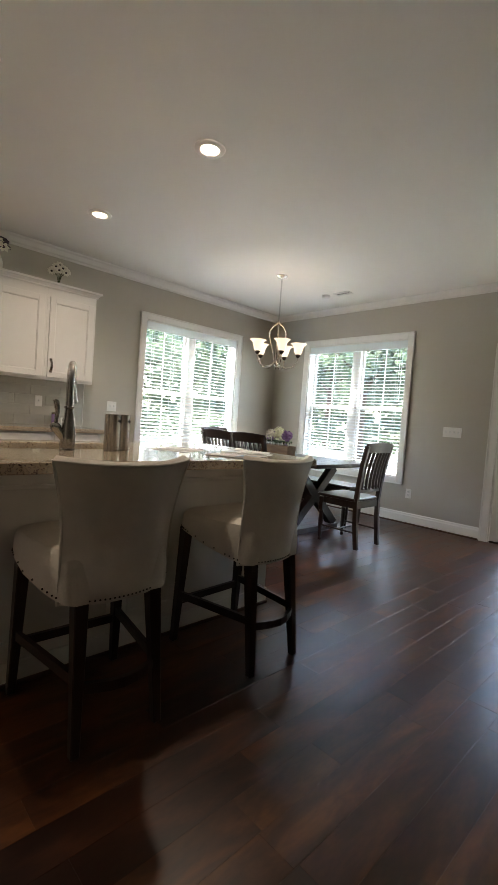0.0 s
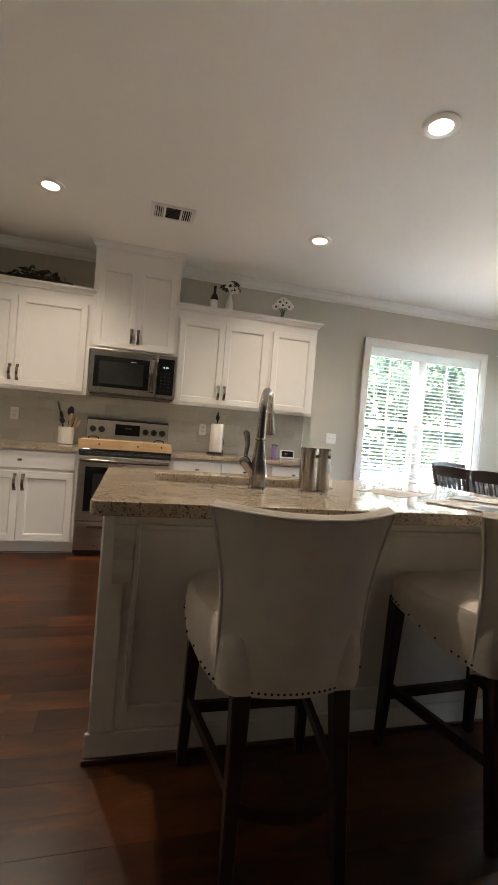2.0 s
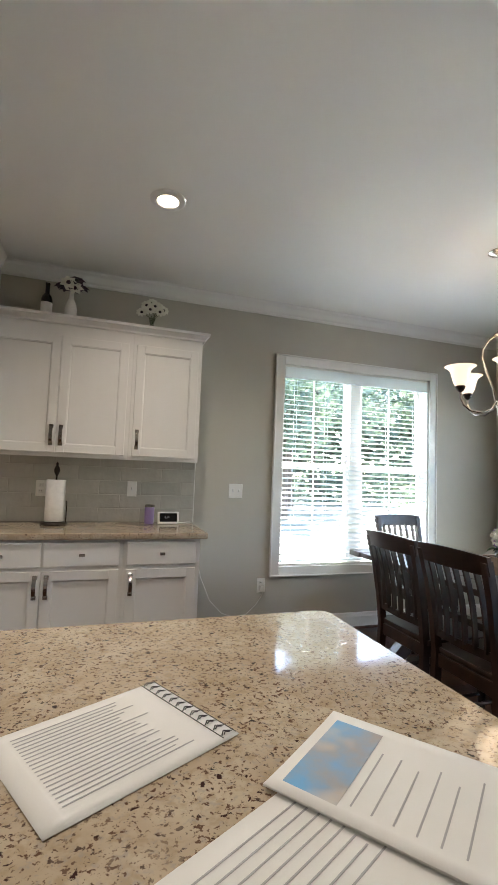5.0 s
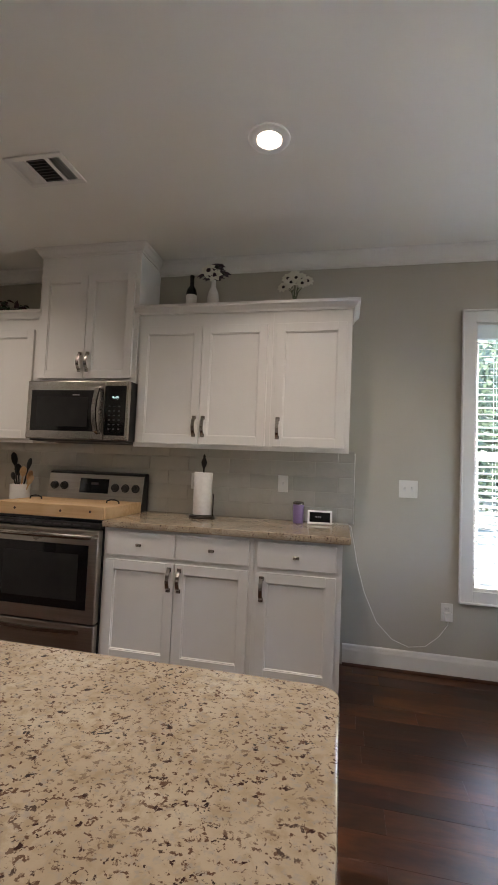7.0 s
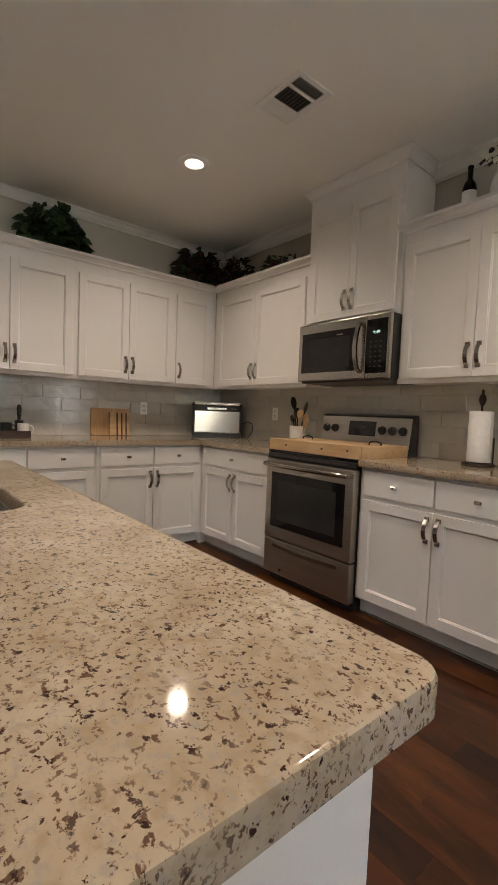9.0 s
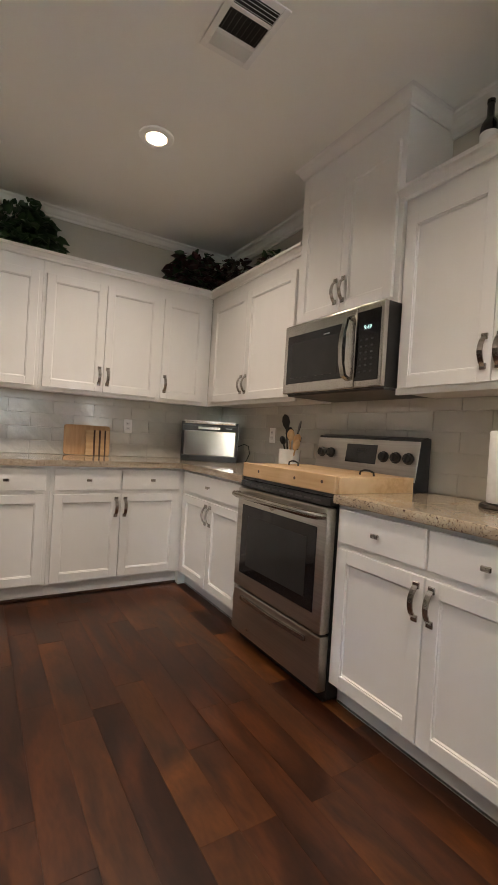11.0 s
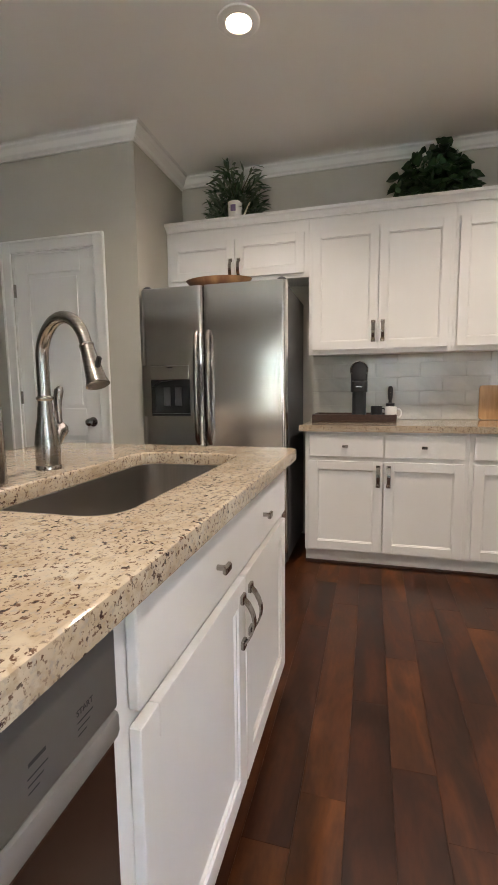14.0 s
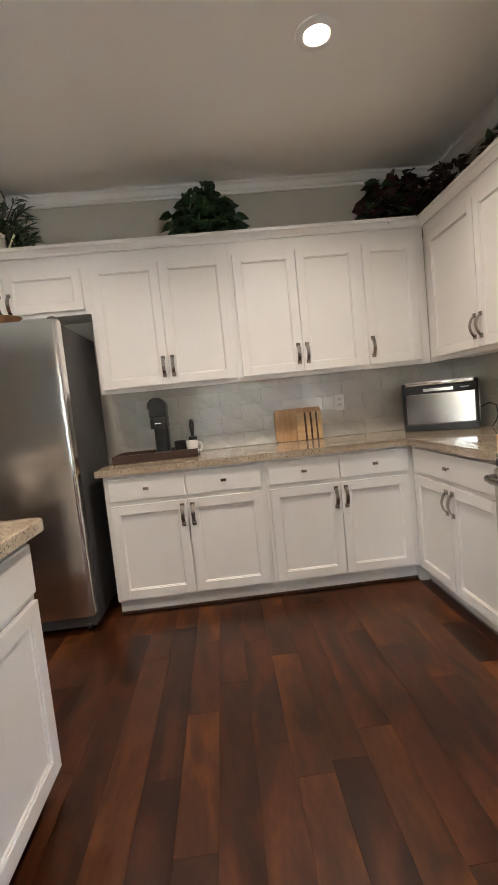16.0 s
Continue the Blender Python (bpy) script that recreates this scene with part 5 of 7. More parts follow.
def tree(name, x, y, h, r, seed, label):
    rnd = random.Random(seed)
    t = thing(name, (x, y, -0.45), label=label, category="tree", group="garden trees")
    bm = bmesh.new()
    tube(bm, [(0, 0, 0), (0.05, 0.02, h * 0.2), (-0.05, 0.05, h * 0.45), (0.08, 0, h * 0.8)], [r * 0.075, r * 0.055, r * 0.042, r * 0.015], 9)
    for i in range(7):
        a, z = rnd.uniform(0, 6.28), h * rnd.uniform(0.35, 0.65)
        tube(bm, [(0, 0, z), (math.cos(a) * r * 0.35, math.sin(a) * r * 0.35, z + r * 0.22), (math.cos(a) * r * 0.7, math.sin(a) * r * 0.7, z + r * 0.5)], [r * 0.03, r * 0.018, r * 0.006], 6)
    part("trunk", bm, M["bark"], t)
    bm = bmesh.new()
    cl = [(rnd.gauss(0, r * 0.42), rnd.gauss(0, r * 0.42), h * 0.66 + rnd.gauss(0, h * 0.15), rnd.uniform(0.25, 0.5) * r) for _ in range(30)]
    for cx, cy, cz, cr in cl:
        for _ in range(95):
            v = Vector((rnd.gauss(0, 1), rnd.gauss(0, 1), rnd.gauss(0, 0.8))).normalized() * cr * rnd.uniform(0.5, 1.0) + Vector((cx, cy, cz))
            s = rnd.uniform(0.15, 0.32)
            q = Euler((rnd.uniform(0, 3), rnd.uniform(0, 3), rnd.uniform(0, 6))).to_matrix()
            ps = [v + q @ Vector(p) * s for p in ((0, -0.7, 0), (0.45, 0, 0.1), (0, 0.8, 0), (-0.45, 0, 0.1))]
            bm.faces.new([bm.verts.new(p) for p in ps])
    me = bpy.data.meshes.new("crown")
    bm.to_mesh(me)
    bm.free()
    me.materials.append(M["tleaf"])
    c = new("crown", me)
    c.parent = t
    tagged(c, kind="stuff")
    return t


T0 = tree("tree", 6.5, 22.0, 9.0, 3.2, 3, "tall leafy green tree on the lawn")
for i, (x, y, s, rz) in enumerate(((12.5, 26, 1.25, 70), (1.5, 25.0, 1.1, 140), (28, 21, 1.2, 200), (24, 11.8, 1.0, 260), (27, 5.2, 1.2, 20), (30, 15.0, 1.5, 110), (8.5, 33, 1.5, 320), (-3, 33, 1.4, 170), (18, 34, 1.6, 45), (9.5, 19.5, 0.8, 10), (3.5, 17.5, 0.75, 200), (20.5, 8.3, 0.8, 300), (21.5, 14.0, 0.95, 150))):
    copy_thing(T0, pose(x, y, -0.45, 0, 0, rz) @ Matrix.Diagonal((s, s, s, 1)))


def hedge(name, x0, x1, y0, y1, h, seed, n=5200, size=(0.09, 0.2), label="uneven row of leafy green shrubs at the lawn's edge", cat="shrubs"):
    rnd = random.Random(seed)
    bm = bmesh.new()
    for _ in range(n):
        v = Vector((rnd.uniform(x0, x1), rnd.uniform(y0, y1), -0.45))
        v.z += h * (1 - rnd.random() ** 1.6) * (0.8 + 0.25 * math.sin(v.x * 1.3) + 0.15 * math.sin(v.y * 1.9))
        s = rnd.uniform(*size)
        q = Euler((rnd.uniform(0, 3), rnd.uniform(0, 3), rnd.uniform(0, 6))).to_matrix()
        bm.faces.new([bm.verts.new(v + q @ Vector(p) * s) for p in ((0, -0.7, 0), (0.5, 0, 0.1), (0, 0.8, 0), (-0.5, 0, 0.1))])
    me = bpy.data.meshes.new(name)
    bm.to_mesh(me)
    bm.free()
    me.materials.append(M["tleaf"])
    tagged(new(name, me), label=label, category=cat, kind="stuff")


hedge("shrubs", -4, 24, 27.5, 29.5, 2.6, 8)
hedge("shrubs", 26.5, 28.5, -2, 24, 2.6, 9)
hedge("woods", -22, 40, 38, 46, 15, 10, 15000, (0.35, 0.85), "dense far woods of tall green trees", "woods")
hedge("woods", 38, 46, -14, 38, 15, 11, 13000, (0.35, 0.85), "dense far woods of tall green trees", "woods")


# ---- glazed tiles under the wall cabinets ----
def tiles():
    w, h, g = 0.3035, 0.1015, 0.0012
    z0 = 0.9145
    bm = bmesh.new()
    box(bm, W_WALL + 0.0001, W_WALL + 0.0045, 3.47, N_WALL - 0.0001, z0, 1.385)
    part("grout", bm, M["grout"], wall_w)
    bm = bmesh.new()
    box(bm, W_WALL + 0.0046, 3.098, N_WALL - 0.0045, N_WALL - 0.0001, z0, 1.40)
    part("grout", bm, M["grout"], wall_n)
    cache = {}
    for wallob, a0, a1, top in ((wall_w, 3.475, 5.9915, 1.385), (wall_n, W_WALL + 0.009, 3.095, 1.398)):
        row, z = 0, z0
        while z < top - 0.01:
            zt = min(z + h, top)
            a = a0 - (w / 2 if row % 2 else 0.0)
            while a < a1 - 0.01:
                b0, b1 = max(a, a0), min(a + w, a1)
                a += w
                if b1 - b0 < 0.015:
                    continue
                key = (round(b1 - b0, 3), round(zt - z, 3), wallob.name)
                cx, cz = (b0 + b1) / 2, (z + zt) / 2
                if key not in cache:
                    bm = bmesh.new()
                    W2, H2 = (b1 - b0) / 2 - g, (zt - z) / 2 - g
                    n, rings = 0, []
                    for ins, out in ((0, 0.004), (0, 0.0072), (0.0022, 0.0085)):
                        pts = [(-W2 + ins, -H2 + ins), (W2 - ins, -H2 + ins), (W2 - ins, H2 - ins), (-W2 + ins, H2 - ins)]
                        rings.append([bm.verts.new((p, -out, q) if wallob is wall_n else (out, p, q)) for p, q in pts])
                    for r, s in zip(rings, rings[1:]):
                        for i in range(4):
                            bm.faces.new((r[i], r[(i + 1) % 4], s[(i + 1) % 4], s[i]))
                    bm.faces.new(rings[-1])
                    ob = part("tile", bm, M["tile"], wallob)
                    cache[key] = ob.data
                else:
                    ob = new("tile", cache[key])
                    ob.parent = wallob
                rnd = random.Random(int(cx * 1000) + row * 7919)
                tx, tz = rnd.uniform(-0.35, 0.35), rnd.uniform(-0.5, 0.5)
                if wallob is wall_n:
                    ob.matrix_basis = pose(cx, N_WALL, cz, tz, 0, tx)
                else:
                    ob.matrix_basis = pose(W_WALL, cx, cz, 0, tz, tx)
            z += h
            row += 1


tiles()
bx("trim_tile_edge", (3.0955, 3.1015, N_WALL - 0.010, N_WALL - 0.0001, 0.9145, 1.385), M["trim"], None, 0.001, kind="structure")
tagged(bpy.data.objects["trim_tile_edge"], label="slim white edge strip beside the tiles", category="moulding")


# ---- counter stools; front towards +y ----
def stool():
    t = thing("counter_stool", label="upholstered beige counter stool with flared back, nailhead trim and dark legs", category="stool", group="stools at the island")

    def shell(u, v):
        """Outer face of the back: u across -1..1, v up 0..1."""
        hw = 0.198 + 0.004 * v + 0.047 * max(0.0, (v - 0.45) / 0.55) ** 1.6
        y = -0.232 - 0.062 * max(v, 0.0) ** 1.3 + (0.065 + 0.02 * v) * abs(u) ** 2.2
        z = 0.480 + 0.461 * v + 0.012 * abs(u) ** 2 * v - 0.0 * u
        return Vector((hw * u, y, z))
    nu, nv, th = 18, 14, 0.05
    bm = bmesh.new()
    out = [[bm.verts.new(shell(-1 + 2 * i / nu, j / nv)) for i in range(nu + 1)] for j in range(nv + 1)]

    def inner(i, j):
        u, v = -1 + 2 * i / nu, j / nv
        p, e = shell(u, v), 1e-3
        n = (shell(u + e, v) - shell(u - e, v)).cross(shell(u, v + e) - shell(u, v - e)).normalized()
        if n.y < 0:
            n = -n
        k = th * (1 - 0.25 * v)
        return p + n * k + Vector((-0.006 * u, 0, -0.004 * (v > 0.99)))
    inn = [[bm.verts.new(inner(i, j)) for i in range(nu + 1)] for j in range(nv + 1)]
    rim = []
    for g, s in ((out, 1), (inn, -1)):
        for j in range(nv):
            for i in range(nu):
                q = (g[j][i], g[j][i + 1], g[j + 1][i + 1], g[j + 1][i])
                bm.faces.new(q[::s])
    for i in range(nu + 1):
        rim.append([bm.verts.new(out[nv][i].co.lerp(inn[nv][i].co, f) + Vector((0, 0, 0.011 * math.sin(math.pi * f)))) for f in (0.2, 0.5, 0.8)])
    for i in range(nu):
        a, b = [out[nv][i], *rim[i], inn[nv][i]], [out[nv][i + 1], *rim[i + 1], inn[nv][i + 1]]
        for k in range(4):
            bm.faces.new((a[k], b[k], b[k + 1], a[k + 1]))
        bm.faces.new((out[0][i], out[0][i + 1], inn[0][i + 1], inn[0][i]))
    for j in range(nv):
        bm.faces.new((out[j][0], out[j + 1][0], inn[j + 1][0], inn[j][0]))
        bm.faces.new((out[j][nu], out[j + 1][nu], inn[j + 1][nu], inn[j][nu]))
    bk = part("backrest", bm, M["leather"], t, "beige upholstered flared backrest", smooth=True)
    edge = [shell(-1, j / nv) for j in range(nv + 1)] + [shell(-1 + 2 * i / nu, 1) for i in range(1, nu + 1)] + [shell(1, 1 - j / nv) for j in range(1, nv + 1)]
    bm = bmesh.new()
    tube(bm, edge, 0.0052, 8)
    part("piping", bm, M["pipe"], bk, smooth=True)
    # seat: rounded outline, lower at the back, with a crowned cushion
    ol = []
    for k in range(32):
        a = 2 * math.pi * k / 32
        c, s = math.cos(a), math.sin(a)
        x = 0.254 * math.copysign(abs(c) ** 0.45, c)
        y = 0.240 * math.copysign(abs(s) ** 0.45, s)
        y = max(y, -0.215)
        x *= 1 - 0.23 * max(0.0, -y / 0.235) ** 1.2
        ol.append((x, y))
    bm = bmesh.new()
    rings = []
    for ins, zf in ((0.012, 0.0), (0, 0.0), (0, 0.35), (0.004, 0.75), (0.02, 0.95), (0.06, 1.04), (0.14, 1.1)):
        ring = []
        for x, y in ol:
            zb = 0.572 - 0.090 * max(0.0, min(1.0, (0.16 - y) / 0.38)) ** 1.3
            r = math.hypot(x, y)
            k = (r - ins) / r
            ring.append(bm.verts.new((x * k, y * k, zb + (0.665 - zb) * zf)))
        rings.append(ring)
    for a, b in zip(rings, rings[1:]):
        for i in range(32):
            bm.faces.new((a[i], a[(i + 1) % 32], b[(i + 1) % 32], b[i]))
    bm.faces.new(rings[-1])
    bm.faces.new(rings[0][::-1])
    st = part("seat", bm, M["leather"], t, "beige upholstered cushion seat", smooth=True)
    me = None
    spots = []
    for i in range(25):
        u = -1 + 2 * (i + 0.5) / 25
        p = shell(u, 0.025)
        spots.append((p, bk))
    per = []
    for k in range(32):
        x, y = ol[k]
        if y > -0.17:
            x2, y2 = ol[(k + 1) % 32]
            for f in ((0, 0.5) if math.hypot(x2 - x, y2 - y) > 0.03 else (0,)):
                xx, yy = x + (x2 - x) * f, y + (y2 - y) * f
                zb = 0.572 - 0.090 * max(0.0, min(1.0, (0.16 - yy) / 0.38)) ** 1.3
                spots.append((Vector((xx * 1.004, yy * 1.004, zb + 0.011)), st))
    for p, par in spots:
        if me is None:
            bm = bmesh.new()
            bmesh.ops.create_icosphere(bm, subdivisions=1, radius=0.004)
            ob = part("nailhead", bm, M["bronze"], par, smooth=True)
            me = ob.data
        else:
            ob = new("nailhead", me)
            ob.parent = par
        ob.matrix_basis = Matrix.Translation(p)
    legs = {}
    for sx in (-1, 1):
        for sy in (-1, 1):
            top = Vector((sx * (0.195 if sy > 0 else 0.135), sy * 0.195 if sy > 0 else -0.19, 0.575 if sy > 0 else 0.49))
            bot = Vector((sx * (0.212 if sy > 0 else 0.150), 0.222 if sy > 0 else -0.245, 0.0))
            bm = bmesh.new()
            a, b = 0.024, 0.015
            vt = [bm.verts.new(top + Vector((dx * a, dy * a, 0))) for dx, dy in ((-1, -1), (1, -1), (1, 1), (-1, 1))]
            vb = [bm.verts.new(bot + Vector((dx * b, dy * b, 0))) for dx, dy in ((-1, -1), (1, -1), (1, 1), (-1, 1))]
            bm.faces.new(vt)
            bm.faces.new(vb[::-1])
            for i in range(4):
                bm.faces.new((vb[i], vb[(i + 1) % 4], vt[(i + 1) % 4], vt[i]))
            bmesh.ops.bevel(bm, geom=bm.edges[:], offset=0.003, segments=1, affect="EDGES")
            part("leg", bm, M["dark"], t)
            legs[sx, sy] = lambda z, top=top, bot=bot: bot.lerp(top, z / top.z)
    for a, b, z, bow in ((legs[-1, 1], legs[1, 1], 0.20, 0.0), (legs[-1, -1], legs[-1, 1], 0.235, 0), (legs[1, -1], legs[1, 1], 0.235, 0), (legs[-1, -1], legs[1, -1], 0.215, -0.05)):
        p, q = a(z), b(z)
        bm = bmesh.new()
        tube(bm, [p.lerp(q, i / 6) + Vector((0, bow * math.sin(math.pi * i / 6), 0)) for i in range(7)], 0, flat=(0.018, 0.034))
        part("stretcher", bm, M["dark"], t)
    return t


S = stool()
S.matrix_world = pose(1.728, 2.64, 0, 0, 0, -1)
copy_thing(S, pose(2.485, 2.64, 0, 0, 0, 3))


# ---- dining set ----
def turned(bm, x, y, h, r=0.021):
    k = 0.022
    lathe(bm, [(0.015, 0), (0.019, 0.012), (0.013, 0.03), (0.017, 0.06), (0.022, 0.13), (0.024, 0.2), (0.019, 0.27), (0.024, 0.285), (0.019, 0.30)], 14, pose(x, y, 0))
    box(bm, x - k, x + k, y - k, y + k, 0.30, h, bevel=0.002)


def dining_chair():
    t = thing("dining_chair", label="dark brown wooden dining chair with a slatted back and turned legs", category="chair", group="chairs round the dining table")
    for x in (-0.19, 0.19):
        bm = bmesh.new()
        turned(bm, x, 0.19, 0.43)
        part("leg", bm, M["dark"], t)
        bm = bmesh.new()
        tube(bm, [(x * 0.97, -0.225, 0.0), (x, -0.20, 0.22), (x, -0.19, 0.44), (x, -0.205, 0.60), (x * 1.03, -0.235, 0.80), (x * 1.07, -0.275, 0.965)], 0, flat=(0.040, 0.032))
        part("leg", bm, M["dark"], t, "dark back post and leg")
    bm = bmesh.new()
    prism(bm, [(-0.22, -0.19), (0.22, -0.19), (0.235, 0.21), (0.20, 0.235), (-0.20, 0.235), (-0.235, 0.21)], 0.44, 0.468, bevel=0.008)
    part("seat", bm, M["dark"], t, smooth=True)
    for q in ((-0.17, 0.17, 0.18, 0.20, 0.375, 0.439), (-0.17, 0.17, -0.20, -0.18, 0.375, 0.439), (-0.20, -0.18, -0.18, 0.17, 0.375, 0.439), (0.18, 0.20, -0.18, 0.17, 0.375, 0.439)):
        bx("apron", q, M["dark"], t, 0.002)
    for x in (-0.19, 0.19):
        bm = bmesh.new()
        tube(bm, [(x, -0.205, 0.15), (x, 0.19, 0.15)], 0.009, 8)
        part("stretcher", bm, M["dark"], t, smooth=True)
    bm = bmesh.new()
    tube(bm, [(-0.19, 0.0, 0.15), (0.19, 0.0, 0.15)], 0.009, 8)
    part("stretcher", bm, M["dark"], t, smooth=True)

    def curve(z):
        return -0.19 - 0.085 * max(0.0, (z - 0.44) / 0.525) ** 1.4
    bm = bmesh.new()
    n = 12
    rows = []
    for i in range(n + 1):
        u = -1 + 2 * i / n
        b = 0.022 * (1 - u * u)
        zt = 0.988 + 0.012 * (1 - u * u)
        x = 0.222 * u
        rows.append([bm.verts.new((x, curve(z) - b + dy, z)) for z, dy in ((0.905, 0.010), (zt, 0.008), (zt, -0.014), (0.905, -0.012))])
    for a, b in zip(rows, rows[1:]):
        for i in range(4):
            bm.faces.new((a[i], a[(i + 1) % 4], b[(i + 1) % 4], b[i]))
    bm.faces.new(rows[0][::-1])
    bm.faces.new(rows[-1])
    part("crest_rail", bm, M["dark"], t, smooth=True)
    bm = bmesh.new()
    tube(bm, [(-0.185, -0.197, 0.545), (0, -0.212, 0.545), (0.185, -0.197, 0.545)], 0, flat=(0.018, 0.038))
    part("lower_rail", bm, M["dark"], t)
    for i in range(6):
        u = (i - 2.5) / 3.1
        bm = bmesh.new()
        tube(bm, [(0.180 * u, curve(z) - 0.017 * (1 - u * u) + 0.012 * math.sin((z - 0.55) * 8.5) - 0.004, z) for z in (0.555, 0.65, 0.74, 0.83, 0.915)], 0, flat=(0.026, 0.011))
        part("slat", bm, M["dark"], t)
    return t


C = dining_chair()
C.matrix_world = pose(4.26, 4.68, 0, 0, 0, -90)
copy_thing(C, pose(4.26, 4.21, 0, 0, 0, -90))
copy_thing(C, pose(4.90, 5.58, 0, 0, 0, 180))
copy_thing(C, pose(4.74, 3.50, 0, 0, 0, 0))


def dining_table():
    t = thing("dining_table", (4.72, 4.55, 0), label="dark stained wooden trestle dining table with crossed legs", category="table")
    for i in range(5):
        bx("board", (-0.47 + i * 0.188, -0.284 + i * 0.188, -0.86, 0.86, 0.725, 0.758), M["dark"], t, 0.003)
    for y0, y1 in ((-1.0, -0.861), (0.861, 1.0)):
        bx("end_board", (-0.48, 0.48, y0, y1, 0.722, 0.760), M["dark"], t, 0.004)
    for y in (-0.62, 0.62):
        for s in (-1, 1):
            bm = bmesh.new()
            tube(bm, [(s * 0.36, y + s * 0.001, 0.062), (s * 0.16, y + s * 0.001, 0.25), (-s * 0.02, y + s * 0.001, 0.40), (-s * 0.30, y + s * 0.001, 0.675)], 0, flat=(0.075, 0.09) if s > 0 else (0.07, 0.09))
            part("leg", bm, M["dark"], t)
        bx("foot", (-0.42, 0.42, y - 0.045, y + 0.045, 0.0, 0.062), M["dark"], t, 0.008)
        bx("cleat", (-0.40, 0.40, y - 0.045, y + 0.045, 0.676, 0.7215), M["dark"], t, 0.006)
    bx("beam", (-0.03, 0.03, -0.575, 0.575, 0.33, 0.43), M["dark"], t, 0.006)
    return t


dining_table()


def bench():
    t = thing("bench", (5.36, 4.50, 0), label="dark wooden dining bench with turned legs beside the table", category="bench")
    bx("seat", (-0.17, 0.17, -0.70, 0.70, 0.44, 0.47), M["dark"], t, 0.006)
    bx("apron", (-0.14, -0.12, -0.62, 0.62, 0.37, 0.4395), M["dark"], t, 0.002)
    bx("apron", (0.12, 0.14, -0.62, 0.62, 0.37, 0.4395), M["dark"], t, 0.002)
    for x in (-0.13, 0.13):
        for y in (-0.645, 0.645):
            bm = bmesh.new()
            turned(bm, x, y, 0.4395)
            part("leg", bm, M["dark"], t)


bench()


def chandelier():
    t = thing("chandelier", (4.70, 4.60, CEIL), label="brushed nickel five-light chandelier with glowing frosted bell shades", category="chandelier")
    bm = bmesh.new()
    lathe(bm, [(0.062, 0), (0.062, -0.006), (0.045, -0.018), (0.015, -0.026), (0.006, -0.034)], 28)
    part("canopy", bm, M["nickel"], t, smooth=True)
    z, k = -0.034, 0
    while z > -0.50:
        bm = bmesh.new()
        m = pose(0, 0, z - 0.014, 90, 0, 90 * (k % 2))
        ring = [m @ Vector((0.0075 * math.cos(a), 0.0165 * math.sin(a), 0)) for a in [2 * math.pi * i / 10 for i in range(11)]]
        tube(bm, ring, 0.0016, 5)
        part("chain_link", bm, M["nickel"], t)
        z -= 0.0265
        k += 1
    bm = bmesh.new()
    lathe(bm, [(0.004, -0.50), (0.01, -0.515), (0.03, -0.53), (0.032, -0.537), (0.006, -0.545), (0.006, -0.95), (0.018, -0.955), (0.024, -0.98), (0.012, -1.0), (0.012, -1.03), (0.003, -1.045)], 18)
    part("stem", bm, M["nickel"], t, smooth=True)
    for i in range(4):
        a = radians(45 + 90 * i)
        bm = bmesh.new()
        tube(bm, [(r * math.cos(a), r * math.sin(a), zz) for r, zz in ((0.012, -0.535), (0.055, -0.56), (0.092, -0.62), (0.095, -0.68), (0.07, -0.77), (0.035, -0.87), (0.02, -0.95))], 0.0062, 8)
        part("cage_rod", bm, M["nickel"], t, smooth=True)
    for i in range(5):
        a = radians(20 + 72 * i)
        c, s = math.cos(a), math.sin(a)
        bm = bmesh.new()
        tube(bm, [(r * c, r * s, zz) for r, zz in ((0.018, -0.955), (0.05, -1.005), (0.11, -1.03), (0.18, -1.02), (0.225, -0.985), (0.245, -0.94), (0.245, -0.90))], 0.0058, 8)
        arm = part("arm", bm, M["nickel"], t, smooth=True)
        bm = bmesh.new()
        lathe(bm, [(0.006, -0.91), (0.022, -0.895), (0.030, -0.875), (0.026, -0.868), (0.008, -0.866)], 18, Matrix.Translation((0.245 * c, 0.245 * s, 0)))
        part("cup", bm, M["bronze"], arm, smooth=True)
        bm = bmesh.new()
        prof = [(0.012, -0.874), (0.03, -0.868), (0.042, -0.845), (0.050, -0.81), (0.060, -0.775), (0.082, -0.752), (0.092, -0.748)]
        prof += [(r - 0.004, zz + 0.003) for r, zz in prof[::-1][1:-1]] + [(0.008, -0.868)]
        lathe(bm, prof, 28, Matrix.Translation((0.245 * c, 0.245 * s, 0)))
        part("shade", bm, M["shade"], arm, "glowing frosted bell glass shade", smooth=True)
    lp = new("chandelier_lamp", bpy.data.lights.new("chandelier_lamp", "POINT"))
    lp.data.energy, lp.data.color, lp.data.shadow_soft_size = 0.14, (1.0, 0.76, 0.52), 0.12
    lp.matrix_world = pose(4.70, 4.60, CEIL - 0.66)


chandelier()


# ---- plants and flowers ----
def leaf(bm, p, d, up, ln, w, fold=0.25, mi=0):
    """A pointed folded leaf of six faces."""
    d = d.normalized()
    side = d.cross(up).normalized()
    n = side.cross(d).normalized()
    mid = [p, p + d * ln * 0.35 - n * ln * 0.03, p + d * ln * 0.7 - n * ln * 0.08, p + d * ln - n * ln * 0.2]
    ws = [0.08, 1.0, 0.75, 0.04]
    M0 = [bm.verts.new(q) for q in mid]
    for s in (-1, 1):
        E0 = [bm.verts.new(q + side * s * w * k / 2 + n * w * fold * k) for q, k in zip(mid, ws)]
        for i in range(3):
            bm.faces.new((M0[i], M0[i + 1], E0[i + 1], E0[i])).material_index = mi


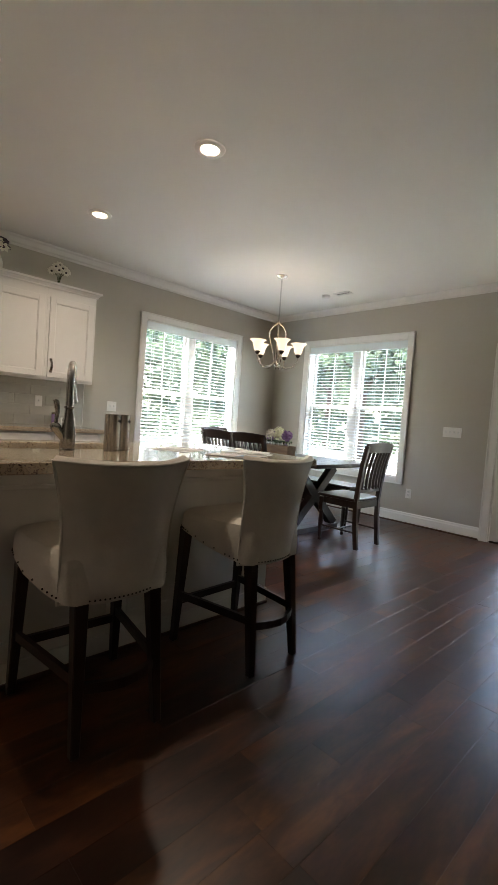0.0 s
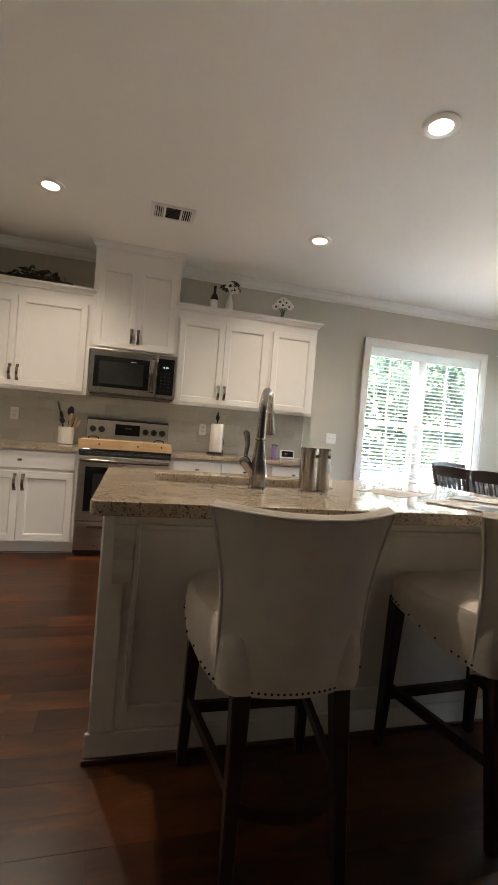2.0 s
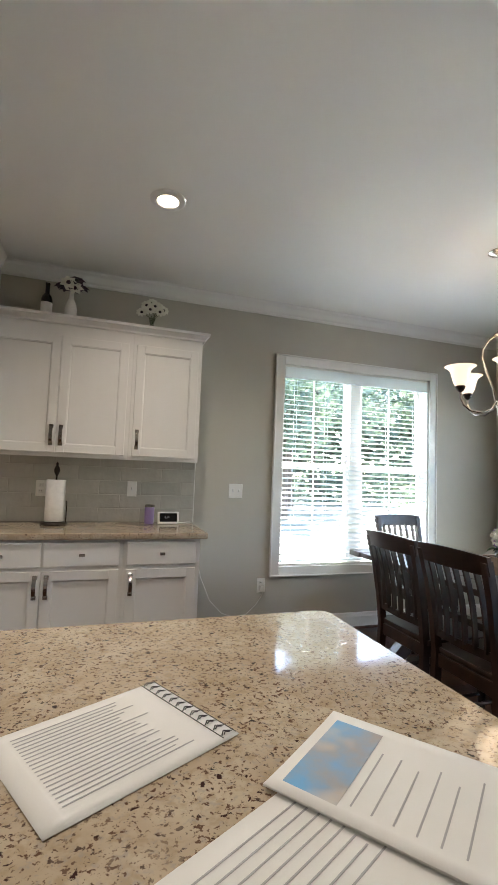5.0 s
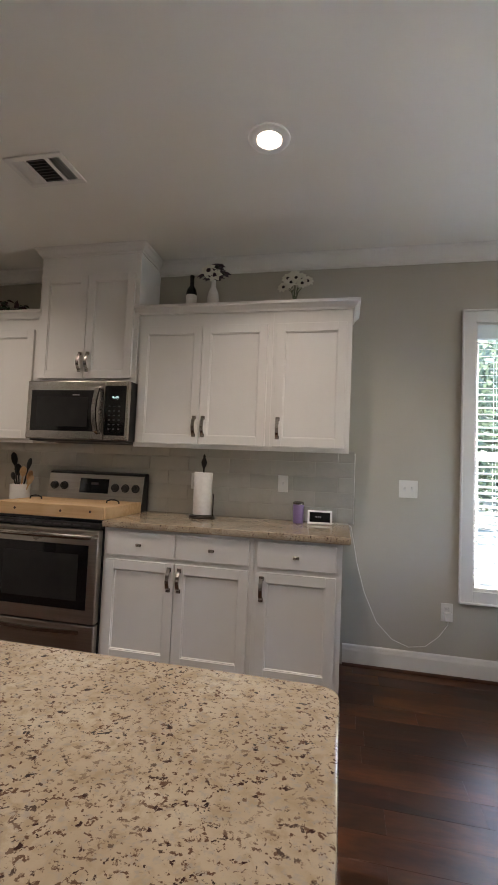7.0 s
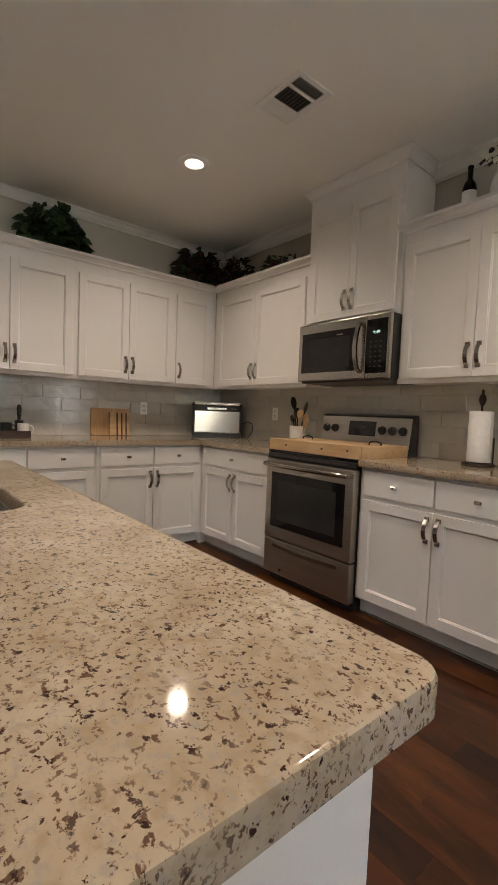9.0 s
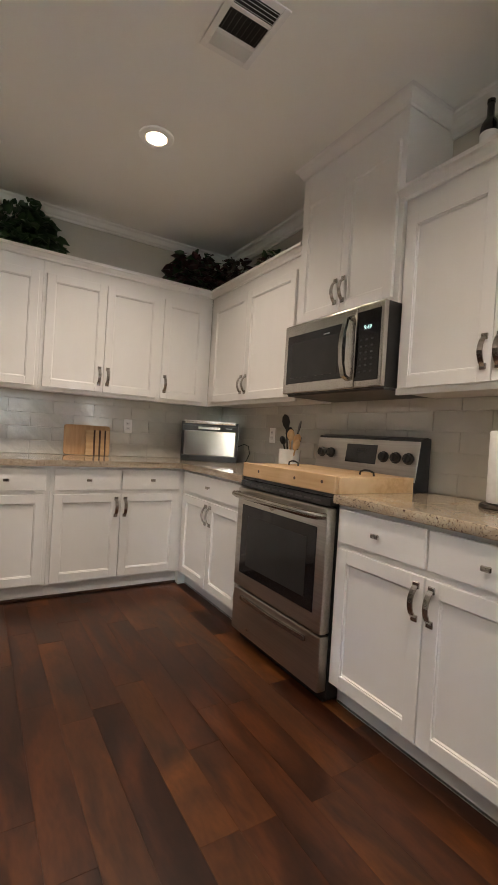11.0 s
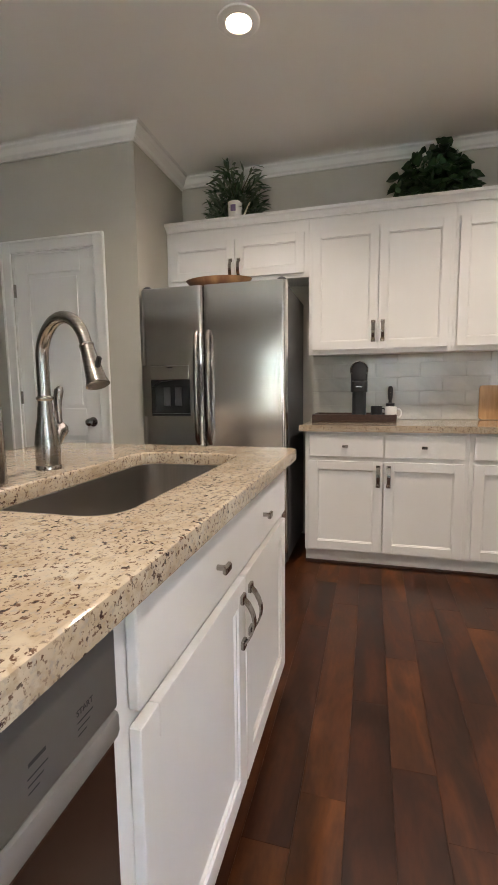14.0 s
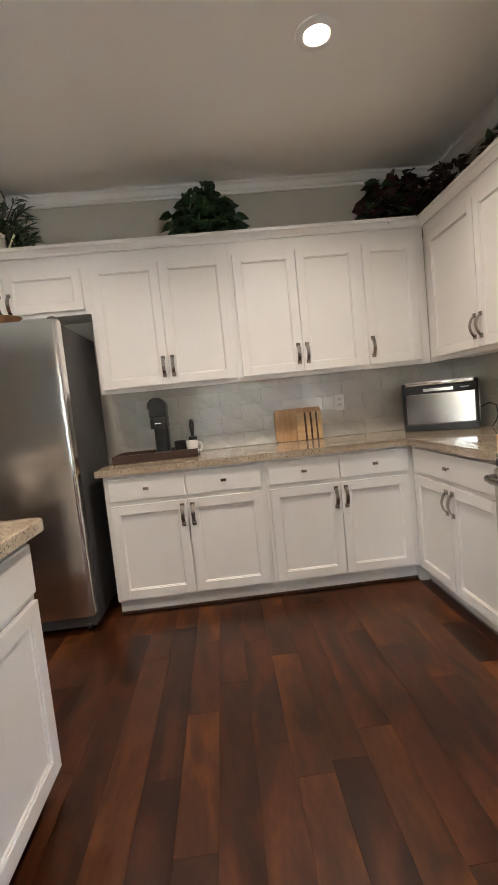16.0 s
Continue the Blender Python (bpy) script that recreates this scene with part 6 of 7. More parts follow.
def bushy(name, at, rx, ry, h, count, ln, w, mats, seed, label, category, narrow=False):
    t = thing(name, at, label=label, category=category)
    rnd = random.Random(seed)
    bm = bmesh.new()
    lathe(bm, [(rx * 0.35, 0), (rx * 0.45, 0.06), (rx * 0.4, 0.065)], 16)
    part("pot", bm, M["tray"], t)
    st = bmesh.new()
    bm = bmesh.new()
    for i in range(count):
        a = rnd.uniform(0, 2 * math.pi)
        r = rnd.random() ** 0.6
        el = rnd.uniform(0.0, 1.0)
        hh = h * (0.08 + 0.92 * el * (0.62 + 0.38 * math.sin(a * 3 + seed)) * (1 - 0.5 * r ** 4))
        p = Vector((rx * r * math.cos(a), ry * r * math.sin(a), hh))
        d = Vector((math.cos(a) * r + rnd.gauss(0, 0.35), math.sin(a) * r + rnd.gauss(0, 0.35), rnd.gauss(0.25 if narrow else -0.1, 0.4)))
        if narrow and i % 5 == 0 or i % 9 == 0:
            tube(st, [(0, 0, 0.06), (p.x * 0.4, p.y * 0.4, hh * 0.6 + 0.03), tuple(p)], 0.0016, 4)
        k = rnd.uniform(0.7, 1.25)
        leaf(bm, p, d, Vector((rnd.gauss(0, 0.4), rnd.gauss(0, 0.4), 1)), ln * k, w * k, rnd.uniform(0.1, 0.35), rnd.randrange(len(mats)))
    part("stems", st, M["stem"], t)
    part("foliage", bm, mats, t, kind="stuff")
    return t


ZT = UZ1 + 0.0405
bushy("ivy_plant", (-0.50, 4.27, ZT), 0.14, 0.225, 0.38, 620, 0.085, 0.078, [M["leaf"], M["leaf"]], 1, "dark green artificial ivy plant on top of the white cabinets", "plant")
bushy("burgundy_plant", (-0.49, 5.60, ZT), 0.15, 0.22, 0.36, 760, 0.10, 0.075, [M["leafd"], M["leafd"], M["leaf"]], 2, "dark burgundy artificial leaf arrangement on the corner cabinet top", "plant")
bushy("burgundy_plant", (-0.22, 5.82, ZT), 0.18, 0.12, 0.30, 280, 0.07, 0.05, [M["leafd"]], 5, "dark burgundy artificial leaf bunch beside the corner", "plant")
bushy("trailing_plant", (0.35, 5.85, ZT), 0.30, 0.09, 0.17, 330, 0.06, 0.04, [M["leafd"], M["leaf"]], 6, "low dark trailing artificial plant on the cabinet top", "plant")
bushy("sage_plant", (-0.50, 2.93, ZT), 0.14, 0.19, 0.48, 640, 0.085, 0.020, [M["leafg"], M["leafg"], M["leaf"]], 3, "feathery grey-green artificial plant on the cabinet above the fridge", "plant", True)
t = thing("plant_mug", (-0.352, 2.965, ZT), label="small white mug with a purple print in front of the plant", category="mug")
bm = bmesh.new()
lathe(bm, [(0.042, 0), (0.048, 0.004), (0.051, 0.105), (0.047, 0.105), (0.044, 0.01), (0.01, 0.008)], 24)
b = part("body", bm, M["ceramic"], t, smooth=True)
bx("print", (0.0505, 0.0535, -0.018, 0.018, 0.035, 0.078), M["purple"], b, 0.0008, "purple printed patch")
t = thing("candle_stick", (-0.355, 3.04, ZT), label="thin pale green stick leaning on the cabinet top", category="stick")
bm = bmesh.new()
tube(bm, [(0, -0.02, 0.006), (0, 0.03, 0.10)], 0.006, 8)
part("stick", bm, M["petalc"], t)

t = thing("wooden_bowl", (-0.10, 2.92, 1.7655), label="oval carved wooden bowl on top of the refrigerator", category="bowl")
bm = bmesh.new()
lathe(bm, [(0.07, 0), (0.16, 0.025), (0.215, 0.078), (0.225, 0.088), (0.205, 0.082), (0.13, 0.03), (0.03, 0.012)], 36, Matrix.Diagonal((0.6, 1, 1, 1)))
part("body", bm, M["bowl"], t, smooth=True)


def flower(par, p, d, r, n, petal, centre):
    bm = bmesh.new()
    d = Vector(d).normalized()
    q = d.to_track_quat("Z", "Y").to_matrix()
    for i in range(n):
        a = 2 * math.pi * i / n
        leaf(bm, Vector(p), q @ Vector((math.cos(a), math.sin(a), 0.25)), q @ Vector((0, 0, 1)), r, r * 0.75, 0.12)
    b = part("bloom", bm, petal, par)
    bm = bmesh.new()
    bmesh.ops.create_icosphere(bm, subdivisions=2, radius=r * 0.26, matrix=Matrix.Translation(Vector(p) + d * r * 0.06))
    part("centre", bm, centre, b, smooth=True)


t = thing("wine_bottle", (1.97, 5.76, ZT + 0.001), label="dark glass wine bottle with a cream label on the cabinet top", category="bottle")
bm = bmesh.new()
lathe(bm, [(0.034, 0), (0.0365, 0.004), (0.0365, 0.12), (0.030, 0.145), (0.015, 0.165), (0.0135, 0.225), (0.0155, 0.226), (0.0155, 0.238), (0.012, 0.24)], 28)
part("glass", bm, M["blackg"], t, smooth=True)
bm = bmesh.new()
lathe(bm, [(0.0368, 0.025), (0.0370, 0.026), (0.0370, 0.098), (0.0368, 0.099)], 28)
part("label", bm, M["paper"], t, "cream paper label", smooth=True)

t = thing("white_vase", (2.125, 5.76, ZT + 0.001), label="white bottle-shaped vase with dark and white artificial flowers", category="vase")
bm = bmesh.new()
lathe(bm, [(0.034, 0), (0.04, 0.01), (0.043, 0.07), (0.036, 0.11), (0.018, 0.15), (0.015, 0.19), (0.018, 0.20), (0.013, 0.20), (0.012, 0.16)], 28)
part("body", bm, M["ceramic"], t, smooth=True)
rnd = random.Random(4)
for i in range(11):
    a = rnd.uniform(0, 6.28)
    p = Vector((0.052 * math.cos(a) * (i % 3 + 0.6) / 2.2, 0.04 * math.sin(a), 0.235 + rnd.uniform(-0.02, 0.05)))
    w = i in (0, 4)
    if w:
        p = Vector((-0.02 + 0.01 * i, -0.06, 0.24 - 0.008 * i))
    flower(t, p, (p.x * 2, -1.0 if w else p.y - 0.4, 0.4), 0.06, 7, M["petalw"] if w else M["petald"], M["petald"] if w else M["black"])
bm = bmesh.new()
for i in range(4):
    tube(bm, [(0, 0, 0.17), (0.02 * (i - 1.5), -0.01, 0.25)], 0.002, 5)
part("stems", bm, M["stem"], t)

t = thing("daisy_vase", (2.68, 5.76, ZT + 0.001), label="small clear vase of white artificial daisies on the cabinet top", category="vase")
bm = bmesh.new()
lathe(bm, [(0.018, 0), (0.020, 0.004), (0.012, 0.05), (0.022, 0.10), (0.020, 0.10), (0.010, 0.05), (0.016, 0.008)], 20)
part("glass", bm, M["vase"], t, smooth=True)
bm = bmesh.new()
pts = [(-0.075, 0.0, 0.13), (-0.045, -0.03, 0.175), (-0.005, -0.02, 0.20), (0.04, -0.03, 0.175), (0.080, 0.0, 0.165), (-0.02, -0.05, 0.14), (0.05, -0.04, 0.135), (0.035, 0.03, 0.20), (0.012, -0.06, 0.165), (-0.055, 0.02, 0.15)]
for p in pts:
    tube(bm, [(0, 0, 0.01), (p[0] * 0.3, p[1] * 0.3, 0.10), p], 0.0018, 5)
part("stems", bm, M["stem"], t)
for p in pts:
    flower(t, Vector(p), (p[0] * 3, -1.0, 0.35), 0.043, 9, M["petalw"], M["black"])

t = thing("flower_box", (4.72, 4.48, 0.7605), 90, label="rustic wooden box with glass jars of cream and purple artificial flowers", category="flower box")
for q in ((-0.20, 0.20, -0.07, -0.058, 0, 0.105), (-0.20, 0.20, 0.058, 0.07, 0, 0.105), (-0.20, -0.188, -0.0575, 0.0575, 0, 0.105), (0.188, 0.20, -0.0575, 0.0575, 0, 0.105), (-0.1875, 0.1875, -0.0575, 0.0575, 0, 0.01)):
    bx("board", q, M["crate"], t, 0.002)
for x in (-0.12, 0.0, 0.12):
    bm = bmesh.new()
    lathe(bm, [(0.035, 0.0105), (0.04, 0.02), (0.04, 0.13), (0.03, 0.145), (0.032, 0.16), (0.029, 0.16), (0.027, 0.145), (0.036, 0.12), (0.036, 0.02), (0.01, 0.016)], 20, Matrix.Translation((x, 0, 0)))
    part("jar", bm, M["vase"], t, "clear glass jar", smooth=True)
rnd = random.Random(12)
for x, y, z, r, mt in ((0.0, 0.0, 0.235, 0.075, "petalc"), (-0.13, 0.01, 0.215, 0.062, "petalp"), (0.13, -0.01, 0.215, 0.062, "petalp"), (0.075, 0.06, 0.225, 0.055, "petalw"), (-0.07, -0.06, 0.205, 0.05, "petalp")):
    bm = bmesh.new()
    for i in range(95):
        v = Vector((rnd.gauss(0, 1), rnd.gauss(0, 1), rnd.gauss(0.2, 1))).normalized()
        leaf(bm, Vector((x, y, z)) + v * r * 0.72, v + Vector((rnd.gauss(0, 0.5), rnd.gauss(0, 0.5), rnd.gauss(0, 0.5))), v, r * 0.42, r * 0.34, 0.1)
    bmesh.ops.create_icosphere(bm, subdivisions=2, radius=r * 0.7, matrix=Matrix.Translation((x, y, z)))
    tube(bm, [(x * 0.9, y * 0.3, 0.03), (x, y, z)], 0.003, 5)
    part("bloom", bm, M[mt], t)
bm = bmesh.new()
for i in range(34):
    a = rnd.uniform(0, 6.28)
    leaf(bm, Vector((rnd.uniform(-0.15, 0.15), 0.03 * math.sin(a), 0.155)), Vector((math.cos(a), math.sin(a), -0.2)), Vector((0, 0, 1)), 0.07, 0.035)
part("leaves", bm, M["leaf"], t, kind="stuff")


# ---- things on the counters ----
ZC = 0.9147
t = thing("serving_tray", (-0.42, 3.79, ZC), 90, label="dark brown wooden serving tray on the granite counter", category="tray")
bx("base", (-0.275, 0.275, -0.15, 0.15, 0, 0.01), M["tray"], t)
for q in ((-0.275, 0.275, -0.15, -0.137, 0.0105, 0.052), (-0.275, 0.275, 0.137, 0.15, 0.0105, 0.052), (-0.275, -0.262, -0.1365, 0.1365, 0.0105, 0.052), (0.262, 0.275, -0.1365, 0.1365, 0.0105, 0.052)):
    bx("rim", q, M["tray"], t, 0.002)

t = thing("coffee_machine", (-0.45, 3.82, ZC + 0.0105), 90, label="slim black pod coffee machine standing on the tray", category="coffee machine")
bm = bmesh.new()
prism(bm, round_rect(-0.05, 0.05, -0.10, 0.13, 0.03), 0, 0.03, bevel=0.004)
part("base", bm, M["black"], t, smooth=True)
bm = bmesh.new()
prism(bm, round_rect(-0.048, 0.048, 0.0, 0.125, 0.03), 0.0305, 0.25, bevel=0.004)
part("column", bm, M["slate"], t, smooth=True)
bm = bmesh.new()
prism(bm, round_rect(-0.056, 0.056, -0.09, 0.126, 0.035), 0.19, 0.265, bevel=0.006)
part("brew_head", bm, M["black"], t, smooth=True)
bx("badge", (-0.022, 0.022, -0.0925, -0.0905, 0.222, 0.23), M["nickel"], t, 0)
bm = bmesh.new()
outl = [(-0.054, 0.0)] + [(-0.054 * math.cos(radians(a)), 0.075 + 0.052 * math.sin(radians(a))) for a in range(0, 181, 15)] + [(0.054, 0.0)]
prism(bm, outl, -0.10, 0.08, bevel=0.008, m=Matrix(((1, 0, 0, 0), (0, 0, 1, 0.02), (0, 1, 0, 0.2655), (0, 0, 0, 1))))
part("lid", bm, M["black"], t, smooth=True)
bm = bmesh.new()
tube(bm, [(0.0565 * math.cos(radians(a)), -0.082, 0.340 + 0.056 * math.sin(radians(a))) for a in range(-30, 211, 20)], 0.005, 8)
part("lever", bm, M["nickel"], t, "silver arched lever", smooth=True)


def mug(at, rz, label, mt, name="mug"):
    t = thing(name, at, rz, label=label, category="mug")
    bm = bmesh.new()
    lathe(bm, [(0.034, 0), (0.038, 0.003), (0.040, 0.09), (0.0375, 0.092), (0.035, 0.088), (0.034, 0.01), (0.01, 0.008)], 28)
    part("body", bm, mt, t, smooth=True)
    bm = bmesh.new()
    tube(bm, [(0.039, 0, 0.075), (0.055, 0, 0.077), (0.066, 0, 0.062), (0.066, 0, 0.038), (0.055, 0, 0.022), (0.039, 0, 0.022)], 0.0048, 8)
    part("handle", bm, mt, t, smooth=True)


mug((-0.35, 4.03, ZC + 0.0105), 80, "white ceramic mug on the dark tray", M["ceramic"])
mug((-0.47, 3.94, ZC + 0.0105), 60, "black ceramic mug behind the white mug", M["black"])
t = thing("milk_frother", (-0.48, 4.03, ZC + 0.0105), label="black handheld milk frother standing behind the mugs", category="kitchen gadget")
bm = bmesh.new()
lathe(bm, [(0.03, 0), (0.03, 0.11), (0.012, 0.115), (0.011, 0.13), (0.016, 0.15), (0.018, 0.20), (0.013, 0.225), (0.005, 0.23)], 20)
part("body", bm, M["black"], t, smooth=True)
for z in (0.16, 0.185):
    bm = bmesh.new()
    bmesh.ops.create_icosphere(bm, subdivisions=2, radius=0.004, matrix=Matrix.Translation((0.017, 0, z)))
    part("button", bm, M["nickel"], t)

t = thing("cutting_board", (-0.630, 4.80, ZC), 90, label="maple cutting board leaning on the tiled wall", category="cutting board")
bm = bmesh.new()
prism(bm, round_rect(-0.175, 0.175, 0, 0.235, 0.02), -0.009, 0.009, bevel=0.003, m=pose(0, 0.008, 0.002, 86))
part("board", bm, M["maple"], t, smooth=True)
t = thing("striped_board", (-0.595, 4.86, ZC), 90, label="smaller cutting board with dark walnut stripes, leaning on the large board", category="cutting board")
P = pose(0, 0.0, 0.002, 86)
stripes = ((-0.08, -0.022, "pine"), (-0.022, -0.008, "walnut"), (-0.008, 0.020, "pine"), (0.020, 0.034, "walnut"), (0.034, 0.062, "pine"), (0.062, 0.074, "walnut"), (0.074, 0.10, "pine"))
for a, b, mt in stripes:
    bx("strip", (a, b - 0.0003, 0, 0.20, -0.008, 0.008), M[mt], t, 0.0008, m=P)

t = thing("toaster_oven", (-0.372, 5.752, ZC), 60, label="black and stainless flip-up toaster oven in the counter corner", category="toaster oven")
t.matrix_world = t.matrix_world @ Matrix.Scale(1.07, 4)
bx("casing", (-0.22, 0.22, -0.10, 0.10, 0.022, 0.305), M["black"], t, 0.008, "black casing")
bx("door", (-0.20, 0.20, -0.112, -0.1005, 0.045, 0.235), M["dwsteel"], t, 0.004, "mirror-like stainless front")
bx("top_trim", (-0.20, 0.20, -0.108, 0.04, 0.2865, 0.314), M["steelh"], t, 0.006)
bx("control_strip", (-0.21, 0.21, -0.114, -0.1005, 0.238, 0.275), M["black"], t, 0.003)
bx("label_plate", (-0.09, 0.08, -0.1155, -0.1142, 0.247, 0.266), M["nickel"], t, 0.0005)
bx("print", (0.12, 0.17, -0.1150, -0.1142, 0.257, 0.262), M["inkg"], t, 0)
bx("foot_rail", (-0.215, 0.215, -0.112, -0.1005, 0.0, 0.042), M["black"], t, 0.004)
bx("base", (-0.205, 0.205, -0.099, 0.095, 0.0, 0.0215), M["black"], t, 0.003)
for i in range(14):
    bx("vent_fin", (0.2205, 0.2235, -0.095, -0.085, 0.06 + i * 0.014, 0.067 + i * 0.014), M["nickel"], t, 0)
t = thing("power_cord", (0, 0, 0), label="black power cord looping beside the toaster oven", category="cable")
bm = bmesh.new()
tube(bm, [(-0.19, 5.925, 1.05), (-0.10, 5.93, 1.075), (-0.055, 5.945, 1.06), (-0.06, 5.96, 1.0), (-0.10, 5.965, 0.95), (-0.14, 5.968, 0.921)], 0.004, 8)
part("cord", bm, M["black"], t, smooth=True)

t = thing("utensil_crock", (0.70, 5.80, ZC), label="white ceramic utensil crock filled with wooden and black utensils", category="utensil holder")
bm = bmesh.new()
lathe(bm, [(0.060, 0), (0.068, 0.004), (0.071, 0.148), (0.074, 0.158), (0.067, 0.158), (0.064, 0.15), (0.061, 0.01), (0.01, 0.008)], 36)
part("crock", bm, M["ceramic"], t, smooth=True)


def utensil(name, top, foot, head, mt, lb):
    u = thing(name, (0.70, 5.80, ZC), label=lb, category="kitchen utensil", group="utensils in the crock")
    top, foot = Vector(top), Vector(foot)
    d = (top - foot).normalized()
    bm = bmesh.new()
    tube(bm, [foot, top], 0.0055, 8)
    part("handle", bm, M[mt], u, smooth=True)
    q = Matrix.Translation(top + d * head[1] * 0.4) @ d.to_track_quat("Z", "Y").to_matrix().to_4x4()
    bm = bmesh.new()
    prof = [(0.25, -0.5), (0.75, -0.3), (1.0, 0.0), (0.85, 0.3), (0.35, 0.5)]
    lathe(bm, [(r * head[0] / 2, z * head[1]) for r, z in prof], 18, q @ Matrix.Diagonal((1, head[2], 1, 1)))
    part("head", bm, M[mt], u, smooth=True)


utensil("spoon", (0.03, -0.02, 0.22), (0.0, 0.0, 0.012), (0.05, 0.075, 0.25), "pine", "pale wooden spoon standing in the crock")
utensil("spoon", (0.065, 0.0, 0.19), (0.01, 0.01, 0.012), (0.055, 0.08, 0.2), "maple", "tan wooden spoon standing in the crock")
utensil("spatula", (-0.065, 0.01, 0.30), (0.0, 0.0, 0.012), (0.06, 0.10, 0.12), "black", "tall black nylon spatula leaning in the crock")
utensil("ladle", (-0.03, -0.03, 0.19), (0.01, 0.0, 0.012), (0.075, 0.06, 0.5), "black", "black nylon ladle standing in the crock")
utensil("spoon", (-0.045, 0.03, 0.225), (0.0, 0.01, 0.012), (0.06, 0.09, 0.3), "black", "black nylon spoon standing in the crock")
utensil("spatula", (0.02, 0.045, 0.27), (0.0, 0.0, 0.012), (0.07, 0.09, 0.12), "black", "black slotted spatula standing in the crock")
utensil("spoon", (0.085, -0.02, 0.16), (0.01, 0.0, 0.012), (0.05, 0.08, 0.25), "pine", "short pale wooden spoon leaning in the crock")
utensil("tongs", (0.055, 0.03, 0.20), (0.0, 0.01, 0.012), (0.03, 0.05, 0.3), "grey", "dark grey tongs standing in the crock")

t = thing("paper_towel_holder", (2.105, 5.80, ZC), label="black metal paper towel stand with a nearly full white roll", category="paper towel holder")
bm = bmesh.new()
lathe(bm, [(0.085, 0), (0.088, 0.006), (0.082, 0.016), (0.03, 0.02), (0.006, 0.022), (0.006, 0.33), (0.009, 0.335), (0.016, 0.35), (0.02, 0.37), (0.014, 0.39), (0.007, 0.40), (0.009, 0.41), (0.003, 0.425)], 28)
part("stand", bm, M["bronze"], t, smooth=True)
bm = bmesh.new()
tube(bm, [(0.075, 0.0, 0.01), (0.075, 0.0, 0.15), (0.072, 0, 0.16)], 0.004, 8)
part("arm", bm, M["bronze"], t)
bm = bmesh.new()
lathe(bm, [(0.021, 0.0225), (0.060, 0.0225), (0.062, 0.026), (0.062, 0.298), (0.060, 0.302), (0.021, 0.302)], 40)
part("roll", bm, M["towel"], t, "white paper towel roll", smooth=True)
bm = bmesh.new()
box(bm, 0.0585, 0.0600, -0.045, 0.0, 0.045, 0.301, m=pose(0, 0, 0, 0, 0, 8))
part("loose_sheet", bm, M["towel"], t)

t = thing("purple_candle", (2.745, 5.85, ZC), label="tall purple metallic tumbler with a silver lid on the counter", category="tumbler")
bm = bmesh.new()
lathe(bm, [(0.030, 0), (0.034, 0.004), (0.036, 0.118), (0.034, 0.122)], 28)
part("body", bm, M["purple"], t, smooth=True)
bm = bmesh.new()
lathe(bm, [(0.036, 0.1225), (0.036, 0.135), (0.030, 0.14), (0.01, 0.142)], 28)
part("lid", bm, M["nickel"], t, smooth=True)

t = thing("clock_display", (2.885, 5.83, ZC), 4, label="white framed small digital display on the counter, switched on", category="digital clock")
P = pose(0, 0, 0, -12)
bx("case", (-0.078, 0.078, 0.0, 0.022, 0.004, 0.092), M["trim"], t, 0.005, m=P)
bx("screen", (-0.065, 0.065, -0.0015, 0.0, 0.018, 0.080), M["blackg"], t, 0, "black glossy screen", m=P)
cu = bpy.data.curves.new("digits", "FONT")
cu.body, cu.size, cu.extrude, cu.align_x = "9:49", 0.022, 0.0002, "CENTER"
cu.materials.append(M["inkg"])
ob = new("digits", cu)
ob.parent = t
ob.matrix_basis = P @ pose(-0.01, -0.002, 0.042, 90)
t = thing("white_cable", label="thin white cable hanging from the counter to the low outlet", category="cable")
bm = bmesh.new()
tube(bm, [(2.90, 5.86, 0.925), (2.98, 5.90, 0.919), (3.06, 5.94, 0.919), (3.085, 5.955, 0.90), (3.10, 5.965, 0.82), (3.13, 5.978, 0.66), (3.18, 5.982, 0.48), (3.26, 5.982, 0.30), (3.36, 5.980, 0.20), (3.46, 5.978, 0.165), (3.56, 5.977, 0.18), (3.64, 5.975, 0.25), (3.69, 5.965, 0.33), (3.692, 5.96, 0.365)], 0.0028, 7)
part("cord", bm, M["trim"], t, smooth=True)
bx("charger", (3.672, 3.712, 5.955, 5.990, 0.355, 0.405), M["trim"], t, 0.004, "white charger block")


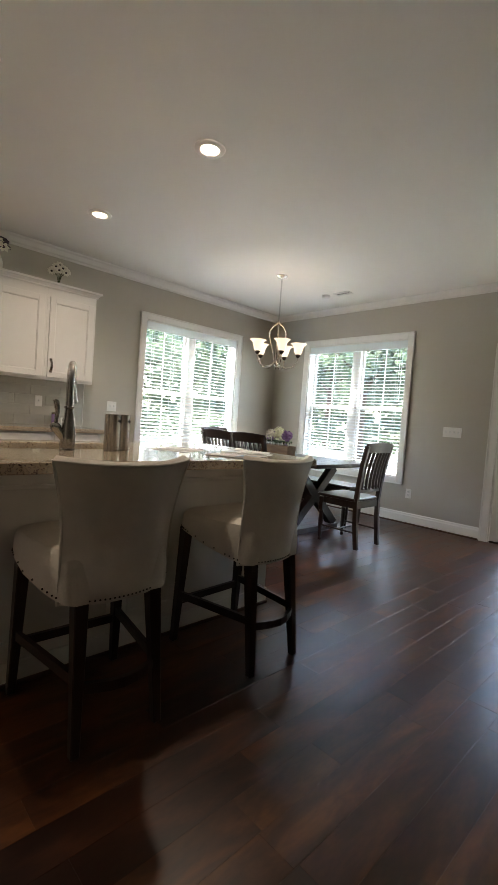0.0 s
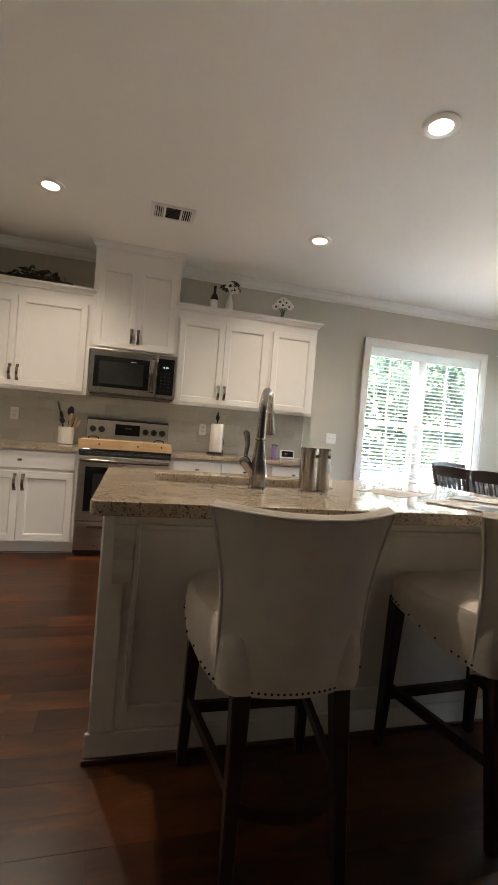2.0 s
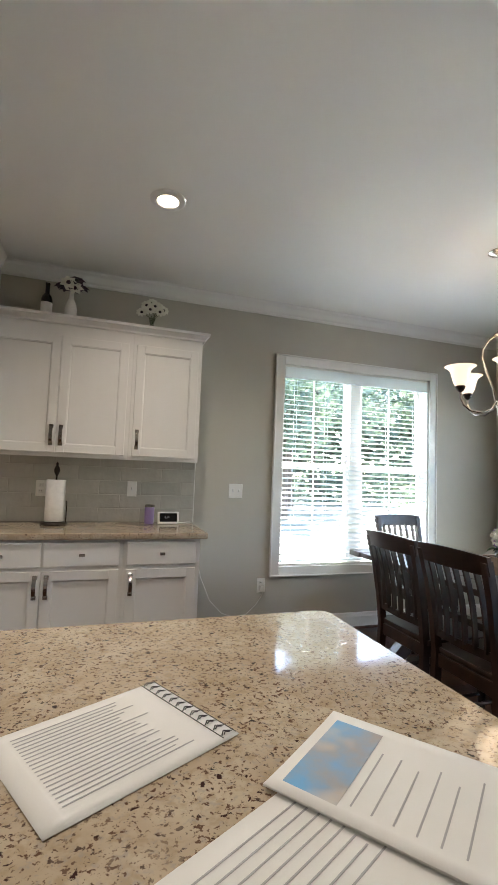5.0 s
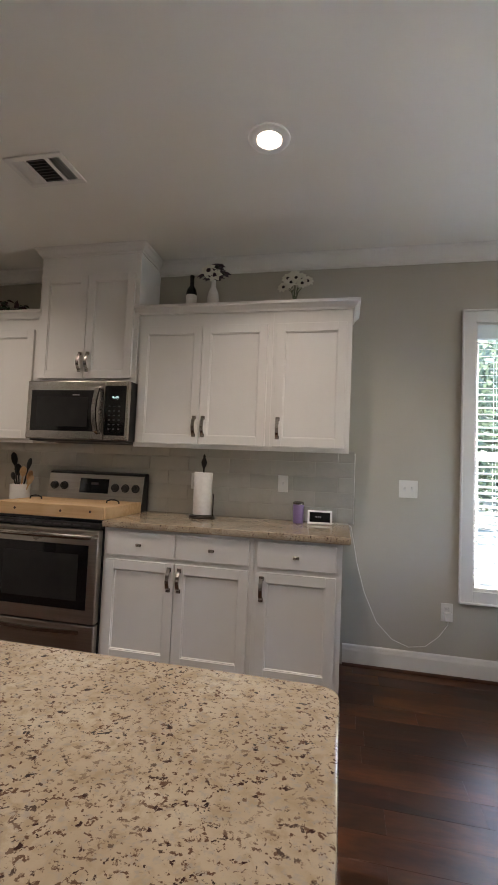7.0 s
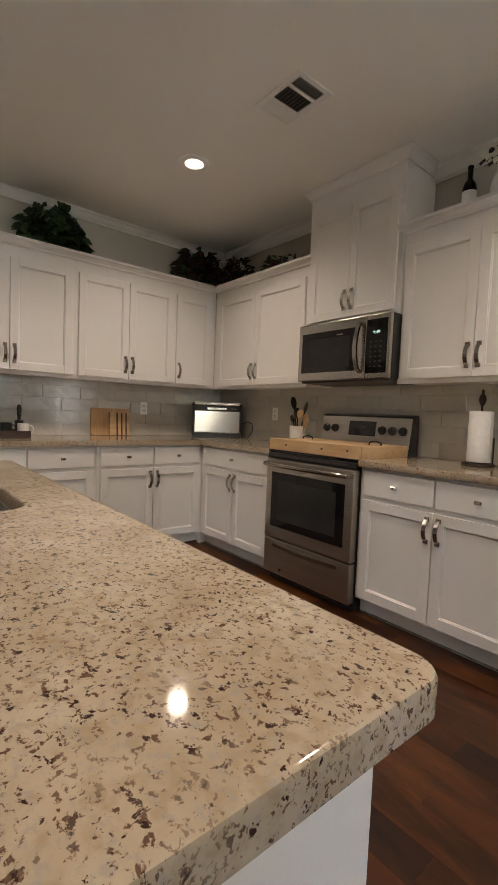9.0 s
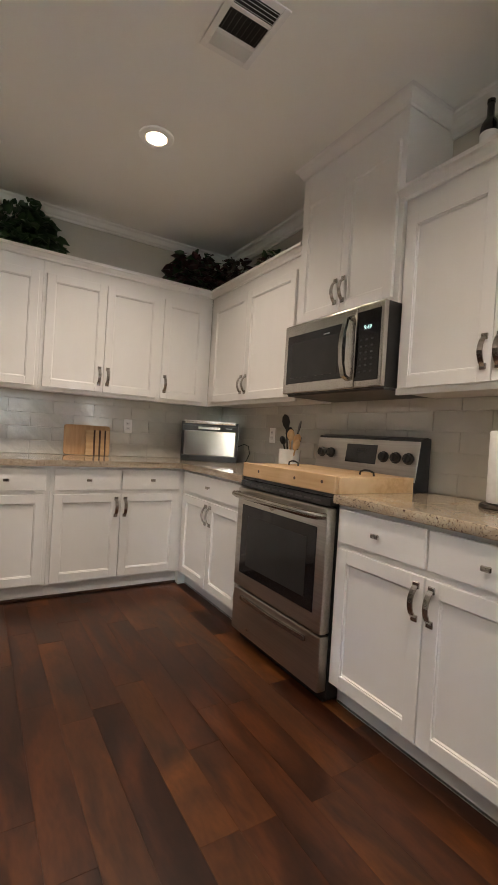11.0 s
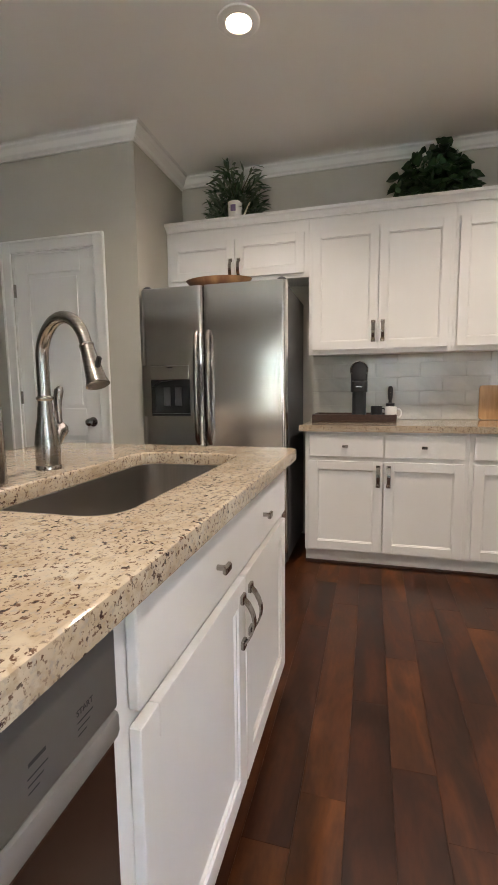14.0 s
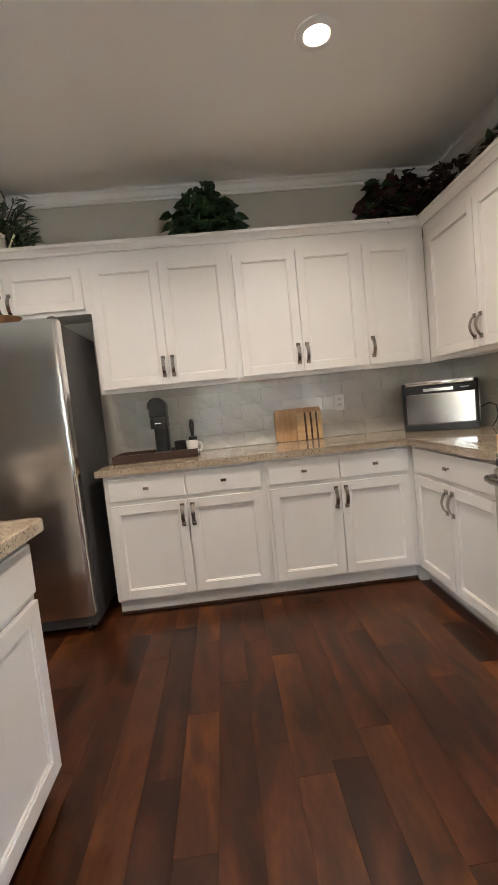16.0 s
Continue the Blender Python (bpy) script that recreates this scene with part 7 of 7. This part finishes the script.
# ---- papers on the island ----
def sheet(name, at, rz, w, h, layers, label, header=None, border=False, lines=12, curl=0.004, cat="paper"):
    t = thing(name, at, rz, label=label, category=cat)
    for k in range(layers):
        bm = bmesh.new()
        n = 10
        g = [[bm.verts.new((-w / 2 + w * i / n, -h / 2 + h * j / n, 0.0006 + 0.0010 * k + curl * (abs(i / n - 0.5) * 2) ** 3 * (k + 1) / layers)) for i in range(n + 1)] for j in range(n + 1)]
        for j in range(n):
            for i in range(n):
                bm.faces.new((g[j][i], g[j][i + 1], g[j + 1][i + 1], g[j + 1][i]))
        s = part("sheet", bm, M["paper"], t, smooth=True)
        sol = s.modifiers.new("thick", "SOLIDIFY")
        sol.thickness, sol.offset = 0.0005, -1
    z = 0.0006 + 0.0010 * (layers - 1)
    if header:
        x0, x1, y0, y1 = header
        bm = bmesh.new()
        box(bm, x0, x1, y0, y1, z + 0.0012, z + 0.0016)
        part("printed_picture", bm, M["bluepic"], t, "blue and brown printed picture")
    bm = bmesh.new()
    rnd = random.Random(len(name) + lines)
    for i in range(lines):
        y = h * 0.40 - i * h * 0.8 / max(1, lines)
        x1 = w * 0.30 - rnd.random() * w * 0.2
        if header and header[2] - 0.01 < y < header[3] + 0.01:
            continue
        box(bm, -w * 0.38, x1, y, y + 0.0022, z + 0.0010, z + 0.0013)
    part("print_lines", bm, M["inkg"], t)
    if border:
        bm = bmesh.new()
        x = w * 0.46
        box(bm, x - 0.017, x - 0.0155, -h / 2 + 0.004, h / 2 - 0.004, z + 0.003, z + 0.0034)
        box(bm, x + 0.0075, x + 0.009, -h / 2 + 0.004, h / 2 - 0.004, z + 0.003, z + 0.0034)
        k = int(h / 0.018)
        for i in range(k):
            y = -h / 2 + 0.010 + i * 0.018
            for q in (((x - 0.014, y), (x - 0.004, y + 0.008)), ((x - 0.004, y + 0.008), (x + 0.006, y)), ((x - 0.010, y), (x - 0.004, y + 0.004)), ((x - 0.004, y + 0.004), (x + 0.002, y))):
                tube(bm, [(*q[0], z + 0.0034), (*q[1], z + 0.0034)], 0, flat=(0.0018, 0.0006))
        part("printed_border", bm, M["ink"], t, "black zigzag printed border")
    return t


M["bluepic"] = pbr("printed_picture", (0.16, 0.42, 0.72), (0.45, 0.36, 0.30), 14, 0.3, c3=(0.72, 0.72, 0.70), s3=7)
ZI = 0.9245
sheet("printed_sheet", (2.432, 3.145, ZI), 28, 0.279, 0.216, 1, "white printed sheet of paper with a black zigzag border", border=True, lines=20, curl=0.0005)
sheet("booklet", (2.633, 2.852, ZI), 28, 0.41, 0.255, 2, "open white pamphlet with blue and brown printed pictures", header=(-0.19, -0.02, -0.10, -0.02), lines=14, curl=0.002)
sheet("booklet", (2.765, 2.955, ZI + 0.0045), 38, 0.21, 0.27, 2, "white folded brochure with a coloured printed picture, lying on the pamphlet", header=(-0.085, 0.085, 0.05, 0.12), lines=9, curl=0.002)


# ---- floor planks, along x ----
def floor_planks():
    rnd = random.Random(5)
    pitch, y0 = 0.1265, 4.236
    near, far = [], []
    k0, k1 = math.floor((S_WALL - y0) / pitch), math.ceil((N_WALL - y0) / pitch)
    for k in range(k0, k1):
        ya, yb = y0 + k * pitch, y0 + (k + 1) * pitch
        x = W_WALL - rnd.uniform(0.0, 1.0)
        while x < E_WALL:
            ln = rnd.choice((0.38, 0.55, 0.75, 0.95, 1.15)) * rnd.uniform(0.9, 1.1)
            a, b = max(x, W_WALL), min(x + ln, E_WALL)
            x += ln
            if b - a < 0.03 or (ya + yb) / 2 < 2.44 and b < P_WALL:
                continue
            if (ya + yb) / 2 < 2.4:
                a = max(a, P_WALL)
            q = (a, b, max(ya, S_WALL), min(yb, N_WALL), rnd.uniform(-0.0003, 0.0003))
            cx, cy = (a + b) / 2, (ya + yb) / 2
            hidden = (1.3 < cx < 2.9 and 3.0 < cy < 3.55) or cy > 5.48 and cx < 3.0 or cx < -0.1
            seen = (-0.1 < cx < 5.6 and 1.3 < cy < 5.48) and not hidden and not (cx < 1.0 and cy < 2.2)
            (near if seen and b - a > 0.06 else far).append((q, math.hypot(cx - 2.3, cy - 3.6)))
    near.sort(key=lambda e: e[1])
    far += near[300:]
    near = near[:300]
    g, h = 0.0001, 0.0004

    def plank(bm, q, cx=0, cy=0):
        a, b, c, d, z = q
        lo = [bm.verts.new((x - cx, y - cy, -0.004)) for x, y in ((a + g, c + g), (b - g, c + g), (b - g, d - g), (a + g, d - g))]
        mid = [bm.verts.new((x - cx, y - cy, z - 0.0001)) for x, y in ((a + g, c + g), (b - g, c + g), (b - g, d - g), (a + g, d - g))]
        top = [bm.verts.new((x - cx, y - cy, z + 0.0004)) for x, y in ((a + g + h, c + g + h), (b - g - h, c + g + h), (b - g - h, d - g - h), (a + g + h, d - g - h))]
        bm.faces.new(top)
        for r, s in ((lo, mid), (mid, top)):
            for i in range(4):
                bm.faces.new((r[i], r[(i + 1) % 4], s[(i + 1) % 4], s[i]))
    for q, _ in near:
        bm = bmesh.new()
        cx, cy = (q[0] + q[1]) / 2, (q[2] + q[3]) / 2
        plank(bm, q, cx, cy)
        ob = part("plank", bm, M["plank"], floor)
        ob.matrix_basis = Matrix.Translation((cx, cy, 0))
    bm = bmesh.new()
    for q, _ in far:
        plank(bm, q)
    part("planks", bm, M["plank2"], floor, kind="stuff")


floor_planks()
